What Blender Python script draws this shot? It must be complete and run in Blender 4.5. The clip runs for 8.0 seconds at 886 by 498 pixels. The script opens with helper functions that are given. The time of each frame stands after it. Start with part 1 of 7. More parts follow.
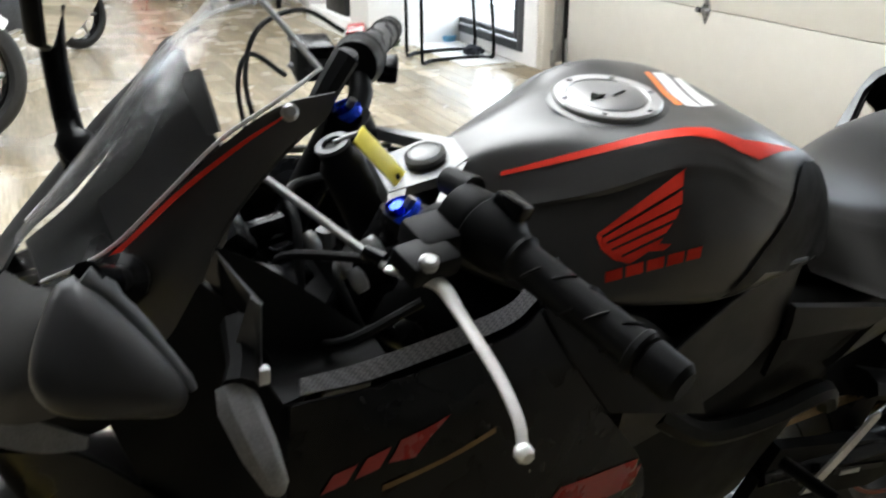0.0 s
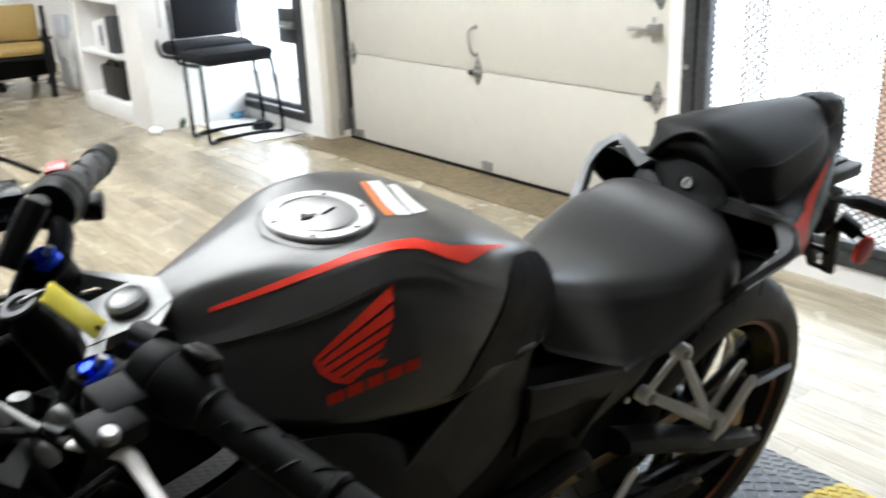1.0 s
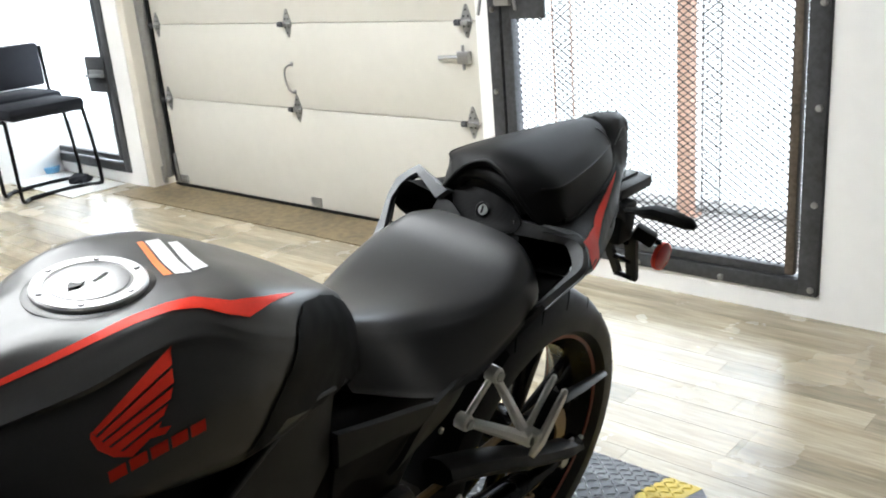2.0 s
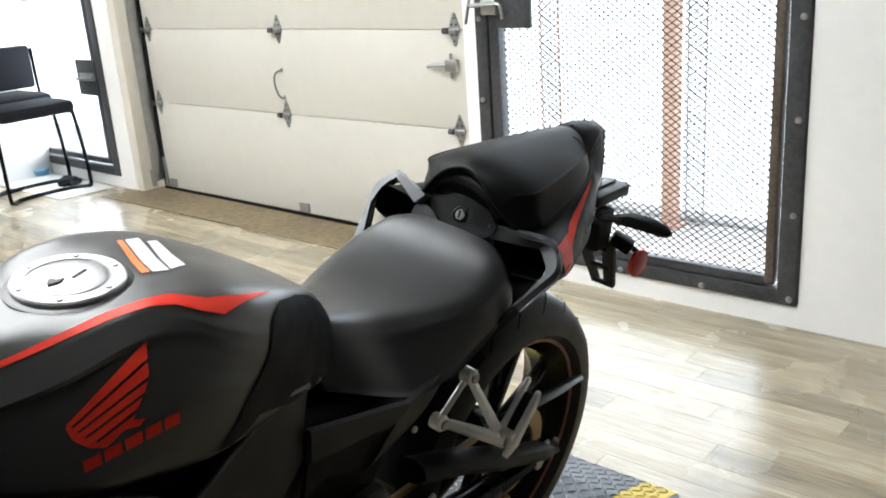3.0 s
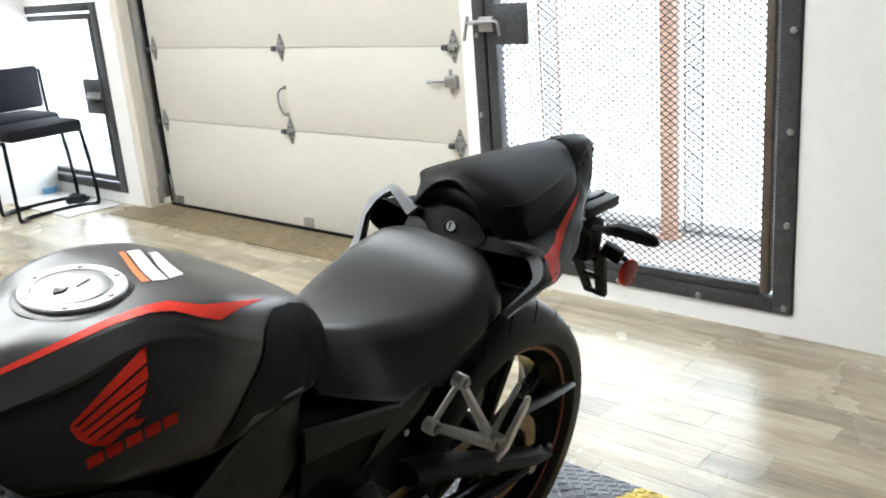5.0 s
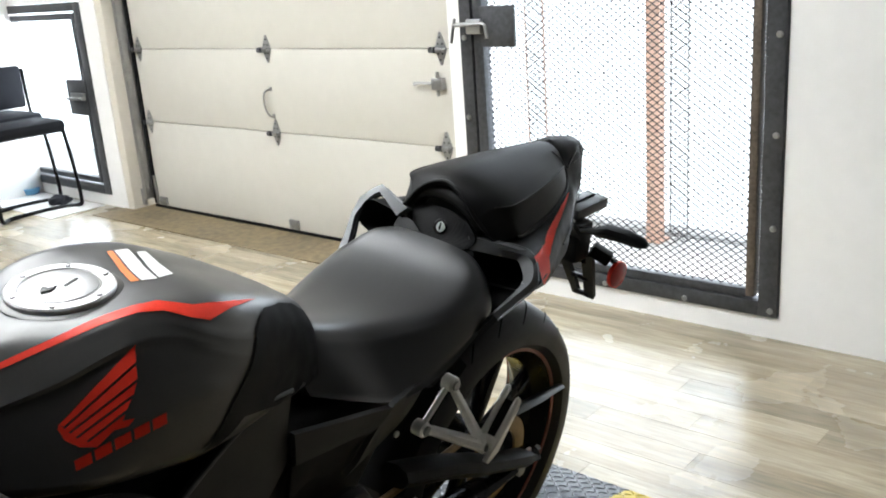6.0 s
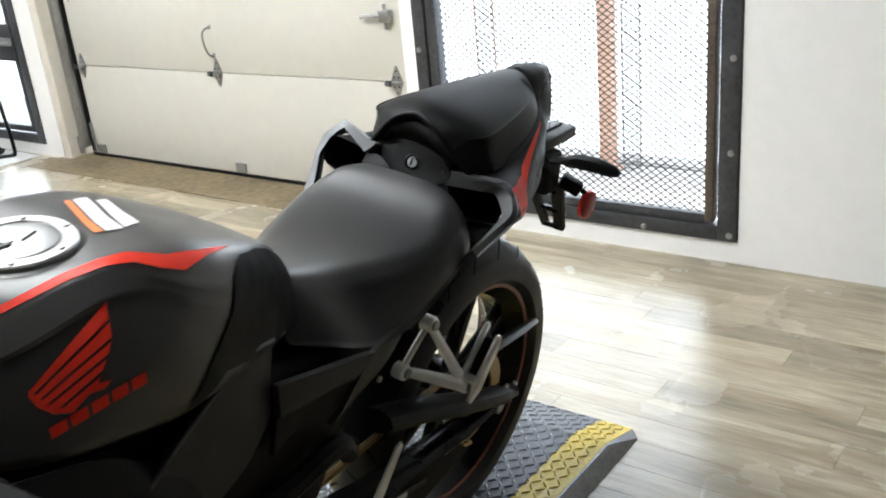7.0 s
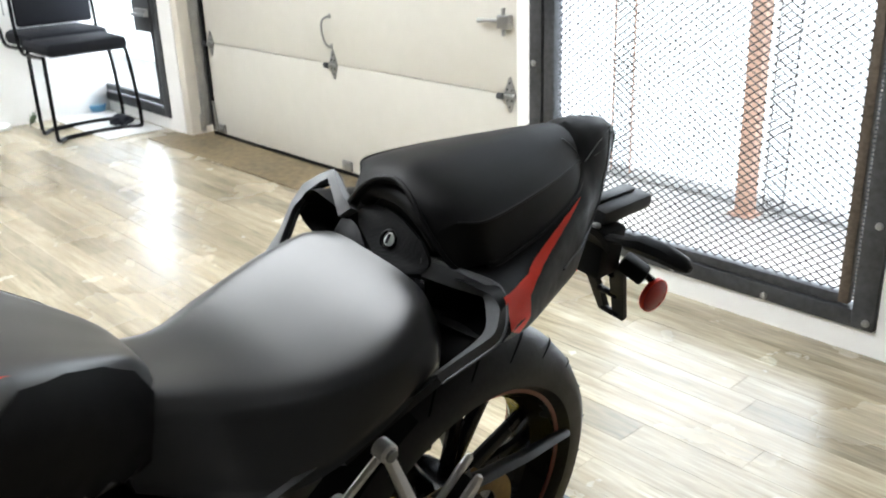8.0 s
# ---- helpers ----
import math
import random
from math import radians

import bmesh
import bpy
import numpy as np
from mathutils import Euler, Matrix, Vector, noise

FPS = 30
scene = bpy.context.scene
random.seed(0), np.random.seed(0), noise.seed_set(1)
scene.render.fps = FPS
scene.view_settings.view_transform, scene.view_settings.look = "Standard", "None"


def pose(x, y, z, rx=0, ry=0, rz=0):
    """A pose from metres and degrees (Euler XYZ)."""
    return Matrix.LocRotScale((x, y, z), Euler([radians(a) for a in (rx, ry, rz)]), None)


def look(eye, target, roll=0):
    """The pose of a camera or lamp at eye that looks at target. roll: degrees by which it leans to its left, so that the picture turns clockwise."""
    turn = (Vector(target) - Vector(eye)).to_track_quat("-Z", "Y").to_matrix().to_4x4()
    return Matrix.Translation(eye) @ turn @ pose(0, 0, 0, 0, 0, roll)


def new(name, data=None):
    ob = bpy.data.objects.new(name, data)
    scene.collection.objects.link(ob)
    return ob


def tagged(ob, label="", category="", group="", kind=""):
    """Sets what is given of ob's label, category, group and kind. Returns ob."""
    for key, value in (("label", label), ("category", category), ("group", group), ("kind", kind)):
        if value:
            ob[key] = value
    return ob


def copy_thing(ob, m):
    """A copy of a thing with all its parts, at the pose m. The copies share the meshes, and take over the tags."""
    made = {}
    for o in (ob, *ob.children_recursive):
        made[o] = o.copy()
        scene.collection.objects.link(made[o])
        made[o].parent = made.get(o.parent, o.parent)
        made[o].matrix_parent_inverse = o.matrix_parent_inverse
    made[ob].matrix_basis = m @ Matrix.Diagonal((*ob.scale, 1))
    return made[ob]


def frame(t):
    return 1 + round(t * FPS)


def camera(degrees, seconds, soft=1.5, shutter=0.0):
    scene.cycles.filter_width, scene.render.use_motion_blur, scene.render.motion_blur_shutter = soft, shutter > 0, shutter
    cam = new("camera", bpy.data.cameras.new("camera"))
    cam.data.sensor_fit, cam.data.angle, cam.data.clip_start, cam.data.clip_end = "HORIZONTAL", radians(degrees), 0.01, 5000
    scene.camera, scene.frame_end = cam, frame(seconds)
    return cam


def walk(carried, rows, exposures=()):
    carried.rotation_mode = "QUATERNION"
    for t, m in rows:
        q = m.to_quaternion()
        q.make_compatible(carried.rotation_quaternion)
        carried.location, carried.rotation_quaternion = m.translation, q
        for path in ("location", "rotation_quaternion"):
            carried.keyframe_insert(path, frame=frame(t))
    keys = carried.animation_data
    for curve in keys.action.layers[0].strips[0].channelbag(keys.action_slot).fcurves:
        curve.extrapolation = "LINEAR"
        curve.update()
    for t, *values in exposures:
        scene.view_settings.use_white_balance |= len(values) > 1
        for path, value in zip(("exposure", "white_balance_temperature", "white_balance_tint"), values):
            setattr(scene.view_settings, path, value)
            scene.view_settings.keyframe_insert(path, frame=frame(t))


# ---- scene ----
cam = camera(51.7, 8.0, 1.9, 0.4)
PATH = [
    (0, (0.267, 0.241, 1.161), (-1.396, 1.034, 0.382), -0.0),
    (0.5, (0.283, 0.28, 1.19), (-1.359, 1.188, 0.497), -1.9),
    (1, (0.302, 0.343, 1.218), (-1.197, 1.485, 0.547), -2.5),
    (1.5, (0.32, 0.382, 1.225), (-1.056, 1.687, 0.589), -4.2),
    (2, (0.346, 0.397, 1.228), (-0.941, 1.792, 0.598), -4.8),
    (3.5, (0.402, 0.382, 1.232), (-0.875, 1.796, 0.624), -3.8),
    (4, (0.427, 0.376, 1.238), (-0.871, 1.779, 0.648), -4.6),
    (4.5, (0.437, 0.369, 1.238), (-0.863, 1.771, 0.651), -4.7),
    (6, (0.426, 0.364, 1.232), (-0.841, 1.799, 0.653), -4.1),
    (6.5, (0.394, 0.339, 1.227), (-0.853, 1.764, 0.585), -5.3),
    (7, (0.354, 0.376, 1.216), (-0.799, 1.845, 0.499), -5.4),
    (7.5, (0.358, 0.593, 1.238), (-0.977, 1.933, 0.587), -5.4),
    (8, (0.284, 0.806, 1.214), (-1.111, 2.048, 0.499), -2.0),
]
walk(cam, [(t, look(eye, target, roll)) for t, eye, target, roll in PATH])

# ---- light ----
world = bpy.data.worlds.new("world")
scene.world = world
world.use_nodes = True
wn = world.node_tree
sky = wn.nodes.new("ShaderNodeTexSky")
sky.sky_type = "NISHITA"
sky.sun_disc = False
sky.sun_elevation, sky.sun_rotation = radians(80), radians(340)
wn.links.new(sky.outputs[0], wn.nodes["Background"].inputs[0])
wn.nodes["Background"].inputs[1].default_value = 0.15

sun = new("sun", bpy.data.lights.new("sun", "SUN"))
sun.data.energy, sun.data.angle, sun.data.color = 3.2, radians(8), (1.0, 0.96, 0.9)
sun.matrix_world = look((-0.5, 8.6, 16), (-1.5, 6, 0))


def window_light(name, x, z, w, h, watts):
    """Daylight entering through one opening of the far wall."""
    lamp = new(name, bpy.data.lights.new(name, "AREA"))
    lamp.data.shape, lamp.data.size, lamp.data.size_y = "RECTANGLE", w, h
    lamp.data.energy, lamp.data.color = watts, (0.80, 0.90, 1.0)
    lamp.matrix_world = look((x, 3.42, z), (x, 0, z - 0.6))
    return lamp


window_light("daylight_tall", -1.22, 1.15, 1.1, 2.0, 47)
window_light("daylight_low", -5.3, 0.65, 1.1, 1.05, 40)

# ---- materials ----
def nodes_of(name):
    m = bpy.data.materials.new(name)
    m.use_nodes = True
    return m, m.node_tree.nodes, m.node_tree.links, m.node_tree.nodes["Principled BSDF"]


def surface(name, color, rough=0.5, metal=0.0, spread=0.12, scale=12.0, bump=0.0, bump_scale=200.0, rough_spread=0.08, coat=0.0, per_object=0.0, spec=0.5):
    """A painted, moulded or cast surface: colour varies at two scales, roughness wanders, with a fine relief."""
    m, n, l, b = nodes_of(name)
    tc = n.new("ShaderNodeTexCoord")
    big, small = n.new("ShaderNodeTexNoise"), n.new("ShaderNodeTexNoise")
    big.inputs["Scale"].default_value, small.inputs["Scale"].default_value = scale, scale * 9
    big.inputs["Detail"].default_value = small.inputs["Detail"].default_value = 4
    for t in (big, small):
        l.new(tc.outputs["Object"], t.inputs["Vector"])
    add = n.new("ShaderNodeMath"); add.operation = "ADD"
    l.new(big.outputs[0], add.inputs[0]); l.new(small.outputs[0], add.inputs[1])
    fac = n.new("ShaderNodeMapRange")
    fac.inputs[1].default_value, fac.inputs[2].default_value = 0.6, 1.4
    fac.inputs[3].default_value, fac.inputs[4].default_value = 1 - spread, 1 + spread
    l.new(add.outputs[0], fac.inputs[0])
    shade = n.new("ShaderNodeVectorMath"); shade.operation = "SCALE"
    shade.inputs[0].default_value = color[:3]
    last = fac.outputs[0]
    if per_object:
        info = n.new("ShaderNodeObjectInfo")
        mr = n.new("ShaderNodeMapRange")
        mr.inputs[3].default_value, mr.inputs[4].default_value = 1 - per_object, 1 + per_object
        l.new(info.outputs["Random"], mr.inputs[0])
        mul = n.new("ShaderNodeMath"); mul.operation = "MULTIPLY"
        l.new(last, mul.inputs[0]); l.new(mr.outputs[0], mul.inputs[1])
        last = mul.outputs[0]
    l.new(last, shade.inputs["Scale"])
    l.new(shade.outputs[0], b.inputs["Base Color"])
    rr = n.new("ShaderNodeMapRange")
    rr.inputs[1].default_value, rr.inputs[2].default_value = 0.3, 0.7
    rr.inputs[3].default_value, rr.inputs[4].default_value = max(0.02, rough - rough_spread), min(1, rough + rough_spread)
    l.new(big.outputs[0], rr.inputs[0]); l.new(rr.outputs[0], b.inputs["Roughness"])
    b.inputs["Metallic"].default_value = metal
    b.inputs["Coat Weight"].default_value, b.inputs["Coat Roughness"].default_value = coat, 0.15
    b.inputs["Specular IOR Level"].default_value = spec
    if bump:
        tex = n.new("ShaderNodeTexNoise"); tex.inputs["Scale"].default_value = bump_scale
        l.new(tc.outputs["Object"], tex.inputs["Vector"])
        bp = n.new("ShaderNodeBump"); bp.inputs["Strength"].default_value, bp.inputs["Distance"].default_value = bump, 0.001
        l.new(tex.outputs[0], bp.inputs["Height"]); l.new(bp.outputs[0], b.inputs["Normal"])
    return m


def carbon(name, low=0.003, high=0.016):
    """Moulded plastic with a carbon-weave look."""
    m, n, l, b = nodes_of(name)
    tc = n.new("ShaderNodeTexCoord")
    mp = n.new("ShaderNodeMapping"); mp.inputs["Rotation"].default_value = (0.6, 0.4, 0.78)
    ck = n.new("ShaderNodeTexChecker"); ck.inputs["Scale"].default_value = 420
    ck.inputs[1].default_value, ck.inputs[2].default_value = (low, low, low * 1.05, 1), (high, high, high * 1.05, 1)
    l.new(tc.outputs["Object"], mp.inputs[0]); l.new(mp.outputs[0], ck.inputs[0])
    l.new(ck.outputs[0], b.inputs["Base Color"])
    bp = n.new("ShaderNodeBump"); bp.inputs["Strength"].default_value, bp.inputs["Distance"].default_value = 0.4, 0.0006
    l.new(ck.outputs[1], bp.inputs["Height"]); l.new(bp.outputs[0], b.inputs["Normal"])
    b.inputs["Roughness"].default_value = 0.42
    b.inputs["Specular IOR Level"].default_value = 0.14
    return m


def glass(name, tint=(0.93, 0.94, 0.94), rough=0.02, alpha=0.3, haze=0.03, gloss=0.55):
    """Thin clear plastic: see-through, a gloss on top, faint white haze for dust and soft reflections."""
    m, n, l, b = nodes_of(name)
    out = n["Material Output"]
    tr = n.new("ShaderNodeBsdfTransparent"); tr.inputs[0].default_value = (*tint, 1)
    gl = n.new("ShaderNodeBsdfGlossy"); gl.inputs["Roughness"].default_value = rough + 0.06
    lw = n.new("ShaderNodeLayerWeight"); lw.inputs[0].default_value = 0.5
    fr = n.new("ShaderNodeMath"); fr.operation = "POWER"; fr.inputs[1].default_value = 3.0
    l.new(lw.outputs["Facing"], fr.inputs[0])
    mr = n.new("ShaderNodeMapRange"); mr.inputs[3].default_value, mr.inputs[4].default_value = alpha * 0.12, gloss
    l.new(fr.outputs[0], mr.inputs[0])
    mx, haze_mix = n.new("ShaderNodeMixShader"), n.new("ShaderNodeMixShader")
    l.new(mr.outputs[0], mx.inputs[0]); l.new(tr.outputs[0], mx.inputs[1]); l.new(gl.outputs[0], mx.inputs[2])
    df = n.new("ShaderNodeBsdfDiffuse"); df.inputs[0].default_value = (0.85, 0.85, 0.85, 1)
    tc, no = n.new("ShaderNodeTexCoord"), n.new("ShaderNodeTexNoise")
    no.inputs["Scale"].default_value = 60
    l.new(tc.outputs["Object"], no.inputs["Vector"])
    amount = n.new("ShaderNodeMapRange"); amount.inputs[1].default_value, amount.inputs[2].default_value = 0.3, 0.7
    amount.inputs[3].default_value, amount.inputs[4].default_value = haze * 0.6, haze * 1.4
    l.new(no.outputs[0], amount.inputs[0]); l.new(amount.outputs[0], haze_mix.inputs[0])
    l.new(mx.outputs[0], haze_mix.inputs[1]); l.new(df.outputs[0], haze_mix.inputs[2])
    l.new(haze_mix.outputs[0], out.inputs[0])
    return m


def wood_planks(name):
    """Light oak laminate, its grain along the plank; each plank has its own tone."""
    m, n, l, b = nodes_of(name)
    tc, info = n.new("ShaderNodeTexCoord"), n.new("ShaderNodeObjectInfo")
    geo = n.new("ShaderNodeNewGeometry")
    seed = n.new("ShaderNodeMath"); seed.operation = "ADD"
    l.new(info.outputs["Random"], seed.inputs[0]); l.new(geo.outputs["Random Per Island"], seed.inputs[1])
    fr = n.new("ShaderNodeMath"); fr.operation = "FRACT"; l.new(seed.outputs[0], fr.inputs[0])
    off = n.new("ShaderNodeVectorMath"); off.operation = "SCALE"; off.inputs[0].default_value = (37, 91, 13)
    l.new(fr.outputs[0], off.inputs["Scale"])
    wv = n.new("ShaderNodeVectorMath"); wv.operation = "ADD"
    l.new(geo.outputs["Position"], wv.inputs[0]); l.new(off.outputs[0], wv.inputs[1])
    mp = n.new("ShaderNodeMapping"); mp.inputs["Scale"].default_value = (1.1, 11, 4)
    l.new(wv.outputs[0], mp.inputs[0])
    g1, g2 = n.new("ShaderNodeTexNoise"), n.new("ShaderNodeTexNoise")
    g1.inputs["Scale"].default_value, g1.inputs["Detail"].default_value, g1.inputs["Distortion"].default_value = 1.6, 6, 0.35
    g2.inputs["Scale"].default_value, g2.inputs["Detail"].default_value = 9, 6
    l.new(mp.outputs[0], g1.inputs[0]); l.new(mp.outputs[0], g2.inputs[0])
    ramp = n.new("ShaderNodeValToRGB")
    ramp.color_ramp.elements[0].position, ramp.color_ramp.elements[0].color = 0.16, FLOOR_DARK
    ramp.color_ramp.elements[1].position, ramp.color_ramp.elements[1].color = 0.74, FLOOR_LIGHT
    l.new(g1.outputs[0], ramp.inputs[0])
    r2 = n.new("ShaderNodeMapRange"); r2.inputs[1].default_value, r2.inputs[2].default_value = 0.3, 0.7
    r2.inputs[3].default_value, r2.inputs[4].default_value = 0.74, 1.15
    l.new(g2.outputs[0], r2.inputs[0])
    tone = n.new("ShaderNodeMapRange"); tone.inputs[3].default_value, tone.inputs[4].default_value = 0.76, 1.16
    l.new(fr.outputs[0], tone.inputs[0])
    mul = n.new("ShaderNodeMath"); mul.operation = "MULTIPLY"; l.new(r2.outputs[0], mul.inputs[0]); l.new(tone.outputs[0], mul.inputs[1])
    sc = n.new("ShaderNodeVectorMath"); sc.operation = "SCALE"
    stain = n.new("ShaderNodeTexNoise"); stain.inputs["Scale"].default_value, stain.inputs["Detail"].default_value, stain.inputs["Distortion"].default_value = 1.7, 8, 0.6
    speck = n.new("ShaderNodeTexNoise"); speck.inputs["Scale"].default_value, speck.inputs["Detail"].default_value = 26, 3
    l.new(geo.outputs["Position"], stain.inputs[0]); l.new(geo.outputs["Position"], speck.inputs[0])
    s1, s2 = n.new("ShaderNodeMapRange"), n.new("ShaderNodeMapRange")
    s1.inputs[1].default_value, s1.inputs[2].default_value, s1.inputs[3].default_value, s1.inputs[4].default_value = 0.30, 0.70, 0.88, 1.06
    s2.inputs[1].default_value, s2.inputs[2].default_value, s2.inputs[3].default_value, s2.inputs[4].default_value = 0.2, 0.3, 0.98, 1.0
    l.new(stain.outputs[0], s1.inputs[0]); l.new(speck.outputs[0], s2.inputs[0])
    m2, m3 = n.new("ShaderNodeMath"), n.new("ShaderNodeMath"); m2.operation = m3.operation = "MULTIPLY"
    l.new(s1.outputs[0], m2.inputs[0]); l.new(s2.outputs[0], m2.inputs[1]); l.new(m2.outputs[0], m3.inputs[0]); l.new(mul.outputs[0], m3.inputs[1])
    l.new(ramp.outputs[0], sc.inputs[0]); l.new(m3.outputs[0], sc.inputs["Scale"])
    l.new(sc.outputs[0], b.inputs["Base Color"])
    dirt = n.new("ShaderNodeTexNoise"); dirt.inputs["Scale"].default_value, dirt.inputs["Detail"].default_value = 3.5, 6
    l.new(geo.outputs["Position"], dirt.inputs[0])
    rr = n.new("ShaderNodeMapRange"); rr.inputs[1].default_value, rr.inputs[2].default_value = 0.3, 0.7
    rr.inputs[3].default_value, rr.inputs[4].default_value = FLOOR_ROUGH - 0.03, FLOOR_ROUGH + 0.05
    l.new(dirt.outputs[0], rr.inputs[0]); l.new(rr.outputs[0], b.inputs["Roughness"])
    b.inputs["Specular IOR Level"].default_value = 0.7
    bp = n.new("ShaderNodeBump"); bp.inputs["Strength"].default_value, bp.inputs["Distance"].default_value = 0.12, 0.001
    l.new(g2.outputs[0], bp.inputs["Height"]); l.new(bp.outputs[0], b.inputs["Normal"])
    return m


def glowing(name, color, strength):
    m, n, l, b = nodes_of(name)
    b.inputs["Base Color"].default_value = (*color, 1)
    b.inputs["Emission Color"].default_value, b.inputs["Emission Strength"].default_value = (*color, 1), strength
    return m


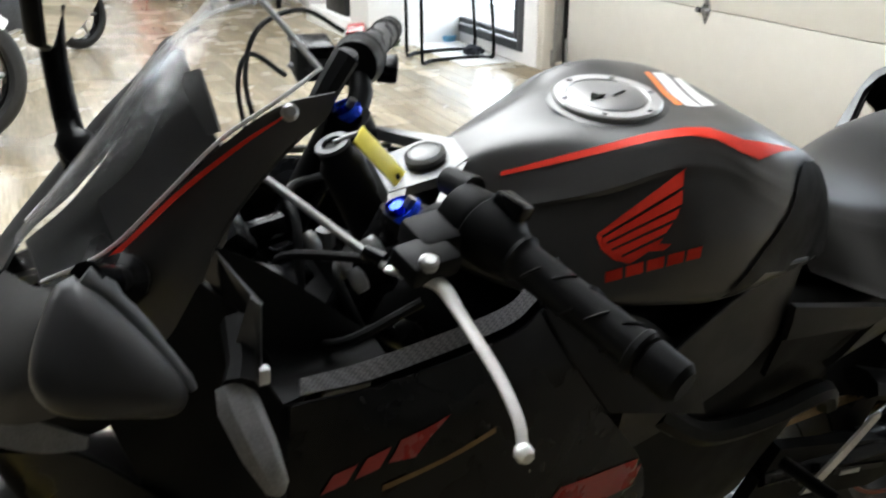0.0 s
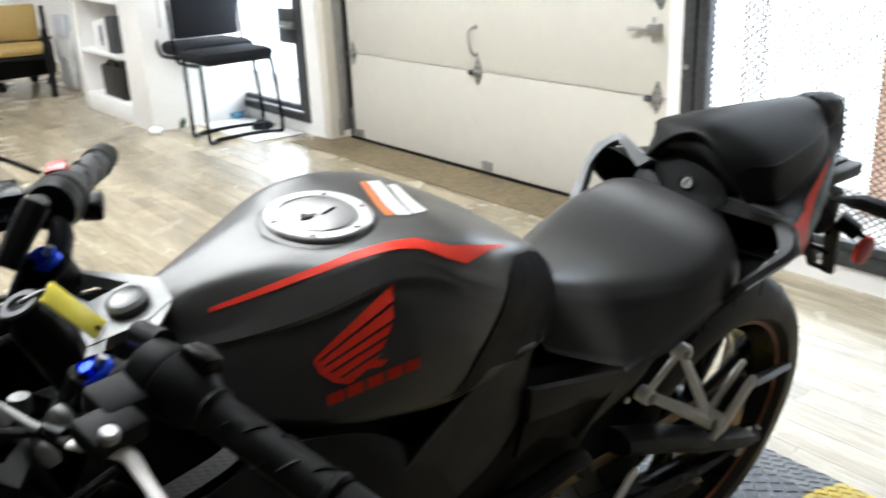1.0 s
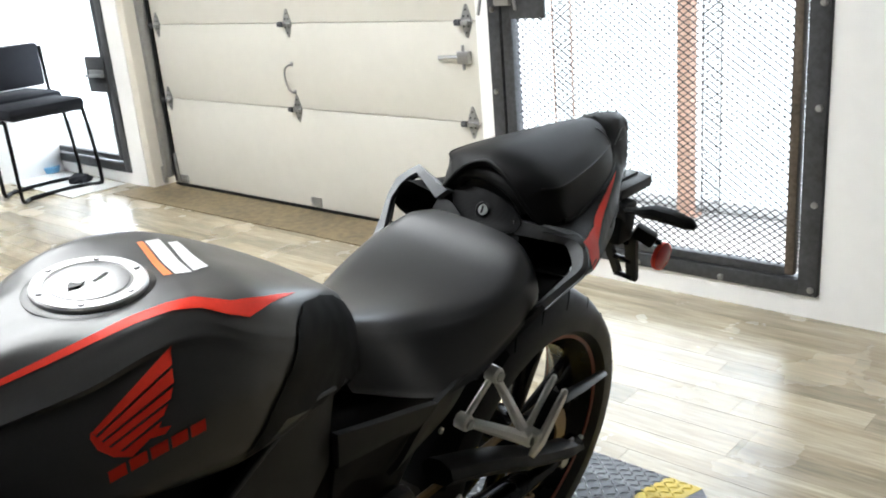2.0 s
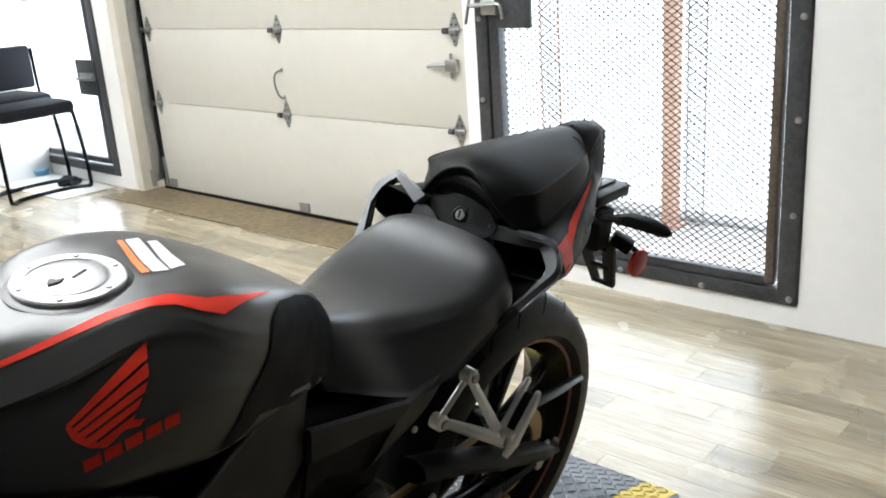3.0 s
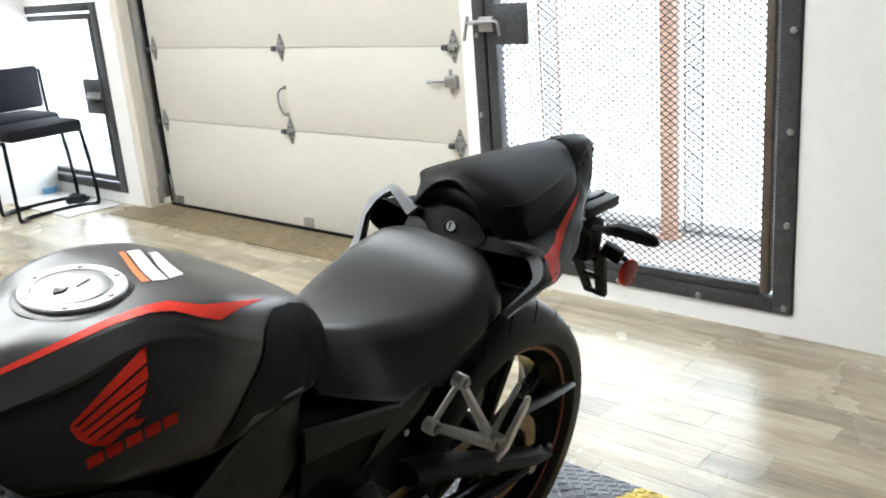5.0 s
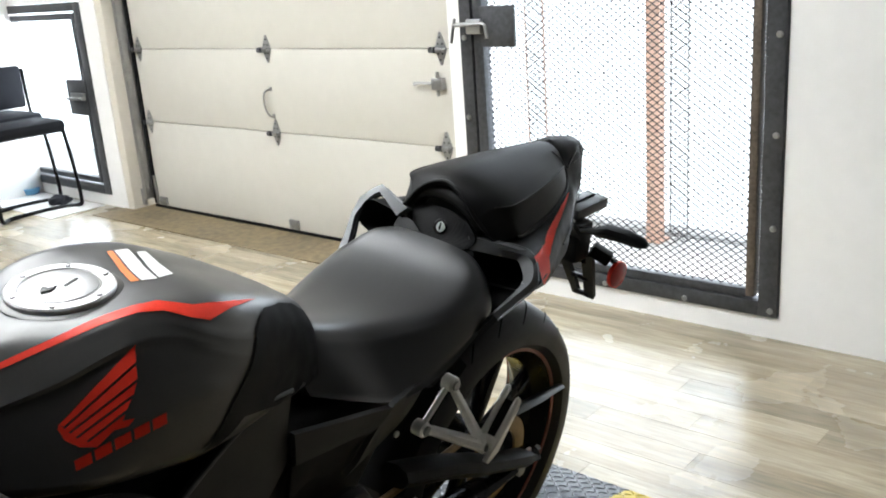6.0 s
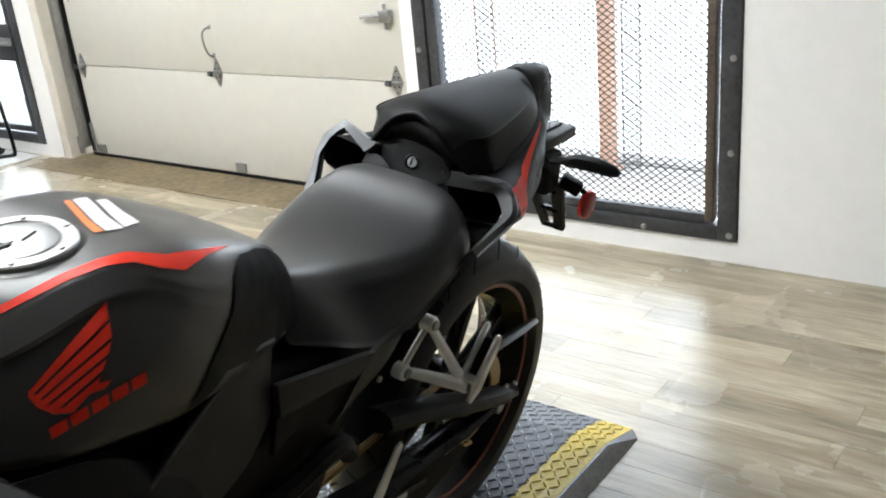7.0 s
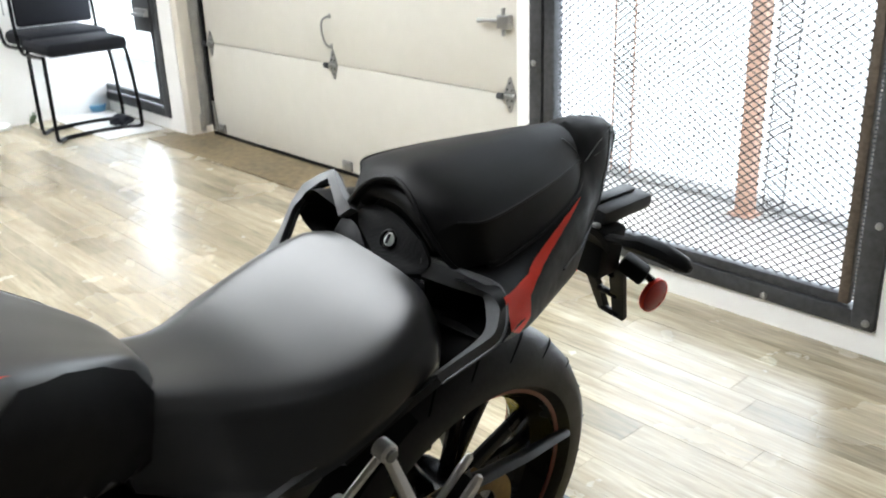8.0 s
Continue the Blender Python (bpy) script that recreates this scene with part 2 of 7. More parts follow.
FLOOR_DARK, FLOOR_LIGHT, FLOOR_ROUGH = (0.222, 0.174, 0.104, 1), (0.515, 0.447, 0.320, 1), 0.25
MAT = {
    "planks": wood_planks("oak_laminate"),
    "plywood": surface("worn_plywood", (0.19, 0.145, 0.082), 0.6, spread=0.5, scale=3, bump=0.3, bump_scale=60),
    "wall": surface("white_wall_paint", (0.87, 0.86, 0.84), 0.6, spread=0.03, scale=2, bump=0.08, bump_scale=120),
    "unseen_wall": surface("dark_unseen_wall_paint", (0.20, 0.197, 0.193), 0.7, spread=0.08, scale=2),
    "cream": surface("cream_door_paint", (0.60, 0.574, 0.512), 0.45, spread=0.035, scale=1.5, bump=0.05, bump_scale=90),
    "jamb": surface("cream_jamb_paint", (0.70, 0.655, 0.57), 0.55, spread=0.05, scale=3),
    "ceiling": surface("dark_unseen_ceiling", (0.16, 0.16, 0.165), 0.8, spread=0.03, scale=2),
    "steel_dark": surface("dark_steel", (0.06, 0.062, 0.066), 0.5, 0.3, spread=0.4, scale=6, bump=0.2, bump_scale=80, spec=0.35),
    "rusty": surface("brown_steel", (0.11, 0.085, 0.065), 0.6, 0.2, spread=0.5, scale=9, bump=0.2, bump_scale=80),
    "mesh": surface("black_mesh", (0.035, 0.035, 0.037), 0.55, 0.2, spread=0.2),
    "zinc": surface("zinc_steel", (0.38, 0.38, 0.375), 0.38, 0.85, spread=0.2, scale=20, bump=0.1),
    "alu": surface("bare_aluminium", (0.90, 0.88, 0.85), 0.36, 0.25, spread=0.08, scale=25, bump=0.1, bump_scale=400),
    "cast_alu": surface("cast_aluminium", (0.17, 0.17, 0.168), 0.42, 0.75, spread=0.15, scale=25, bump=0.15, bump_scale=400),
    "cap_steel": surface("brushed_cap_steel", (0.30, 0.298, 0.295), 0.34, 0.85, spread=0.08, scale=40, bump=0.1, bump_scale=600),
    "cap_ring": surface("satin_cap_ring", (0.52, 0.515, 0.51), 0.36, 0.6, spread=0.08, scale=40, bump=0.1, bump_scale=600),
    "mirror_shell": surface("satin_mirror_shell", (0.034, 0.034, 0.035), 0.42, spread=0.06, scale=20, bump=0.05, bump_scale=700, spec=0.5),
    # Darker, duller variant of the tank's paint for the tail cowl.
    "tail_paint": surface("darkened_tail_paint", (0.012, 0.012, 0.0124), 0.5, 0.0, spread=0.06, scale=40, spec=0.1),
    "chrome": surface("polished_metal", (0.72, 0.72, 0.71), 0.16, 1.0, spread=0.05),
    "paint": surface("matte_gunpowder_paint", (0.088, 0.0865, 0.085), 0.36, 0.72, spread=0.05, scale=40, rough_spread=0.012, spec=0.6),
    "gloss": surface("dark_gloss_plastic", (0.004, 0.004, 0.0044), 0.26, spread=0.1, rough_spread=0.05, spec=0.13),
    "plastic": surface("black_plastic", (0.005, 0.005, 0.0052), 0.5, spread=0.15, scale=18, bump=0.15, bump_scale=700, spec=0.12),
    "grey_plastic": surface("dark_grey_plastic", (0.014, 0.014, 0.0145), 0.45, spread=0.15, scale=18, bump=0.15, bump_scale=700, spec=0.3),
    "cast_grey": surface("grey_cast_rail", (0.085, 0.087, 0.09), 0.42, 0.4, spread=0.1, scale=20, bump=0.1, bump_scale=600),
    "rubber": surface("black_rubber", (0.007, 0.007, 0.007), 0.5, spread=0.25, scale=15, bump=0.2, bump_scale=500, spec=0.13),
    # Lighter copy of the rubber: the light on the right grip is in its colour.
    "lit_rubber": surface("lit_grip_rubber", (0.05, 0.05, 0.05), 0.5, spread=0.25, scale=15, bump=0.2, bump_scale=500, spec=0.3),
    "tyre": surface("tyre_rubber", (0.020, 0.020, 0.020), 0.48, spread=0.3, scale=14, bump=0.2, bump_scale=300, spec=0.3),
    "vinyl": surface("black_seat_vinyl", (0.017, 0.017, 0.0178), 0.35, spread=0.06, scale=10, rough_spread=0.012, spec=0.7),
    "matt_vinyl": surface("matt_seat_vinyl", (0.007, 0.007, 0.0073), 0.5, spread=0.06, scale=10, rough_spread=0.03, bump=0.1, bump_scale=900, spec=0.13),
    "fabric": surface("black_fabric", (0.012, 0.013, 0.017), 0.85, spread=0.2, scale=20, bump=0.4, bump_scale=700, spec=0.2),
    "red": surface("red_decal", (0.82, 0.050, 0.028), 0.45, spread=0.06, scale=30, spec=0.15),
    # The red decal's darker copy; shade on the low fairing is in its colour.
    "shaded_red": surface("shaded_red_decal", (0.34, 0.010, 0.008), 0.3, spread=0.06, scale=30),
    "rim_red": surface("dull_red_rim_tape", (0.26, 0.07, 0.045), 0.4, spread=0.1, scale=20),
    "red_plastic": surface("red_plastic", (0.42, 0.014, 0.018), 0.3, spread=0.1),
    "orange_decal": surface("orange_decal", (0.85, 0.22, 0.05), 0.4, spread=0.04),
    "white_decal": surface("white_decal", (0.78, 0.78, 0.77), 0.4, spread=0.03),
    "yellow": surface("yellow_paint", (0.62, 0.46, 0.045), 0.5, spread=0.25, scale=14, bump=0.1),
    "yellow_tag": surface("yellow_plastic_tag", (0.93, 0.80, 0.10), 0.4, spread=0.05),
    "blue": surface("blue_anodised", (0.01, 0.06, 0.65), 0.25, 0.7, spread=0.1),
    "plate": surface("worn_diamond_plate", (0.085, 0.09, 0.10), 0.42, 0.5, spread=0.45, scale=7, bump=0.15, bump_scale=120),
    "plate_wear": surface("bare_tread_steel", (0.26, 0.27, 0.28), 0.38, 0.7, spread=0.35, scale=12),
    "groove": surface("tyre_groove", (0.004, 0.004, 0.004), 0.8, spread=0.1, spec=0.1),
    "carbon": carbon("carbon_weave"),
    # Paler weave: light on the trim strip is worked into both check tones.
    "lit_carbon_trim": carbon("lit_carbon_weave", 0.13, 0.24),
    "screen": glass("clear_screen", (0.975, 0.977, 0.98), 0.20, 0.18, 0.016, 0.55),
    "lens": glass("clear_lens", (0.8, 0.8, 0.8), 0.05, 1.0),
    "orange_post": surface("orange_post_paint", (0.70, 0.45, 0.34), 0.6, spread=0.12, scale=5),
    "concrete": surface("pale_concrete", (0.66, 0.655, 0.64), 0.85, spread=0.15, scale=3, bump=0.3, bump_scale=60),
    "grey_concrete": surface("mottled_concrete", (0.42, 0.42, 0.41), 0.85, spread=0.5, scale=5, bump=0.3, bump_scale=60),
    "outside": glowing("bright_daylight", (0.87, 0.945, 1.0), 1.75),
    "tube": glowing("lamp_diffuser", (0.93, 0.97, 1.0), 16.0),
    "gold_fabric": surface("gold_vinyl", (0.36, 0.235, 0.07), 0.55, spread=0.12, scale=8, bump=0.2),
    "orange_steel": surface("orange_steel", (0.80, 0.19, 0.03), 0.45, spread=0.1),
    "red_steel": surface("red_tool_chest", (0.62, 0.05, 0.025), 0.4, spread=0.12),
    "grey_bin": surface("grey_bin_plastic", (0.44, 0.42, 0.37), 0.6, spread=0.1),
    "cardboard": surface("cardboard", (0.42, 0.30, 0.16), 0.8, spread=0.15),
    "frosted": surface("frosted_clear_plastic", (0.24, 0.24, 0.245), 0.2, spread=0.25, scale=60, coat=0.5),
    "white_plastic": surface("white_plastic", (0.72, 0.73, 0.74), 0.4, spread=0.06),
    "purple": surface("purple_print", (0.10, 0.03, 0.14), 0.5),
    "white_paint": surface("white_gloss_paint", (0.75, 0.74, 0.72), 0.2, spread=0.05, coat=0.5),
    "paper": surface("white_paper", (0.8, 0.8, 0.78), 0.8, spread=0.05),
    "leaf": surface("dark_leaf", (0.045, 0.07, 0.035), 0.6, spread=0.3),
    "blue_plastic": surface("pale_blue_plastic", (0.16, 0.40, 0.62), 0.4, spread=0.1),
    "mirror": surface("mirror_glass", (0.86, 0.87, 0.88), 0.03, 1.0, spread=0.0, rough_spread=0.01),
    "drum": surface("pale_bucket", (0.66, 0.69, 0.72), 0.5, spread=0.08),
    "copper": surface("warm_steel", (0.20, 0.13, 0.06), 0.35, 0.8, spread=0.2),
}

# ---- mesh helpers ----
def mesh_ob(name, bm, material, smooth=True):
    bmesh.ops.remove_doubles(bm, verts=bm.verts, dist=1e-6)
    bmesh.ops.recalc_face_normals(bm, faces=bm.faces)
    me = bpy.data.meshes.new(name)
    bm.to_mesh(me)
    bm.free()
    me.materials.append(MAT[material])
    ob = new(name, me)
    if smooth:
        me.shade_smooth()
        me.set_sharp_from_angle(angle=radians(38))
    return ob


def part(name, bm, material, parent, label="", smooth=True):
    ob = mesh_ob(name, bm, material, smooth)
    ob.parent = parent
    return tagged(ob, label)


def thing(name, label, category, group="", at=None):
    ob = new(name)
    ob.empty_display_size = 0.1
    if at is not None:
        ob.matrix_world = at
    return tagged(ob, label, category, group)


def V(p):
    return Vector(p)


def box(bm, lo, hi, bevel=0.0, m=None):
    r = bmesh.ops.create_cube(bm, size=1)
    lo, hi = V(lo), V(hi)
    bmesh.ops.scale(bm, vec=hi - lo, verts=r["verts"])
    bmesh.ops.translate(bm, vec=(lo + hi) / 2, verts=r["verts"])
    if m is not None:
        bmesh.ops.transform(bm, matrix=m, verts=r["verts"])
    if bevel:
        es = list({e for v in r["verts"] for e in v.link_edges})
        bmesh.ops.bevel(bm, geom=es, offset=bevel, segments=2, affect="EDGES", profile=0.5)
    return bm


def tube(bm, pts, r, seg=10, caps=True, flat=1.0):
    """A round bar along a line of points; r one radius or one for each point."""
    pts = [V(p) for p in pts]
    rs = [float(q) for q in r] if isinstance(r, (list, tuple)) else [r] * len(pts)
    rings, prev = [], None
    for i, p in enumerate(pts):
        d = (pts[min(i + 1, len(pts) - 1)] - pts[max(i - 1, 0)]).normalized()
        if prev is None:
            prev = d.orthogonal().normalized()
            if abs(d.z) < 0.9:
                prev = Vector((0, 0, 1)).cross(d).normalized()
        prev = (prev - d * prev.dot(d)).normalized()
        q = d.cross(prev)
        rings.append([bm.verts.new(p + rs[i] * (math.cos(2 * math.pi * k / seg) * prev + flat * math.sin(2 * math.pi * k / seg) * q)) for k in range(seg)])
    for a, b in zip(rings, rings[1:]):
        for k in range(seg):
            bm.faces.new((a[k], a[(k + 1) % seg], b[(k + 1) % seg], b[k]))
    if caps:
        bm.faces.new(rings[0][::-1])
        bm.faces.new(rings[-1])
    return bm


def smooth_path(pts, n=8):
    """A curve through the points (Catmull-Rom)."""
    P = np.array(pts, float)
    P = np.vstack([2 * P[0] - P[1], P, 2 * P[-1] - P[-2]])
    out = []
    for i in range(1, len(P) - 2):
        for t in np.linspace(0, 1, n, endpoint=False):
            a, b, c, d = P[i - 1], P[i], P[i + 1], P[i + 2]
            out.append(0.5 * (2 * b + (c - a) * t + (2 * a - 5 * b + 4 * c - d) * t * t + (3 * b - a - 3 * c + d) * t ** 3))
    out.append(P[-2])
    return out


def lathe(bm, profile, seg=48, m=None, closed=False):
    """Turn a profile of (radius, height) round the x axis; height runs along x."""
    rings = [[bm.verts.new((h, r * math.cos(2 * math.pi * k / seg), r * math.sin(2 * math.pi * k / seg))) for k in range(seg)] for r, h in profile]
    pairs = list(zip(rings, rings[1:])) + ([(rings[-1], rings[0])] if closed else [])
    for a, b in pairs:
        for k in range(seg):
            bm.faces.new((a[k], a[(k + 1) % seg], b[(k + 1) % seg], b[k]))
    if not closed:
        for ring in (rings[0], rings[-1]):
            if profile[rings.index(ring)][0] > 1e-5:
                bm.faces.new(ring)
    if m is not None:
        bmesh.ops.transform(bm, matrix=m, verts=[v for ring in rings for v in ring])
    return bm


def plate(bm, pts, thick, normal=None):
    """A flat plate from its outline, with thickness along its normal."""
    vs = [bm.verts.new(p) for p in pts]
    f = bm.faces.new(vs)
    f.normal_update()
    nn = V(normal).normalized() if normal is not None else f.normal.copy()
    r = bmesh.ops.extrude_face_region(bm, geom=[f])
    bmesh.ops.translate(bm, vec=nn * thick, verts=[g for g in r["geom"] if isinstance(g, bmesh.types.BMVert)])
    return bm


def loft(sections, along=5, around=4, mirror=True, creases=(), front=True):
    """A body from half outlines [(left, up), ...] from the crown to the keel, at stations along the rear axis."""
    S = np.array([s for s, _ in sections])
    Pf = np.array([p for _, p in sections], float)
    cuts = [0, *creases, Pf.shape[1] - 1]
    half = np.array([np.concatenate([np.array(smooth_path(p[i:j + 1], around))[(1 if i else 0):] for i, j in zip(cuts, cuts[1:])]) for p in Pf])
    grid = np.array(smooth_path(np.concatenate([S[:, None], half.reshape(len(S), -1)], 1), along))
    s, half = grid[:, 0], grid[:, 1:].reshape(len(grid), -1, 2)
    bm = bmesh.new()
    rows = []
    for si, prof in zip(s, half):
        row = [bm.verts.new((max(x, 0) if j not in (0, len(prof) - 1) else 0, si, z)) for j, (x, z) in enumerate(prof)]
        if mirror:
            row += [bm.verts.new((-max(x, 0), si, z)) for x, z in prof[-2:0:-1]]
        rows.append(row)
    for a, b in zip(rows, rows[1:]):
        for k in range(len(a)):
            bm.faces.new((a[k], b[k], b[(k + 1) % len(a)], a[(k + 1) % len(a)]))
    if front:
        bm.faces.new(rows[0])
    bm.faces.new(rows[-1][::-1])
    return bm


def shell(rows, thick=0.003, n=4, m=6):
    """A curved panel through a grid of points, with thickness."""
    R = [np.array(smooth_path(r, m)) for r in rows]
    k = len(R[0])
    G = np.array(smooth_path(np.array(R).reshape(len(R), -1), n)).reshape(-1, k, 3)
    bm = bmesh.new()
    vs = [[bm.verts.new(p) for p in row] for row in G]
    for a, b in zip(vs, vs[1:]):
        for j in range(k - 1):
            bm.faces.new((a[j], a[j + 1], b[j + 1], b[j]))
    bm.normal_update()
    back = [[bm.verts.new(v.co - v.normal * thick) for v in row] for row in vs]
    for a, b in zip(back, back[1:]):
        for j in range(k - 1):
            bm.faces.new((a[j], b[j], b[j + 1], a[j + 1]))
    rim = lambda r: [r[0][j] for j in range(k)] + [row[-1] for row in r[1:]] + [r[-1][j] for j in range(k - 2, -1, -1)] + [row[0] for row in r[-2:0:-1]]
    f, g = rim(vs), rim(back)
    for i in range(len(f)):
        j = (i + 1) % len(f)
        bm.faces.new((f[j], f[i], g[i], g[j]))
    return bm


def draped(outline, over, axis, lift=0.0012, cell=0.012):
    """A thin film cut to an outline and laid on a body: axis 'left' looks along the width, 'up' from above,
    'slant' from half way between. The outline is (rear, up), (left, rear), or (rear, across the slant)."""
    from mathutils.bvhtree import BVHTree
    me = over.data
    tree = BVHTree.FromPolygons([v.co.copy() for v in me.vertices], [tuple(p.vertices) for p in me.polygons])
    bm = bmesh.new()
    pts = [(0, a, b) for a, b in outline] if axis in ("left", "slant") else [(a, b, 0) for a, b in outline]
    k = math.sqrt(0.5)
    bm.faces.new([bm.verts.new(p) for p in pts])
    A = np.array(pts)
    for ax in range(3):
        lo, hi = A[:, ax].min(), A[:, ax].max()
        nrm = [0, 0, 0]; nrm[ax] = 1
        for c in np.arange(lo + cell, hi, cell):
            co = [0, 0, 0]; co[ax] = c
            bmesh.ops.bisect_plane(bm, geom=bm.verts[:] + bm.edges[:] + bm.faces[:], plane_co=co, plane_no=nrm)
    bmesh.ops.triangulate(bm, faces=bm.faces[:])
    for v in bm.verts:
        if axis == "left":
            hit = tree.ray_cast(Vector((1, v.co.y, v.co.z)), Vector((-1, 0, 0)))
        elif axis == "slant":
            hit = tree.ray_cast(Vector((k * (1.5 - v.co.z), v.co.y, k * (1.5 + v.co.z))), Vector((-k, 0, -k)))
        else:
            hit = tree.ray_cast(Vector((v.co.x, v.co.y, 2)), Vector((0, 0, -1)))
        if hit[0] is None:
            hit = tree.find_nearest(Vector((0.15, v.co.y, v.co.z)) if axis == "left" else Vector((v.co.x, v.co.y, 0.95)))
        v.co = hit[0] + hit[1] * lift
    return bm


def mirrored(bm):
    """The same mesh on the other side of the middle plane."""
    c = bm.copy()
    for v in c.verts:
        v.co.x = -v.co.x
    return c


def both(name, bm, material, parent, label=""):
    c = mirrored(bm)
    return part(name, bm, material, parent, label), part(name, c, material, parent, label)

# ---- the room ----
WALL_Y, DOOR_Y, CEIL = 3.153, 3.262, 3.0
def structure(name, bm, material, label, category="wall"):
    return tagged(mesh_ob(name, bm, material), label, category, kind="structure")


def wall_strip(bm, x0, x1, z0, z1, y0=WALL_Y, y1=WALL_Y + 0.22):
    return box(bm, (x0, y0, z0), (x1, y1, z1))


bm = bmesh.new()
wall_strip(bm, -0.600, 4.0, 0, CEIL)
wall_strip(bm, -1.862, -0.600, 0, 0.075)
wall_strip(bm, -1.862, -0.600, 2.15, CEIL)
wall_strip(bm, -1.93, -1.862, 0, CEIL)
wall_strip(bm, -4.53, -1.93, 2.35, CEIL)
structure("wall_north", bm, "wall", "white painted wall with a caged doorway")
bm = bmesh.new()
wall_strip(bm, -4.69, -4.53, 0, CEIL)
wall_strip(bm, -5.93, -4.69, 0, 0.07)
wall_strip(bm, -5.93, -4.69, 1.215, CEIL)
wall_strip(bm, -16.0, -5.93, 0, CEIL)
structure("wall_north_left", bm, "wall", "white painted wall with a low caged window")
bm = bmesh.new(); box(bm, (-4.529, WALL_Y + 0.004, 0), (-4.46, DOOR_Y + 0.1, 2.35), 0.004)
structure("trim_jamb", bm, "jamb", "cream painted jamb beside the overhead door", "trim")
# East and south walls are unseen, made dark so the bike reflects less light.
bm = bmesh.new(); box(bm, (4.0, -5.2, 0), (4.2, 3.4, CEIL)); structure("wall_east", bm, "unseen_wall", "unseen side wall, coloured dark to deepen reflections")
bm = bmesh.new(); box(bm, (-16.2, -5.2, 0), (-16.0, 3.4, CEIL)); structure("wall_west", bm, "wall", "plain white far side wall")
bm = bmesh.new(); box(bm, (-16.2, -5.4, 0), (4.2, -5.2, CEIL)); structure("wall_south", bm, "unseen_wall", "unseen back wall, coloured dark to deepen reflections")
# Ceiling is out of view; its dark grey cuts light on upward surfaces.
bm = bmesh.new(); box(bm, (-16.2, -5.4, CEIL), (4.2, 3.4, CEIL + 0.15)); structure("ceiling", bm, "ceiling", "unseen ceiling, kept dark grey to cut haze on the bike", "ceiling")
bm = bmesh.new(); box(bm, (-16.2, -5.4, -0.12), (4.2, WALL_Y + 0.3, -0.012)); floor = structure("floor", bm, "plywood", "light oak laminate plank floor", "floor")
bm = bmesh.new(); box(bm, (-60, WALL_Y + 0.22, -0.10), (60, 60, -0.03)); structure("ground", bm, "concrete", "pale concrete pavement outside in the daylight", "ground")
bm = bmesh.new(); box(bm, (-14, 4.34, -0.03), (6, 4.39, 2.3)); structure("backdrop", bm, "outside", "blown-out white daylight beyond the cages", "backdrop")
bm = bmesh.new(); plate(bm, [(-4.6, 2.955, 0), (-1.93, 2.975, 0), (-1.94, 3.30, 0), (-4.46, 3.30, 0), (-4.46, 3.15, 0), (-4.56, 3.15, 0)], 0.005, (0, 0, 1))
structure("threshold", bm, "plywood", "worn brown plywood threshold board", "floor")


# Unseen: near ones follow tank highlights, the rest are added to brighten the room.
UNSEEN_LAMPS = ((-0.95, 0.62), (-12.6, 1.25), (-12.6, -0.6), (-14.7, 1.9), (-14.7, 0.0), (-4.3, -0.9), (-6.7, -1.5), (-2.38, 1.55), (-3.04, 1.55), (-2.38, 0.20), (-3.04, 0.20), (-2.85, -1.90), (-5.4, 1.25), (-5.4, -0.1), (-8.0, 1.25), (-8.0, -0.1), (-10.6, 0.6))
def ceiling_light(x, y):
    t = thing("ceiling_light", "long white ceiling lamp, out of view, with a glowing diffuser", "ceiling light", "ceiling lamps", pose(x, y, CEIL - 0.002))
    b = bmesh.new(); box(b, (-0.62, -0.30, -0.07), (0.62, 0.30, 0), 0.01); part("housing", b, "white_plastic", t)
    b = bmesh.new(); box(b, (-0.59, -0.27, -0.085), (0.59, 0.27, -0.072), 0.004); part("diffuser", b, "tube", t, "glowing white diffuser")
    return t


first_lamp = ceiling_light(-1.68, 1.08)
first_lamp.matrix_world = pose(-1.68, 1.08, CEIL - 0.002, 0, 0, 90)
for x, y in UNSEEN_LAMPS:
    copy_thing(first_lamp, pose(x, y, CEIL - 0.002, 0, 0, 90))


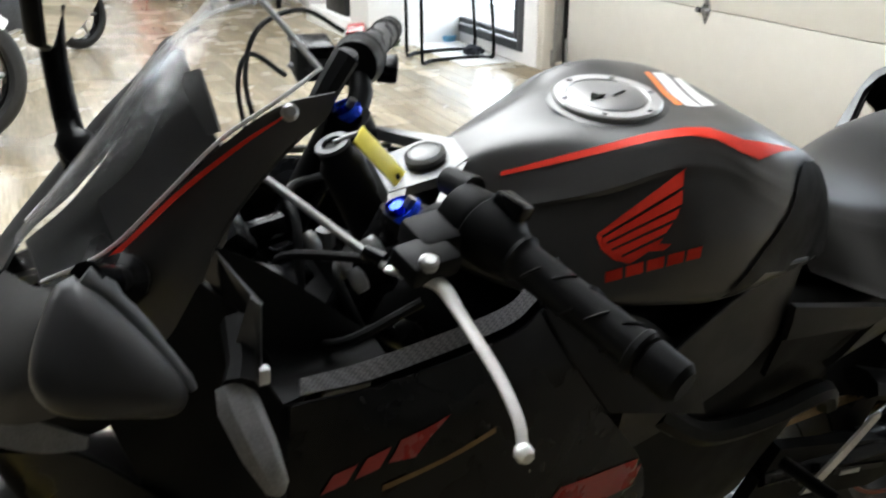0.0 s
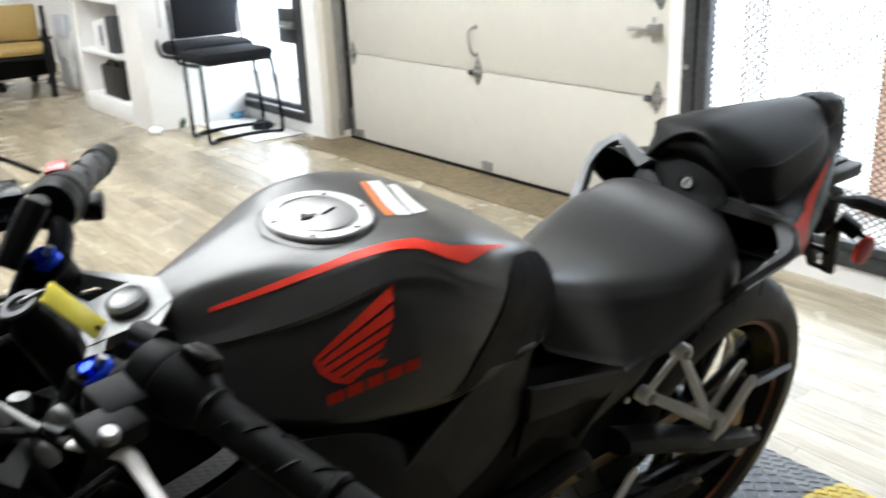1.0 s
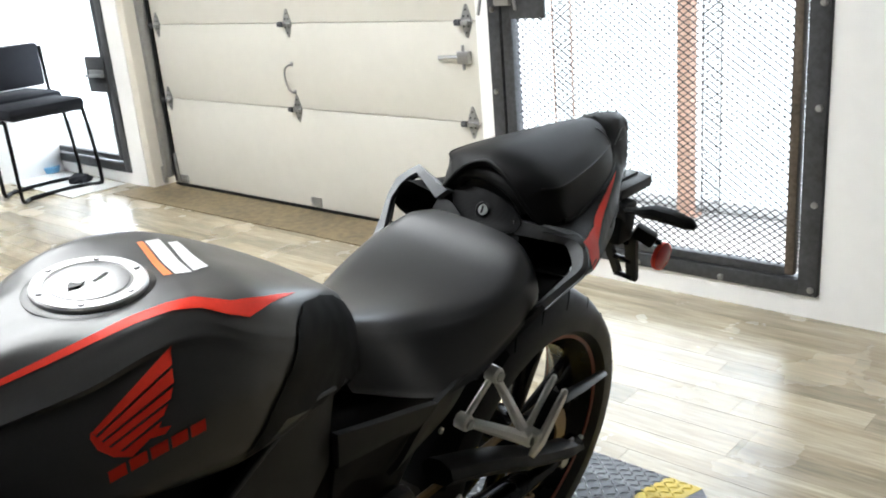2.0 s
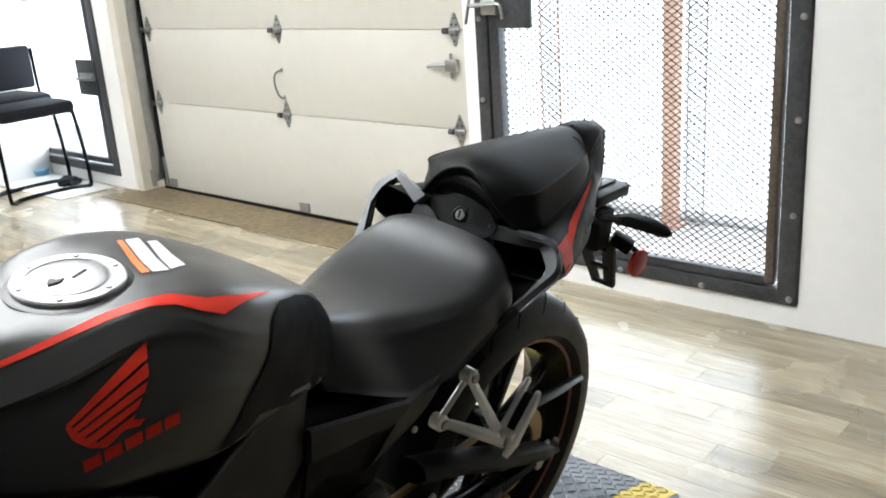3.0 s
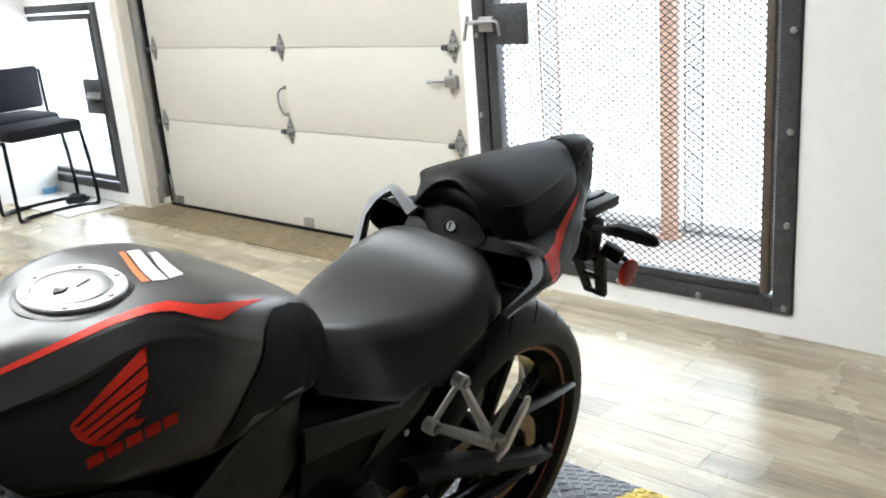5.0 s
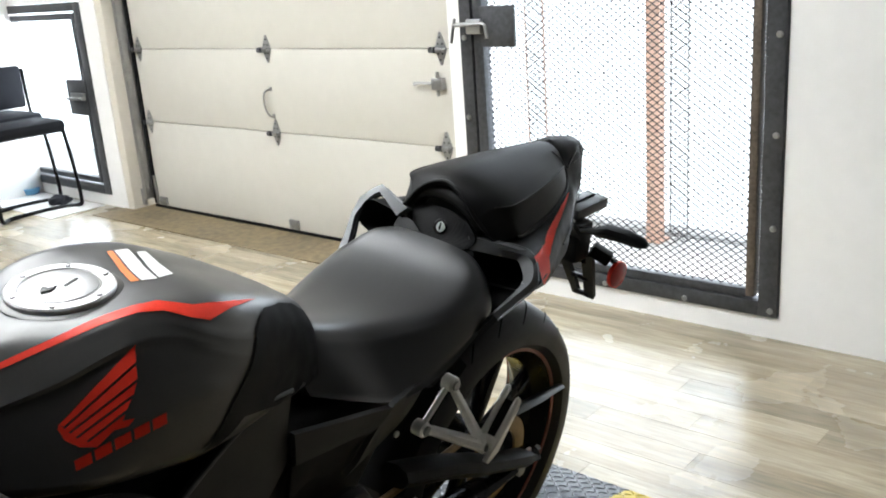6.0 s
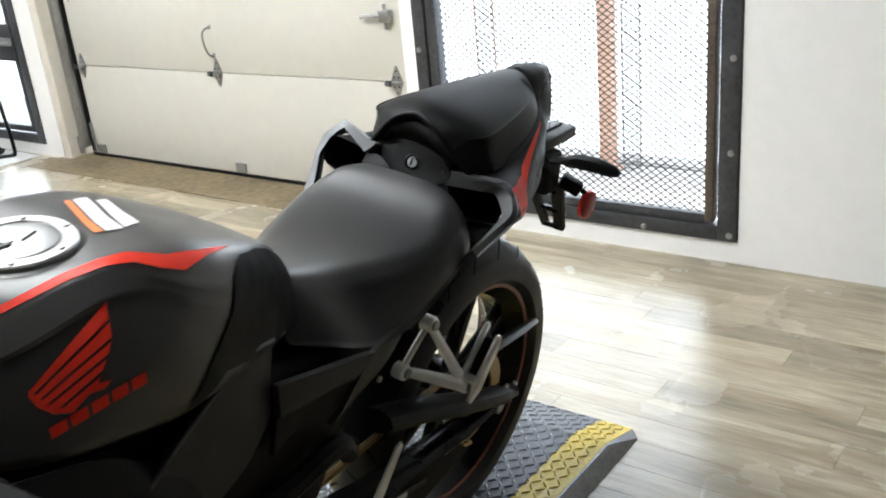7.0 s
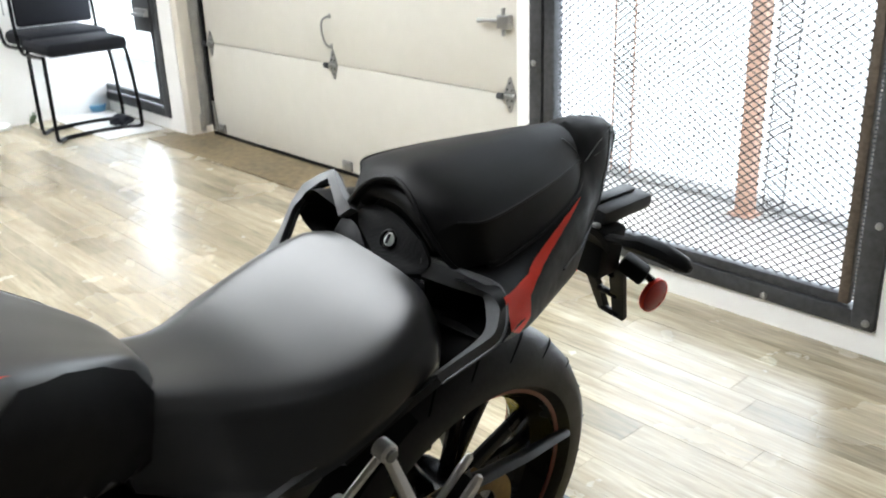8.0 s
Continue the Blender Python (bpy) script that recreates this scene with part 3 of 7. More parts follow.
def overhead_door():
    t = thing("overhead_door", "cream sectional overhead door with zinc hinges, closed", "garage door", at=pose(0, DOOR_Y, 0))
    tagged(t, kind="structure")
    joints = [0.02, 0.522, 0.932, 1.344, 1.756, 2.30]
    for z0, z1 in zip(joints, joints[1:]):
        b = bmesh.new(); box(b, (-4.36, 0, z0 + 0.0015), (-1.935, 0.045, z1 - 0.0015), 0.004); part("panel", b, "cream", t)
    b = bmesh.new(); box(b, (-4.40, -0.004, 0.006), (-1.935, 0.03, 0.022), 0.003); part("bottom_seal", b, "rubber", t, "black rubber bottom seal")
    b = bmesh.new(); box(b, (-4.42, -0.06, 0.06), (-4.385, 0.02, 2.3), 0.004); box(b, (-4.45, -0.03, 0.06), (-4.42, 0.0, 2.3), 0.002); part("track", b, "zinc", t, "grey steel roller track")
    # Black strip standing for shade in the gap at the door's edge.
    b = bmesh.new(); box(b, (-4.384, -0.012, 0.03), (-4.362, 0.03, 2.3), 0.002); part("edge_gap_strip", b, "rubber", t, "black strip standing for the shaded gap beside the door")
    for x in (-4.31, -3.18, -2.065):
        for z in joints[1:4]:
            h = bmesh.new()
            plate(h, [(x - 0.030, -0.001, z), (x - 0.026, -0.001, z - 0.014), (x - 0.005, -0.001, z - 0.066), (x + 0.005, -0.001, z - 0.066), (x + 0.026, -0.001, z - 0.014), (x + 0.030, -0.001, z), (x + 0.026, -0.001, z + 0.014), (x + 0.005, -0.001, z + 0.066), (x - 0.005, -0.001, z + 0.066), (x - 0.026, -0.001, z + 0.014)], 0.004, (0, -1, 0))
            tube(h, [(x - 0.034, -0.010, z), (x + 0.034, -0.010, z)], 0.006, 8)
            box(h, (x - 0.02, -0.022, z - 0.015), (x + 0.02, -0.004, z + 0.004), 0.003)
            hi = part("hinge", h, "zinc", t, "diamond-shaped zinc hinge")
            for dx, dz in ((-.012, .020), (.012, .020), (0, .045), (-.012, -.020), (.012, -.020), (0, -.045)):
                k = bmesh.new(); lathe(k, [(.0001, 0), (.0042, 0), (.0042, .002), (.0001, .003)], 8, pose(x + dx, -0.005, z + dz, 0, 0, -90)); part("rivet", k, "steel_dark", hi)
            k = bmesh.new(); tube(k, [(x - 0.045, -0.02, z - 0.004), (x - 0.02, -0.02, z - 0.004)], 0.013, 8); part("roller", k, "steel_dark", hi)
    b = bmesh.new()
    tube(b, smooth_path([(-3.19, 0, 0.735), (-3.195, -0.02, 0.733), (-3.205, -0.035, 0.715), (-3.207, -0.037, 0.67), (-3.20, -0.03, 0.625), (-3.19, -0.018, 0.605), (-3.188, 0, 0.60)], 4), 0.0048, 8)
    box(b, (-3.198, -0.004, 0.727), (-3.180, 0.001, 0.748), 0.002); box(b, (-3.197, -0.004, 0.592), (-3.179, 0.001, 0.614), 0.002)
    part("lift_handle", b, "zinc", t, "grey steel lift handle")
    b = bmesh.new(); box(b, (-2.11, -0.028, 0.765), (-2.05, 0.0, 0.815), 0.005); tube(b, [(-2.11, -0.02, 0.792), (-2.17, -0.025, 0.792), (-2.205, -0.026, 0.788)], [0.008, 0.007, 0.010], 8)
    tube(b, [(-2.08, -0.02, 0.74), (-2.08, -0.02, 0.84)], 0.007, 8); part("slide_latch", b, "zinc", t, "zinc slide latch")
    for x in (-4.33, -3.16):
        b = bmesh.new(); box(b, (x, -0.012, 0.028), (x + 0.07, 0.002, 0.075), 0.003); tube(b, [(x + 0.02, -0.016, 0.05), (x + 0.02, -0.008, 0.05)], 0.008, 8); tube(b, [(x + 0.05, -0.016, 0.05), (x + 0.05, -0.008, 0.05)], 0.008, 8)
        part("bottom_bracket", b, "zinc", t)
    b = bmesh.new(); box(b, (-4.375, -0.012, 0.03), (-4.345, -0.004, 0.20), 0.002); box(b, (-4.46, -0.05, 0.02), (-4.43, -0.03, 0.12), 0.003); part("corner_bracket", b, "zinc", t)
    return t


overhead_door()


def mesh_sheet(bm, x0, x1, z0, z1, y, w=0.034, h=0.024, r=0.0020):
    """Expanded steel: zigzag strands that meet in diamonds."""
    rows = int((z1 - z0) / (h / 2)) + 1
    cols = int((x1 - x0) / (w / 2)) + 1
    verts, faces = [], []
    for k in range(rows):
        prev = None
        for i in range(cols + 1):
            x = min(x0 + i * w / 2, x1)
            z = min(max(z0 + k * h / 2 + (h / 4 - r * 0.5) * (-1) ** (i + k), z0), z1)
            base = len(verts)
            verts += [(x, y - 0.0012, z - r), (x, y - 0.0012, z + r), (x, y + 0.0012, z + r), (x, y + 0.0012, z - r)]
            if prev is not None:
                faces += [(prev + q, prev + (q + 1) % 4, base + (q + 1) % 4, base + q) for q in range(4)]
            prev = base
    me = bpy.data.meshes.new("mesh_sheet")
    me.from_pydata(verts, [], faces)
    me.materials.append(MAT["mesh"])
    return me


def bar(x0, x1, z0, z1, y0, y1, name, mat, parent, label=""):
    b = bmesh.new(); box(b, (x0, y0, z0), (x1, y1, z1), 0.003)
    return part(name, b, mat, parent, label)


def bolt(x, y, z, parent, r=0.011, mat="zinc"):
    b = bmesh.new(); lathe(b, [(r, 0), (r, 0.004), (r * 0.7, 0.008), (0.0001, 0.009)], 10, pose(x, y, z, 0, 0, -90))
    return part("bolt", b, mat, parent, "round steel bolt head")


def security_gate(name, label, x0, x1, z0, z1, latch_left, latch_z):
    """A steel angle frame bolted to the wall, a gate frame in it, and expanded mesh."""
    t = tagged(thing(name, label, "security gate", at=pose(0, 0, 0)), kind="structure")
    y = WALL_Y
    for a, b, c, d in ((x0, x0 + 0.055, z0, z1), (x1 - 0.062, x1, z0, z1), (x0 + 0.055, x1 - 0.062, z0, z0 + 0.05), (x0 + 0.055, x1 - 0.062, z1 - 0.05, z1)):
        bar(a, b, c, d, y - 0.012, y + 0.05, "outer_frame", "steel_dark", t)
    return t


tall = security_gate("window_1", "tall black steel security gate with expanded mesh", -1.862, -0.605, 0.077, 2.12, True, 1.0)
bar(-1.800, -1.755, 0.13, 2.06, 3.146, 3.19, "gate_stile", "steel_dark", tall)
bar(-0.714, -0.684, 0.135, 2.06, 3.150, 3.19, "gate_stile", "rusty", tall, "brown rusted steel stile")
bar(-1.755, -0.712, 0.13, 0.16, 3.150, 3.19, "gate_rail", "steel_dark", tall)
bar(-1.755, -0.712, 2.02, 2.06, 3.150, 3.19, "gate_rail", "steel_dark", tall)
me = mesh_sheet(None, -1.76, -0.655, 0.155, 2.03, 3.172)
sheet = new("expanded_mesh", me); sheet.parent = tall; tagged(sheet, "black expanded steel mesh", kind="stuff")
for z in (0.10, 0.38, 0.68, 0.985, 1.29, 1.6, 1.9):
    bolt(-0.625, WALL_Y - 0.012, z, tall); bolt(-1.84, WALL_Y - 0.012, z + 0.0, tall)
for x in (-1.55, -1.24, -0.925):
    bolt(x, WALL_Y - 0.012, 0.092, tall)
b = bmesh.new(); box(b, (-1.757, 3.135, 0.95), (-1.60, 3.149, 1.10), 0.004); part("lock_plate", b, "steel_dark", tall, "black steel lock guard plate")
b = bmesh.new(); box(b, (-1.81, 3.112, 1.0), (-1.74, 3.134, 1.055), 0.005); tube(b, [(-1.86, 3.10, 1.035), (-1.73, 3.10, 1.04)], 0.008, 8); tube(b, [(-1.85, 3.10, 1.06), (-1.865, 3.09, 0.97)], 0.006, 8); tube(b, smooth_path([(-1.745, 3.10, 1.04), (-1.71, 3.10, 1.035), (-1.70, 3.10, 0.985)], 4), 0.006, 8)
part("slide_bolt", b, "zinc", tall, "worn zinc slide bolt")

low = security_gate("window_2", "low black steel security gate with mesh", -5.925, -4.685, 0.072, 1.212, False, 0.65)
for a, b_, c, d in ((-5.865, -5.835, 0.135, 1.15), (-4.805, -4.775, 0.135, 1.15), (-5.835, -4.805, 0.135, 0.17), (-5.835, -4.805, 1.115, 1.15)):
    bar(a, b_, c, d, 3.150, 3.185, "gate_frame", "steel_dark", low)
b = bmesh.new(); box(b, (-4.965, 3.132, 0.555), (-4.745, 3.149, 0.765), 0.004); part("lock_plate", b, "steel_dark", low, "black steel lock guard plate")
b = bmesh.new(); box(b, (-4.90, 3.11, 0.645), (-4.75, 3.131, 0.69), 0.006); tube(b, [(-4.92, 3.10, 0.655), (-4.74, 3.10, 0.66)], 0.009, 8); part("slide_bolt", b, "zinc", low, "zinc slide bolt")
sheet = new("expanded_mesh", mesh_sheet(None, -5.84, -4.80, 0.165, 1.12, 3.172, 0.034, 0.024, 0.0004)); sheet.parent = low; tagged(sheet, "fine steel mesh", kind="stuff")

# Mottled grey strip laid across the ground in front of the backdrop.
b = bmesh.new(); box(b, (-5.5, 4.17, -0.03), (2.5, 4.22, -0.022), 0.002); structure("ground_strip", b, "grey_concrete", "mottled grey concrete strip outside the cage", "pavement")
# posts and a folded inner gate outside the tall opening
def outer_post(x, y, w, mat, label):
    t = thing("gate_post", label, "post", "posts outside the cage", pose(x, y, -0.03))
    b = bmesh.new(); box(b, (-w / 2, -0.03, 0), (w / 2, 0.03, 2.6), 0.005); part("post", b, mat, t)
    b = bmesh.new(); box(b, (-w / 2 - 0.02, -0.05, 0), (w / 2 + 0.02, 0.05, 0.012), 0.003); part("foot_plate", b, mat, t)
    return t


outer_post(-1.525, 4.07, 0.066, "orange_post", "orange painted steel post on the pavement")
t = thing("mesh_screen", "narrow strip of steel mesh beside the orange post", "mesh screen", at=pose(0, 0, -0.03))
sheet = new("expanded_mesh", mesh_sheet(None, -1.475, -1.39, 0.0, 2.4, 4.12, 0.034, 0.024, 0.0011)); sheet.parent = t; tagged(sheet, kind="stuff")
for x in (-1.475, -1.39):
    bar(x - 0.003, x + 0.003, 0.0, 2.4, 4.115, 4.125, "stile", "zinc", t)
t = thing("mesh_screen", "narrow strip of rusty steel mesh outside the cage", "mesh screen", at=pose(0, 0, -0.03))
sheet = new("expanded_mesh", mesh_sheet(None, -2.345, -2.235, 0.0, 2.2, 4.25, 0.034, 0.024, 0.0011)); sheet.parent = t; tagged(sheet, kind="stuff")
for x in (-2.345, -2.235):
    bar(x - 0.003, x + 0.003, 0.0, 2.2, 4.245, 4.255, "stile", "orange_post", t)

# ---- lift platform under the motorcycle ----
PLAT, EDGE = 0.040, 0.085
def lift_platform():
    t = thing("lift_platform", "low black diamond-plate motorcycle lift with yellow edges", "motorcycle lift", at=pose(0, 0, 0))
    x0, x1, y0, y1, yb = -1.02, -0.472, -0.55, 1.955, 2.088
    b = bmesh.new(); box(b, (x0 + EDGE, y0, 0), (x1 - EDGE, y1, PLAT)); part("deck", b, "plate", t, "black diamond-plate deck")
    for xa, xb in ((x0, x0 + EDGE), (x1 - EDGE, x1)):
        b = bmesh.new(); box(b, (xa, y0, 0), (xb, y1, PLAT), 0.002); part("edge_strip", b, "yellow", t, "yellow painted edge")
        b = bmesh.new(); plate(b, [(xa, y1, 0), (xa, y1, PLAT), (xa, yb, 0.004), (xa, yb, 0)], xb - xa, (1, 0, 0)); part("ramp_edge", b, "yellow", t, "yellow painted edge")
    b = bmesh.new(); plate(b, [(x0 + EDGE, y1, 0), (x0 + EDGE, y1, PLAT), (x0 + EDGE, yb, 0.004), (x0 + EDGE, yb, 0)], x1 - x0 - 2 * EDGE, (1, 0, 0)); part("ramp", b, "plate", t)
    b = bmesh.new()
    q = [b.verts.new(p) for p in ((x1, y0, PLAT - 0.002), (x1 + 0.027, y0, 0.003), (x1 + 0.027, yb - 0.03, 0.003), (x1 + 0.004, y1, PLAT - 0.002), (x1, y1, PLAT - 0.002), (x1, y0, 0), (x1 + 0.027, y0, 0), (x1 + 0.027, yb - 0.03, 0), (x1, yb, 0), (x1, yb, 0.003))]
    for f in ((0, 1, 2, 3), (0, 3, 4), (3, 2, 9, 4), (5, 6, 1, 0), (6, 7, 2, 1), (7, 8, 9, 2), (5, 8, 7, 6), (0, 4, 9, 8, 5)):
        b.faces.new([q[i] for i in f])
    bmesh.ops.recalc_face_normals(b, faces=b.faces[:]); part("side_skirt", b, "plate_wear", t, "worn grey sloping skirt", False)
    # raised treads in a basket pattern
    verts, faces = [], []
    def tread(x, y, z, ang, tilt):
        L, w, hh = 0.0118, 0.0034, 0.0026
        c, s_ = math.cos(ang), math.sin(ang)
        base = len(verts)
        for a, q, e in ((-L, 0, 0), (0, -w, 0), (L, 0, 0), (0, w, 0), (-L * 0.5, 0, hh), (L * 0.5, 0, hh)):
            dx, dy = a * c - q * s_, a * s_ + q * c
            verts.append((x + dx, y + dy, z + e + tilt * dy))
        faces.extend([tuple(base + k for k in f) for f in ((0, 1, 5, 4), (1, 2, 5), (2, 3, 4, 5), (3, 0, 4))])
    pitch = 0.0215
    for i in range(int((x1 - x0) / pitch)):
        for j in range(int((yb - 1.1) / pitch)):
            x, y = x0 + (i + 0.5) * pitch, yb - (j + 0.5) * pitch
            slope = -(PLAT - 0.004) / (yb - y1)
            z, tilt = (PLAT, 0) if y < y1 else (PLAT + (y - y1) * slope, slope)
            tread(x, y, z + 0.0002, math.pi / 4 if (i + j) % 2 else -math.pi / 4, tilt)
    inner = [k for k in range(len(faces) // 4)]
    for nm, mat, test in (("tread_pattern", "plate_wear", lambda x: x0 + EDGE < x < x1 - EDGE), ("edge_tread_pattern", "yellow", lambda x: not (x0 + EDGE < x < x1 - EDGE))):
        vv, ff = [], []
        for k in inner:
            block = verts[6 * k:6 * k + 6]
            if test(sum(p[0] for p in block) / 6):
                o = len(vv); vv += block
                ff += [tuple(q - 6 * k + o for q in f) for f in faces[4 * k:4 * k + 4]]
        me = bpy.data.meshes.new(nm); me.from_pydata(vv, [], ff); me.materials.append(MAT[mat])
        ob = new(nm, me); ob.parent = t; tagged(ob, kind="stuff")
    return t


lift_platform()

# ---- the motorcycle: local x to its left, y to its rear, z up; it leans on its stand ----
LEAN_L, YAW_L, TALL = radians(10.5), radians(2.0), 0.928
lh = Vector((math.cos(YAW_L), math.sin(YAW_L), 0)); rear = Vector((-math.sin(YAW_L), math.cos(YAW_L), 0)); zz = Vector((0, 0, 1))
left = math.cos(LEAN_L) * lh - math.sin(LEAN_L) * zz
up = math.sin(LEAN_L) * lh + math.cos(LEAN_L) * zz
origin = Vector((-0.483, 0.797, 0.952)) - TALL * up
BIKE = Matrix(((left.x, rear.x, up.x, origin.x), (left.y, rear.y, up.y, origin.y), (left.z, rear.z, up.z, origin.z), (0, 0, 0, 1)))
bike = thing("motorcycle", "matte dark grey sport motorcycle with red stripes on a lift", "motorcycle", at=BIKE)

# tank
TANK = [
    (-0.218, [(0, .856), (.012, .856), (.024, .852), (.032, .845), (.037, .836), (.042, .825), (.046, .812), (.044, .80), (0, .79)]),
    (-0.19, [(0, .884), (.018, .883), (.034, .873), (.048, .857), (.058, .848), (.070, .834), (.082, .815), (.080, .79), (0, .77)]),
    (-0.145, [(0, 0.9), (0.026, 0.898), (0.047, 0.8846), (0.068, 0.867), (0.08, 0.856), (0.094, 0.838), (0.112, 0.808), (0.112, 0.78), (0, 0.75)]),
    (-0.08, [(0, 0.909), (0.042, 0.91), (0.07, 0.8998), (0.091, 0.886), (0.105, 0.871), (0.121, 0.848), (0.146, 0.806), (0.142, 0.772), (0, 0.74)]),
    (-0.02, [(0, 0.91), (0.056, 0.913), (0.09, 0.9142), (0.104, 0.907), (0.123, 0.891), (0.143, 0.868), (0.164, 0.828), (0.155, 0.766), (0, 0.73)]),
    (0.03, [(0, 0.912), (0.06, 0.915), (0.095, 0.9178), (0.116, 0.907), (0.136, 0.888), (0.152, 0.865), (0.168, 0.825), (0.158, 0.758), (0, 0.72)]),
    (0.07, [(0, 0.91), (0.062, 0.913), (0.108, 0.9096), (0.139, 0.887), (0.149, 0.87), (0.157, 0.848), (0.164, 0.818), (0.154, 0.755), (0, 0.72)]),
    (0.12, [(0, .904), (.060, .905), (.112, .895), (.141, .862), (.147, .843), (.150, .824), (.150, .800), (.142, .75), (0, .715)]),
    (0.19, [(0, .872), (.050, .872), (.090, .866), (.117, .837), (.122, .814), (.125, .792), (.126, .768), (.120, .742), (0, .71)]),
    (0.25, [(0, .838), (.036, .838), (.062, .834), (.088, .806), (.095, .785), (.099, .766), (.100, .748), (.098, .728), (0, .70)]),
    (0.295, [(0, .808), (.022, .808), (.038, .804), (.056, .785), (.064, .770), (.070, .754), (.074, .738), (.072, .715), (0, .70)]),
    (0.318, [(0, .780), (.016, .780), (.026, .776), (.037, .765), (.043, .755), (.048, .742), (.050, .73), (.048, .715), (0, .70)]),
]


def stepped(s, p):
    """A bright band under the stripe, then a step in to the flat side."""
    k = max(0, min(1, (s + .20) / .06, (.075 - s) / .09))
    (x3, z3), (x4, z4), (x5, z5) = p[3], p[4], p[5]
    band = (x3 + (x4 - x3) * .62 + .0035 * k, z3 + (z4 - z3) * .62)
    foot = (x4 - .0025 * k, z4)
    return p[:4] + [band, foot] + p[5:]


tank = part("fuel_tank", loft([(s, stepped(s, p)) for s, p in TANK], 6, 5, True, (3, 4, 5)), "paint", bike, "matte dark grey fuel tank")

# filler cap
def disc(profile, at, seg=48):
    b = bmesh.new(); lathe(b, profile, seg, at @ pose(0, 0, 0, 0, -90, 0)); return b


CAP = pose(-0.001, -0.012, 0.9112, 1, 0, 0)
part("cap_collar", disc([(0.0001, -0.004), (0.064, -0.004), (0.0635, 0.001), (0.060, 0.003), (0.0001, 0.003)], CAP), "paint", tank)
cap = part("fuel_cap", disc([(0.0001, 0.003), (0.056, 0.003), (0.056, 0.007), (0.054, 0.009), (0.043, 0.009), (0.0415, 0.0075), (0.040, 0.0082), (0.0001, 0.0084)], CAP), "cap_ring", tank, "brushed silver filler cap")
part("cap_lid", disc([(0.0001, .0080), (0.0392, .0080), (0.0385, 0.0092), (0.034, 0.0100), (0.02, 0.0104), (0.0001, 0.0106)], CAP), "cap_steel", cap, "polished cap lid")
b = bmesh.new(); box(b, (-0.0015, -0.010, 0.0102), (0.0015, 0.010, 0.0113), 0, CAP @ pose(0.004, 0.010, 0, 0, 0, 20)); part("key_slot", b, "gloss", cap)
b = bmesh.new(); plate(b, [CAP @ V(p) for p in ((0.000, -0.022, 0.0112), (0.006, -0.026, 0.0112), (0.0085, -0.015, 0.0112), (0.004, -0.006, 0.0112), (0.003, -0.014, 0.0112), (-0.004, -0.017, 0.0112))], 0.0012, CAP.to_3x3() @ zz); part("arrow_mark", b, "gloss", cap)
for k in range(6):
    a = radians(60 * k + 20)
    b = bmesh.new(); lathe(b, [(0.0032, 0), (0.0032, 0.0015), (0.0001, 0.002)], 8, CAP @ pose(0.0485 * math.cos(a), 0.0485 * math.sin(a), 0.009, 0, -90, 0)); part("cap_screw", b, "zinc", cap)

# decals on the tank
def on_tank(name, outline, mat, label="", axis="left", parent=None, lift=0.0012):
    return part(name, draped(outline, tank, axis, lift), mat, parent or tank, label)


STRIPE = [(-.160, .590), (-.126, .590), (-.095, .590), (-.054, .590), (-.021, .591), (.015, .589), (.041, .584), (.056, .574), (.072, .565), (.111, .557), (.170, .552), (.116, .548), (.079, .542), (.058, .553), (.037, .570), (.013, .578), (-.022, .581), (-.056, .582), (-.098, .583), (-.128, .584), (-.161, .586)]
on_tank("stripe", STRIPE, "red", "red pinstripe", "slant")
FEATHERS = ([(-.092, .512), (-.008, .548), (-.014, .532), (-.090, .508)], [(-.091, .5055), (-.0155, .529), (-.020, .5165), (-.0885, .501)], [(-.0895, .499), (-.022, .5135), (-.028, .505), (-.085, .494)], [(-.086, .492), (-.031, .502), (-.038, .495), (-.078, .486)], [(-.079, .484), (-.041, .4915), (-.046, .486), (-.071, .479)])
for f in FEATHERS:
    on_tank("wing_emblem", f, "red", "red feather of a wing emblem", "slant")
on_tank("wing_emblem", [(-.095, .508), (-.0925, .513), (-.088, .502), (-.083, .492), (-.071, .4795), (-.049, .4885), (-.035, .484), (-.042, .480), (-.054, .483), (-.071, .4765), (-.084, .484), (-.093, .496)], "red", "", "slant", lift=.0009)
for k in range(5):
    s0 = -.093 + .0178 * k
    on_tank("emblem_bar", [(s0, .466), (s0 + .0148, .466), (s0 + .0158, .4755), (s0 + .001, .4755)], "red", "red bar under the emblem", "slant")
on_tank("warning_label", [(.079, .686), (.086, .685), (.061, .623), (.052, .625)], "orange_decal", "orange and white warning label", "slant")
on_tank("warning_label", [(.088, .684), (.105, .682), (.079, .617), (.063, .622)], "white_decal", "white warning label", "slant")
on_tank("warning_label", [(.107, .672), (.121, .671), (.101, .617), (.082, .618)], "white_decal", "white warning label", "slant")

both("knee_pad", draped([(.170, .868), (.214, .851), (.255, .828), (.290, .800), (.312, .760), (.310, .722), (.240, .730), (.200, .745), (.143, .765), (.093, .784), (.052, .773), (.029, .776), (.092, .819), (.119, .838), (.139, .863)], tank, "left", 0.0025), "plastic", bike, "black knee pad at the tank's rear")

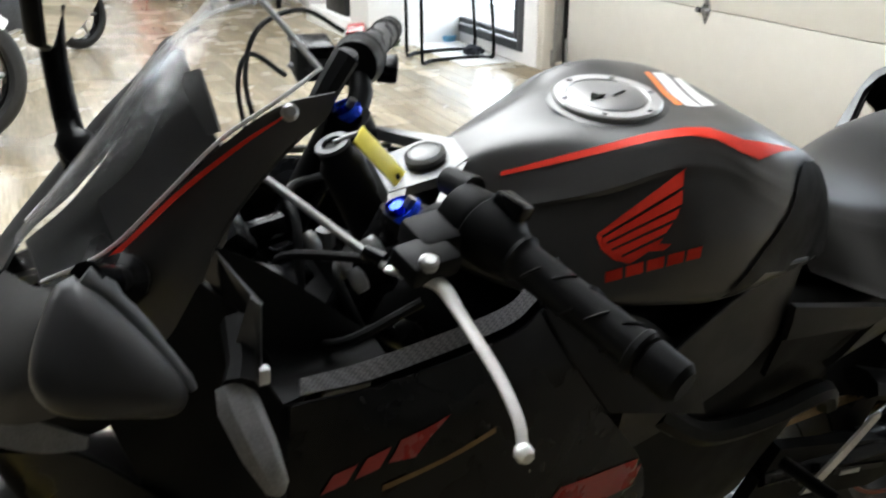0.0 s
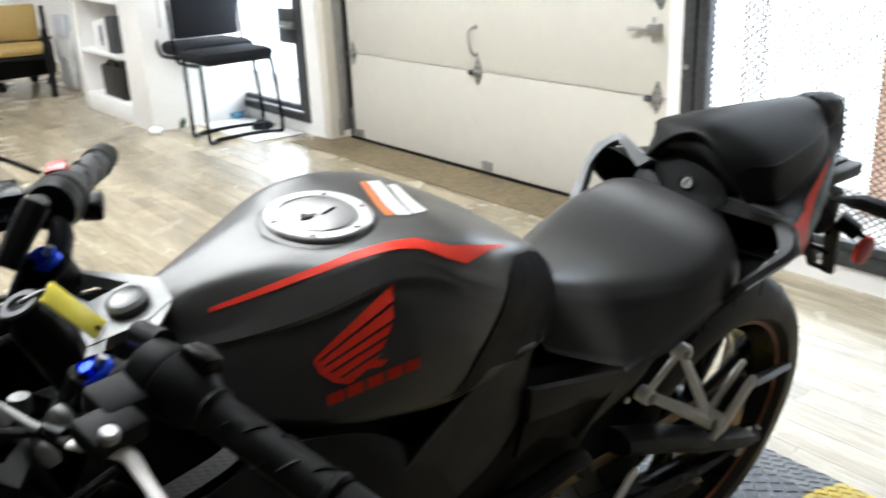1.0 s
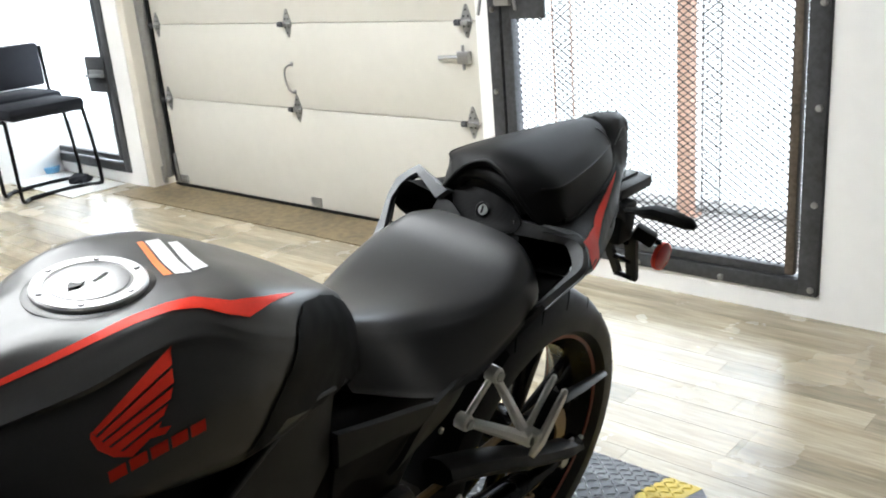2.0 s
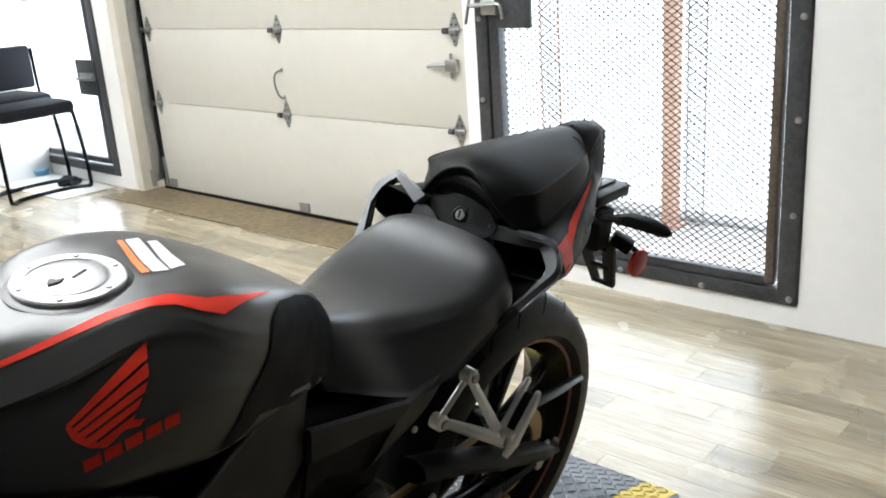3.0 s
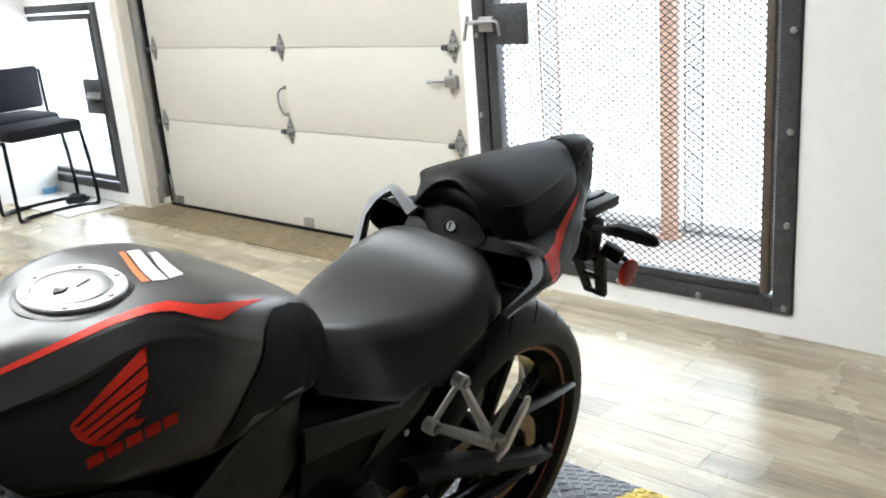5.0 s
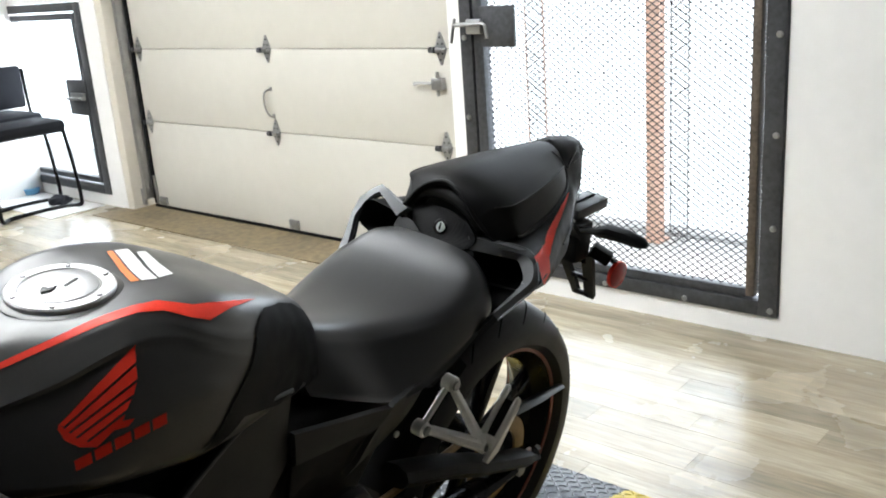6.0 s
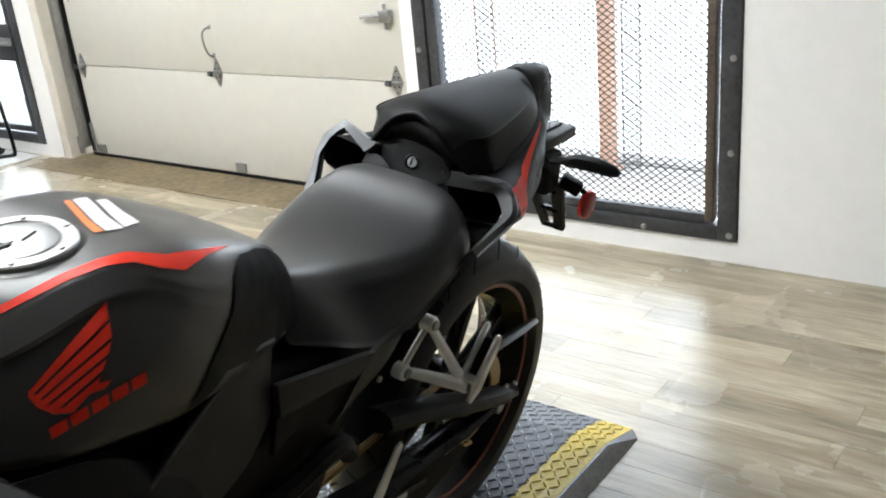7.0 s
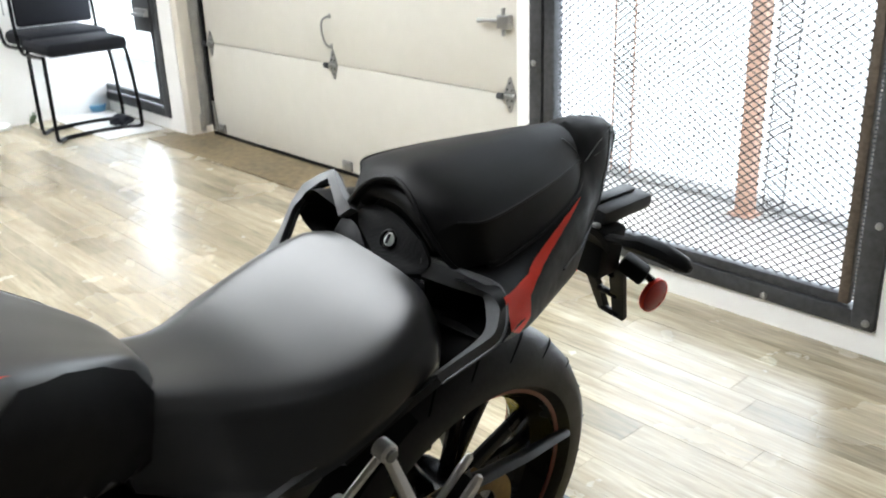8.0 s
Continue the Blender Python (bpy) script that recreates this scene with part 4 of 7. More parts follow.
# seats
part("rider_seat", loft([
    (0.262, [(0, .792), (.026, .792), (.042, .788), (.055, .774), (.074, .74), (.088, .71), (.090, .70), (0, .69)]),
    (0.32, [(0, .768), (.034, .768), (.056, .764), (.074, .750), (.100, .72), (.120, .69), (.118, .68), (0, .67)]),
    (0.38, [(0, .752), (.042, .752), (.068, .748), (.090, .734), (.116, .698), (.136, .668), (.132, .66), (0, .65)]),
    (0.44, [(0, .748), (.055, .748), (.090, .746), (.114, .734), (.134, .698), (.147, .670), (.14, .662), (0, .65)]),
    (0.50, [(0, .755), (.065, .755), (.112, .752), (.132, .739), (.144, .710), (.150, .688), (.142, .68), (0, .67)]),
    (0.555, [(0, .769), (.070, .769), (.116, .766), (.138, .752), (.147, .725), (.149, .708), (.138, .70), (0, .69)]),
    (0.600, [(0, .789), (.062, .789), (.104, .785), (.128, .766), (.140, .740), (.142, .724), (.130, .715), (0, .70)]),
    (0.622, [(0, .798), (.050, .797), (.088, .789), (.112, .768), (.122, .75), (.124, .735), (.112, .725), (0, .71)]),
], 5, 5, True, (3,)), "vinyl", bike, "black vinyl rider seat")
PILLION = [
    [(0, .650, .886), (.028, .647, .878), (.050, .645, .861), (.067, .648, .842), (.085, .654, .822), (.098, .662, .808)],
    [(0, .668, .894), (.032, .666, .888), (.060, .664, .877), (.086, .670, .861), (.104, .684, .836), (.114, .698, .813)],
    [(0, .705, .899), (.042, .705, .893), (.078, .703, .880), (.106, .700, .865), (.109, .712, .836), (.116, .722, .811)],
    [(0, .800, .900), (.035, .800, .895), (.066, .802, .884), (.092, .805, .869), (.099, .810, .846), (.104, .815, .822)],
    [(0, .885, .900), (.028, .885, .895), (.050, .885, .884), (.071, .885, .869), (.079, .888, .852), (.084, .890, .834)],
    [(0, .945, .897), (.018, .944, .894), (.034, .942, .884), (.050, .938, .864), (.058, .936, .852), (.062, .934, .844)],
]
pillion = part("pillion_seat", shell([[(-x, y, z) for x, y, z in r[3:0:-1]] + r[:4] for r in PILLION], .010), "matt_vinyl", bike, "black vinyl pillion seat with an arched front lip")
for sgn in (1, -1):
    part("side_bolster", shell([[(sgn * x, y, z) for x, y, z in r[3:]][::sgn] for r in PILLION], .010), "matt_vinyl", pillion)
for sgn in (1, -1):
    b = bmesh.new(); tube(b, [(sgn * x, y, z + .0004) for x, y, z in smooth_path([PILLION[q][3] for q in (1, 2, 3, 4, 5)], 6)], .0016, 6); part("seam", b, "matt_vinyl", pillion)
    b = bmesh.new(); tube(b, [(sgn * x, y, z - .001) for x, y, z in smooth_path([PILLION[q][5] for q in (1, 2, 3, 4, 5)], 6)], .004, 8); part("lower_piping", b, "matt_vinyl", pillion)
b = bmesh.new(); tube(b, [(x, y, z + .0005) for x, y, z in smooth_path([(-x, y, z) for x, y, z in PILLION[0][:0:-1]] + PILLION[0], 5)], .0034, 8); part("lip_piping", b, "matt_vinyl", pillion, "rolled black lip")
part("pillion_base", loft([
    (0.668, [(0, .856), (.030, .850), (.050, .832), (.060, .806), (0, .79)]),
    (0.74, [(0, .872), (.055, .866), (.085, .845), (.098, .806), (0, .78)]),
    (0.86, [(0, .876), (.040, .870), (.062, .850), (.074, .815), (0, .79)]),
    (0.94, [(0, .874), (.018, .870), (.030, .862), (.040, .84), (0, .82)]),
], 4, 3), "plastic", bike, "black seat base under the lip")
b = bmesh.new(); tube(b, smooth_path([(-.074, .676, .826), (-.05, .666, .852), (0, .662, .862), (.045, .660, .848), (.066, .668, .822)], 6), .012, 10); part("seat_roll", b, "rubber", bike, "rounded black edge under the lip")
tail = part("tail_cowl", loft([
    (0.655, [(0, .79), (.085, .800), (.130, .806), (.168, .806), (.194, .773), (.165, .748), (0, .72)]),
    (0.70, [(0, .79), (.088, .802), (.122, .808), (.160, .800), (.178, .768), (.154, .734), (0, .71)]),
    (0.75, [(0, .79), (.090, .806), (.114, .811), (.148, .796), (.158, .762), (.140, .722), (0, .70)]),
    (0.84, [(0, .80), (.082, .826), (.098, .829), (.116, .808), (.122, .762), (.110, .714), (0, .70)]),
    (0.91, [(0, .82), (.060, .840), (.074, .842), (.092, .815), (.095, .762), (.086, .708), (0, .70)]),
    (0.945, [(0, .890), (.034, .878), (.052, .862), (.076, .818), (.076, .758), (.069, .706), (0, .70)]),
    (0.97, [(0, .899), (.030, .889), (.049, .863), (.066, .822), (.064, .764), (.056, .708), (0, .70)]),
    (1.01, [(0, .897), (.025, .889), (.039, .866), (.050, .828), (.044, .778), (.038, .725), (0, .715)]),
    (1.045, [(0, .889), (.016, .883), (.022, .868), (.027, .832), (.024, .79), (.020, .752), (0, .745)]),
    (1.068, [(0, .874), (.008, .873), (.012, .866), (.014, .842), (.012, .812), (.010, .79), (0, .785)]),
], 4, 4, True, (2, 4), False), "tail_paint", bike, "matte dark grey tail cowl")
part("stripe", draped([(.905, .832), (.85, .824), (.785, .810), (.735, .800), (.695, .801), (.668, .803), (.660, .775), (.694, .752), (.716, .756), (.722, .785), (.745, .793), (.80, .8065), (.86, .8205)], tail, "left", 0.002), "red", tail, "red stripe")
for sgn in (1, -1):
    b = bmesh.new(); tube(b, [(sgn * x, y, z) for x, y, z in smooth_path([(.013, 1.066, .868), (.023, 1.046, .866), (.038, 1.012, .864), (.049, .972, .862)], 5)], .0012, 5); part("cowl_seam", b, "grey_plastic", tail, "fine pale seam")
    b = bmesh.new(); tube(b, [(sgn * (x + .0015), y, z) for x, y, z in smooth_path([(.0125, 1.067, .864), (.024, 1.045, .79), (.044, 1.01, .778), (.064, .97, .764), (.095, .91, .762), (.122, .84, .762)], 5)], .0014, 5); part("cowl_seam", b, "grey_plastic", tail, "fine pale seam")
for sgn in (1, -1):
    for owner, line in ((pillion, [(.0300, .9187, .8920), (.0382, .9261, .8850), (.0447, .936, .8738), (.0530, .9373, .8614)]), (tail, [(.0197, 1.0427, .8797), (.0403, .9876, .8739), (.0528, .9478, .8614)]), (tail, [(.0197, 1.0427, .8797), (.0430, 1.016, .8495), (.0604, .9876, .8212), (.064, .985, .79)])):
        b = bmesh.new(); tube(b, [(sgn * x, y, z) for x, y, z in smooth_path(line, 6)], .0010, 5); part("edge_seam", b, "cast_grey", owner, "fine pale edge seam")
b = bmesh.new(); box(b, (-0.012, 1.055, .795), (.012, 1.074, .85), 0.005); part("tail_lamp", b, "red_plastic", bike, "red tail lamp")

# grab rails: a flat cast bar between an outer and an inner edge
RAIL = (
    (1, [(.055, .655, .808), (.100, .668, .809), (.140, .680, .808), (.160, .679, .803), (.181, .664, .793), (.193, .649, .780), (.192, .638, .766), (.182, .615, .748), (.168, .585, .724), (.142, .530, .669), (.125, .492, .628)],
     [(.062, .652, .788), (.100, .664, .789), (.128, .680, .790), (.141, .681, .786), (.160, .667, .777), (.173, .654, .767), (.173, .641, .753), (.166, .618, .735), (.154, .587, .711), (.130, .532, .659), (.114, .494, .619)]),
    (-1, [(.065, .653, .818), (.100, .668, .817), (.140, .690, .815), (.176, .709, .812), (.190, .695, .803), (.199, .673, .791), (.196, .655, .770), (.188, .630, .735), (.168, .585, .715), (.142, .530, .665), (.125, .492, .625)],
     [(.088, .653, .797), (.110, .665, .800), (.140, .681, .803), (.168, .694, .804), (.180, .688, .797), (.188, .674, .786), (.183, .650, .768), (.170, .626, .745), (.150, .586, .705), (.128, .532, .655), (.112, .494, .615)]),
)
for sgn, outer, inner in RAIL:
    o_, i_ = [[(sgn * x, y, z) for x, y, z in q] for q in (outer, inner)]
    rail_ = part("grab_rail", shell([o_[:9], i_[:9]][::sgn], .012, 2, 2 if sgn > 0 else 1), "cast_grey", bike, "grey cast grab rail")
    part("rail_arm", shell([o_[8:], i_[8:]][::sgn], .009), "grey_plastic", rail_, "dark grey lower rail arm")
    b = bmesh.new(); tube(b, [(x, y - .001, z) for x, y, z in smooth_path(i_[:9], 5)], .0028, 6); part("rail_lip", b, "plastic", rail_, "black inner lip")
    b = bmesh.new(); tube(b, [(x, y - .001, z) for x, y, z in smooth_path(o_[:9], 5)], .0016, 6); part("rail_edge", b, "cast_grey", rail_)
    # Near-black sheet makes the hollow behind the rail read dark.
    part("rail_backing", shell([[(sgn * .06, .735, .800), (sgn * .10, .735, .803), (sgn * .145, .735, .795)], [(sgn * .06, .730, .75), (sgn * .10, .730, .75), (sgn * .150, .730, .75)], [(sgn * .07, .66, .715), (sgn * .10, .66, .715), (sgn * .145, .66, .735)], [(sgn * .07, .60, .70), (sgn * .10, .60, .69), (sgn * .135, .595, .69)]][::sgn], .004), "groove", rail_, "near-black sheet that darkens the hollow inside the rail")
# White disc set where a small white hole shows inside the rail.
b = bmesh.new(); lathe(b, [(.0001, 0), (.006, 0), (.006, .004), (.0001, .005)], 12, pose(.166, .655, .762, 0, 0, -60)); part("rail_disc", b, "white_plastic", bike, "small white disc inside the rail")
b = bmesh.new(); box(b, (-.085, .690, .70), (.085, .80, .800), 0.012); part("seat_base", b, "plastic", bike)

# panel with the seat lock
LP = [[(-.064, .652, .800), (-.030, .642, .788), (0, .637, .782), (.035, .635, .784), (.066, .640, .794)],
      [(-.068, .656, .817), (-.030, .651, .809), (0, .648, .805), (.035, .644, .804), (.072, .644, .811)],
      [(-.056, .668, .829), (-.025, .663, .835), (.005, .657, .837), (.035, .649, .835), (.056, .645, .830)]]
panel = part("lock_panel", shell(LP, 0.004), "carbon", bike, "carbon-look panel between the seats")
part("panel_base", shell([[(-.092, .655, .800), (-.06, .650, .799), (-.02, .636, .784), (.03, .633, .782), (.075, .640, .790)], [(-.095, .640, .770), (-.06, .632, .768), (-.02, .622, .758), (.03, .620, .756), (.09, .628, .766)], [(-.09, .635, .72), (-.06, .63, .72), (-.02, .62, .72), (.03, .62, .72), (.09, .625, .72)]], .004), "gloss", bike, "dark glossy base under the panel")
LK = pose(-.001, .6465, .809, 62, 0, 4)
lock = part("seat_lock", disc([(0.0001, -.004), (0.0125, -.004), (0.0125, 0.0015), (0.0105, 0.002), (0.0095, -0.002), (0.0001, -0.002)], LK, 20), "gloss", bike, "seat lock in a black collar")
b = disc([(0.0001, -.003), (0.0085, -.003), (0.0085, -.0012), (0.0001, -.0008)], LK, 20); part("lock_barrel", b, "zinc", lock)
b = bmesh.new(); box(b, (-.0015, -.006, .001), (.0015, .006, .0025), 0, LK); part("keyhole", b, "gloss", lock)

# rear carrier: fender, lamp block, signals, reflector
carrier = part("rear_fender", shell([[(x, y, z) for x in (-.030, -.012, .012, .030)] for y, z in ((1.00, .745), (1.05, .715), (1.09, .675), (1.12, .63))], 0.010), "plastic", bike, "black plastic rear fender")
b = bmesh.new(); box(b, (-.040, 1.088, .702), (.014, 1.218, .728), 0.007); box(b, (-.034, 1.10, .7275), (-.012, 1.20, .733), 0.002); part("plate_lamp", b, "grey_plastic", carrier, "dark grey lamp block")
b = bmesh.new(); box(b, (-.040, 1.075, .615), (.030, 1.135, .702), 0.010); part("bracket", b, "plastic", carrier)
b = bmesh.new(); lathe(b, [(.0001, 0), (.007, 0), (.007, .004), (.003, .006), (.0001, .006)], 12, pose(.006, 1.079, .704, 0, -90, 0)); part("bracket_bolt", b, "zinc", carrier, "round bolt head")
# tapered holder with an open slot
for xa, xb, xc, xd in ((-.052, -.030, -.022, -.006), (.012, .040, .008, .030)):
    b = bmesh.new(); plate(b, [(xa, 1.125, .625), (xb, 1.125, .625), (xd, 1.180, .502), (xc, 1.180, .502)], .012, (0, 1, .45)); part("plate_holder", b, "plastic", carrier, "black licence holder")
for y_, z_, h_ in ((1.130, .600, .018), (1.155, .550, .010), (1.172, .506, .010)):
    b = bmesh.new(); box(b, (-.034 + (.62 - z_) * .18, y_, z_), (.022, y_ + .010, z_ + h_), .002); part("holder_bar", b, "gloss", carrier)
for sgn in (1, -1):
    b = bmesh.new()
    tube(b, [(sgn * x, y, z) for x, y, z in ((.02, 1.085, .690), (.055, 1.088, .697), (.062, 1.088, .698), (.085, 1.090, .704), (.12, 1.096, .703), (.155, 1.096, .700), (.168, 1.096, .697))], [0.010, 0.011, 0.016, 0.021, 0.021, 0.017, 0.007], 8, True, 0.7)
    s_ = part("turn_signal", b, "plastic", bike, "black rear turn signal")
    b = bmesh.new(); tube(b, [(sgn * x, y + 0.012, z - .002) for x, y, z in ((.085, 1.092, .702), (.12, 1.100, .700), (.150, 1.100, .698))], [0.008, 0.014, 0.009], 10, True, 0.6); part("lens", b, "lens", s_, "clear lens")
    b = bmesh.new(); box(b, (-.022, -.016, -.014), (.024, .016, .014), .005, pose(sgn * .048, 1.145, .628, 0, 24 * sgn, 22 * sgn)); part("reflector_arm", b, "plastic", bike, "black angular reflector arm")
    b = bmesh.new(); tube(b, [(sgn * .066, 1.158, .618), (sgn * .076, 1.170, .606)], .006, 8); part("reflector_stud", b, "gloss", bike)
    RF = pose(sgn * .077, 1.172, .583, 0, 0, -8 if sgn > 0 else 188)
    b = bmesh.new(); lathe(b, [(0.0001, 0), (.027, 0), (.027, .006), (.023, .009), (.0001, .010)], 28, RF); rf_ = part("reflector", b, "red_plastic", bike, "round red reflector")
    b = bmesh.new(); lathe(b, [(.0275, -.001), (.0295, -.001), (.0295, .006), (.0275, .007)], 28, RF, True); part("reflector_rim", b, "red", rf_)

# wheels
def tyre_profile(R, w):
    return [(R - .085, -w * .72), (R - .070, -w * .97), (R - .045, -w), (R - .024, -w * .82), (R - .008, -w * .48), (R, 0), (R - .008, w * .48), (R - .024, w * .82), (R - .045, w), (R - .070, w * .97), (R - .085, w * .72), (R - .088, 0)]


def wheel(s, R, w, name):
    hub = new(name); hub.parent = bike; hub.location = (0, s, R)
    b = bmesh.new(); lathe(b, tyre_profile(R, w), 72, None, True); tagged(part("tyre", b, "tyre", hub), "black road tyre with curved grooves")
    r = R - .088
    b = bmesh.new(); lathe(b, [(r + .008, -w * .74), (r + .012, -w * .70), (r - .004, -w * .62), (r - .018, -w * .2), (r - .018, w * .2), (r - .004, w * .62), (r + .012, w * .70), (r + .008, w * .74), (r - .002, w * .72), (r - .026, w * .3), (r - .026, -w * .3), (r - .002, -w * .72)], 60, None, True)
    part("rim", b, "gloss", hub, "black cast wheel rim")
    for sg in (1, -1):
        b = bmesh.new(); lathe(b, [(r + .0105, sg * w * .775), (r - .0010, sg * w * .758), (r - .001, sg * w * .700), (r + .010, sg * w * .70)], 60, None, True); part("rim_stripe", b, "rim_red", hub, "red rim stripe")
    b = bmesh.new(); lathe(b, [(.015, -.06), (.045, -.055), (.05, -.03), (.042, 0), (.05, .03), (.045, .055), (.015, .06)], 24); part("hub", b, "gloss", hub)
    for k in range(6):
        a = radians(60 * k + 14)
        b = bmesh.new()
        for da in (-.16, .16):
            tube(b, [(0, .04 * math.cos(a), .04 * math.sin(a)), (0, (r - .02) * math.cos(a + da), (r - .02) * math.sin(a + da))], [.013, .010], 8, True, 1.3)
        part("spoke", b, "gloss", hub)
    return hub


REAR, FRONT = 0.792, -0.618
rw = wheel(REAR, .306, .073, "rear_wheel")
# tread grooves of the rear tyre
verts, faces = [], []
for sg in (1, -1):
    for k in range(22):
        base_a = 2 * math.pi * k / 22 + (0.14 if sg < 0 else 0)
        prev = None
        for i in range(7):
            u_ = i / 6
            wx = sg * (.010 + .054 * u_)
            rr_ = .3058 - (0.024 * (abs(wx) / .060) ** 2.2)
            a_ = base_a + .26 * u_ ** 1.4
            hw = .0040 * (1 - abs(2 * u_ - 1) * .5) / .306
            o = len(verts)
            for q in (-hw, hw):
                verts.append((wx, (rr_ + .0012) * math.cos(a_ + q), (rr_ + .0012) * math.sin(a_ + q)))
            if prev is not None:
                faces.append((prev, prev + 1, o + 1, o))
            prev = o
me = bpy.data.meshes.new("tread_groove"); me.from_pydata(verts, [], faces); me.materials.append(MAT["groove"])
ob = new("tread_groove", me); ob.parent = rw; tagged(ob, "black tread grooves", kind="stuff")
b = bmesh.new(); lathe(b, [(.060, .066), (.092, .066), (.092, .071), (.060, .071)], 40, None, True); part("sprocket", b, "copper", rw, "steel sprocket")
b = bmesh.new(); lathe(b, [(.075, -.062), (.118, -.062), (.118, -.067), (.075, -.067)], 40, None, True); part("brake_disc", b, "zinc", rw, "steel brake disc")
fw = wheel(FRONT, .300, .060, "front_wheel")
b = bmesh.new(); lathe(b, [(.10, .055), (.16, .055), (.16, .060), (.10, .060)], 40, None, True); part("brake_disc", b, "zinc", fw, "steel brake disc")

# chain, swing arm, guards
b = bmesh.new(); tube(b, [(.068, REAR, .306 + .105), (.068, .30, .40)], .008, 6, True, .6); tube(b, [(.068, REAR, .306 - .105), (.068, .30, .33)], .008, 6, True, .6); part("chain", b, "copper", bike, "steel drive chain")
for sgn in (1, -1):
    b = bmesh.new(); tube(b, [(sgn * .10, .28, .37), (sgn * .105, .45, .35), (sgn * .105, .68, .318), (sgn * .105, .86, .312)], [.030, .030, .026, .020], 10, True, .6); part("swing_arm", b, "gloss", bike, "black swing arm")
    b = bmesh.new(); tube(b, [(sgn * .10, REAR, .312), (sgn * .128, REAR, .312)], .014, 6); tube(b, [(sgn * .11, REAR + .03, .312), (sgn * .11, REAR + .085, .312)], .006, 6); box(b, (sgn * .112 - .004, REAR - .03, .292), (sgn * .112 + .004, REAR + .05, .332), .003); part("axle_adjuster", b, "zinc", bike, "zinc chain adjuster")
b = bmesh.new(); tube(b, [(.115, .66, .468), (.112, .72, .458), (.100, .86, .424), (.080, .990, .389), (.078, 1.000, .387)], [.012, .015, .013, .010, .004], 6, True, .45); part("chain_guard", b, "grey_plastic", bike, "dark grey chain guard")
b = bmesh.new(); tube(b, smooth_path([(.118, .42, .500), (.120, .54, .452), (.122, .68, .385), (.112, .84, .312), (.110, .862, .302)], 4), [.030] * 8 + [.026] * 4 + [.018] * 4 + [.008], 8, True, .6); part("lower_guard", b, "plastic", bike, "dark grey plastic guard")
b = bmesh.new(); plate(b, [(.100, .30, .42), (.100, .62, .33), (.100, .70, .27), (.100, .55, .25), (.100, .26, .32)], .02, (1, 0, 0)); part("guard_plate", b, "plastic", bike)
b = bmesh.new(); plate(b, [(.121, .44, .332), (.121, .56, .300), (.121, .56, .288), (.121, .44, .318)], .002, (1, 0, 0)); part("caution_label", b, "grey_plastic", bike)
hug = [[(x, .792 + (.335 + d) * math.cos(radians(a)), .312 + (.335 + d) * math.sin(radians(a))) for x, d in ((-.075, -.035), (-.05, -.008), (0, 0), (.05, -.008), (.075, -.035))] for a in (165, 150, 135, 118)]
part("hugger", shell(hug, .003), "plastic", bike, "black inner fender")

# pillion peg bracket
for sgn in (1, -1):
    k = lambda *p: [(sgn * x, y, z) for x, y, z in p]
    b = bmesh.new()
    tube(b, k((.098, .574, .587), (.112, .580, .562), (.132, .586, .530), (.150, .590, .503)), [.0085, .0095, .0105, .012], 8, True, .75)
    tube(b, k((.093, .513, .527), (.108, .530, .520), (.135, .558, .506), (.160, .590, .489)), [.009, .0105, .0125, .014], 8, True, .75)
    tube(b, k((.093, .513, .530), (.097, .574, .588)), .0055, 8)
    for c in ((.088, .574, .587), (.082, .513, .527), (.148, .592, .489)):
        lathe(b, [(.0001, 0), (.0135, 0), (.0135, .018), (.011, .021), (.0001, .021)], 16, pose(sgn * c[0], c[1], c[2], 0, 0, 0 if sgn > 0 else 180))
    br = part("peg_bracket", b, "alu", bike, "bare aluminium pillion peg bracket")
    for c in ((.109, .574, .587), (.103, .513, .527), (.169, .592, .489)):
        b = bmesh.new(); lathe(b, [(.0001, 0), (.0085, 0), (.0085, .004), (.0001, .005)], 8, pose(sgn * c[0], c[1], c[2], 0, 0, 0 if sgn > 0 else 180)); part("bolt", b, "zinc", br)
    b = bmesh.new()
    tube(b, k((.150, .598, .488), (.149, .630, .515), (.147, .660, .545), (.147, .675, .557), (.147, .678, .559)), [.0075, .0062, .0058, .005, .002], 8, True, 1.3)
    tube(b, k((.176, .582, .468), (.177, .602, .485), (.176, .630, .512), (.175, .656, .538), (.174, .666, .548), (.174, .668, .550)), [.005, .0085, .0070, .0066, .005, .002], 8, True, 1.3)
    box(b, (sgn * .163 - .016, .590, .478), (sgn * .163 + .016, .610, .502), .004)
    peg = part("pillion_peg", b, "alu", bike, "folded aluminium pillion peg")
    b = bmesh.new(); plate(b, k((.158, .606, .497), (.158, .664, .551), (.166, .662, .545), (.166, .610, .492)), .004); part("peg_core", b, "cast_alu", peg)
    for i in range(9):
        u_ = (i + .5) / 9
        b = bmesh.new(); box(b, (-.009, -.0045, -.0016), (.009, .0045, .0016), .001, pose(sgn * .163, .612 + .046 * u_, .500 + .044 * u_, 42, 0, 0))
        part("rubber_rib", b, "rubber", peg)
    b = bmesh.new(); tube(b, k((.13, .300, .405), (.195, .304, .412), (.215, .306, .416)), [.010, .010, .008], 10); part("rider_peg", b, "rubber", bike, "black rubber rider foot peg")
b = bmesh.new(); plate(b, [(.136, .352, .330), (.136, .376, .326), (.140, .412, .382), (.144, .448, .452), (.145, .442, .463), (.143, .433, .456), (.139, .398, .396)], .004, (1, 0, 0)); part("heel_plate", b, "alu", bike, "aluminium heel plate")

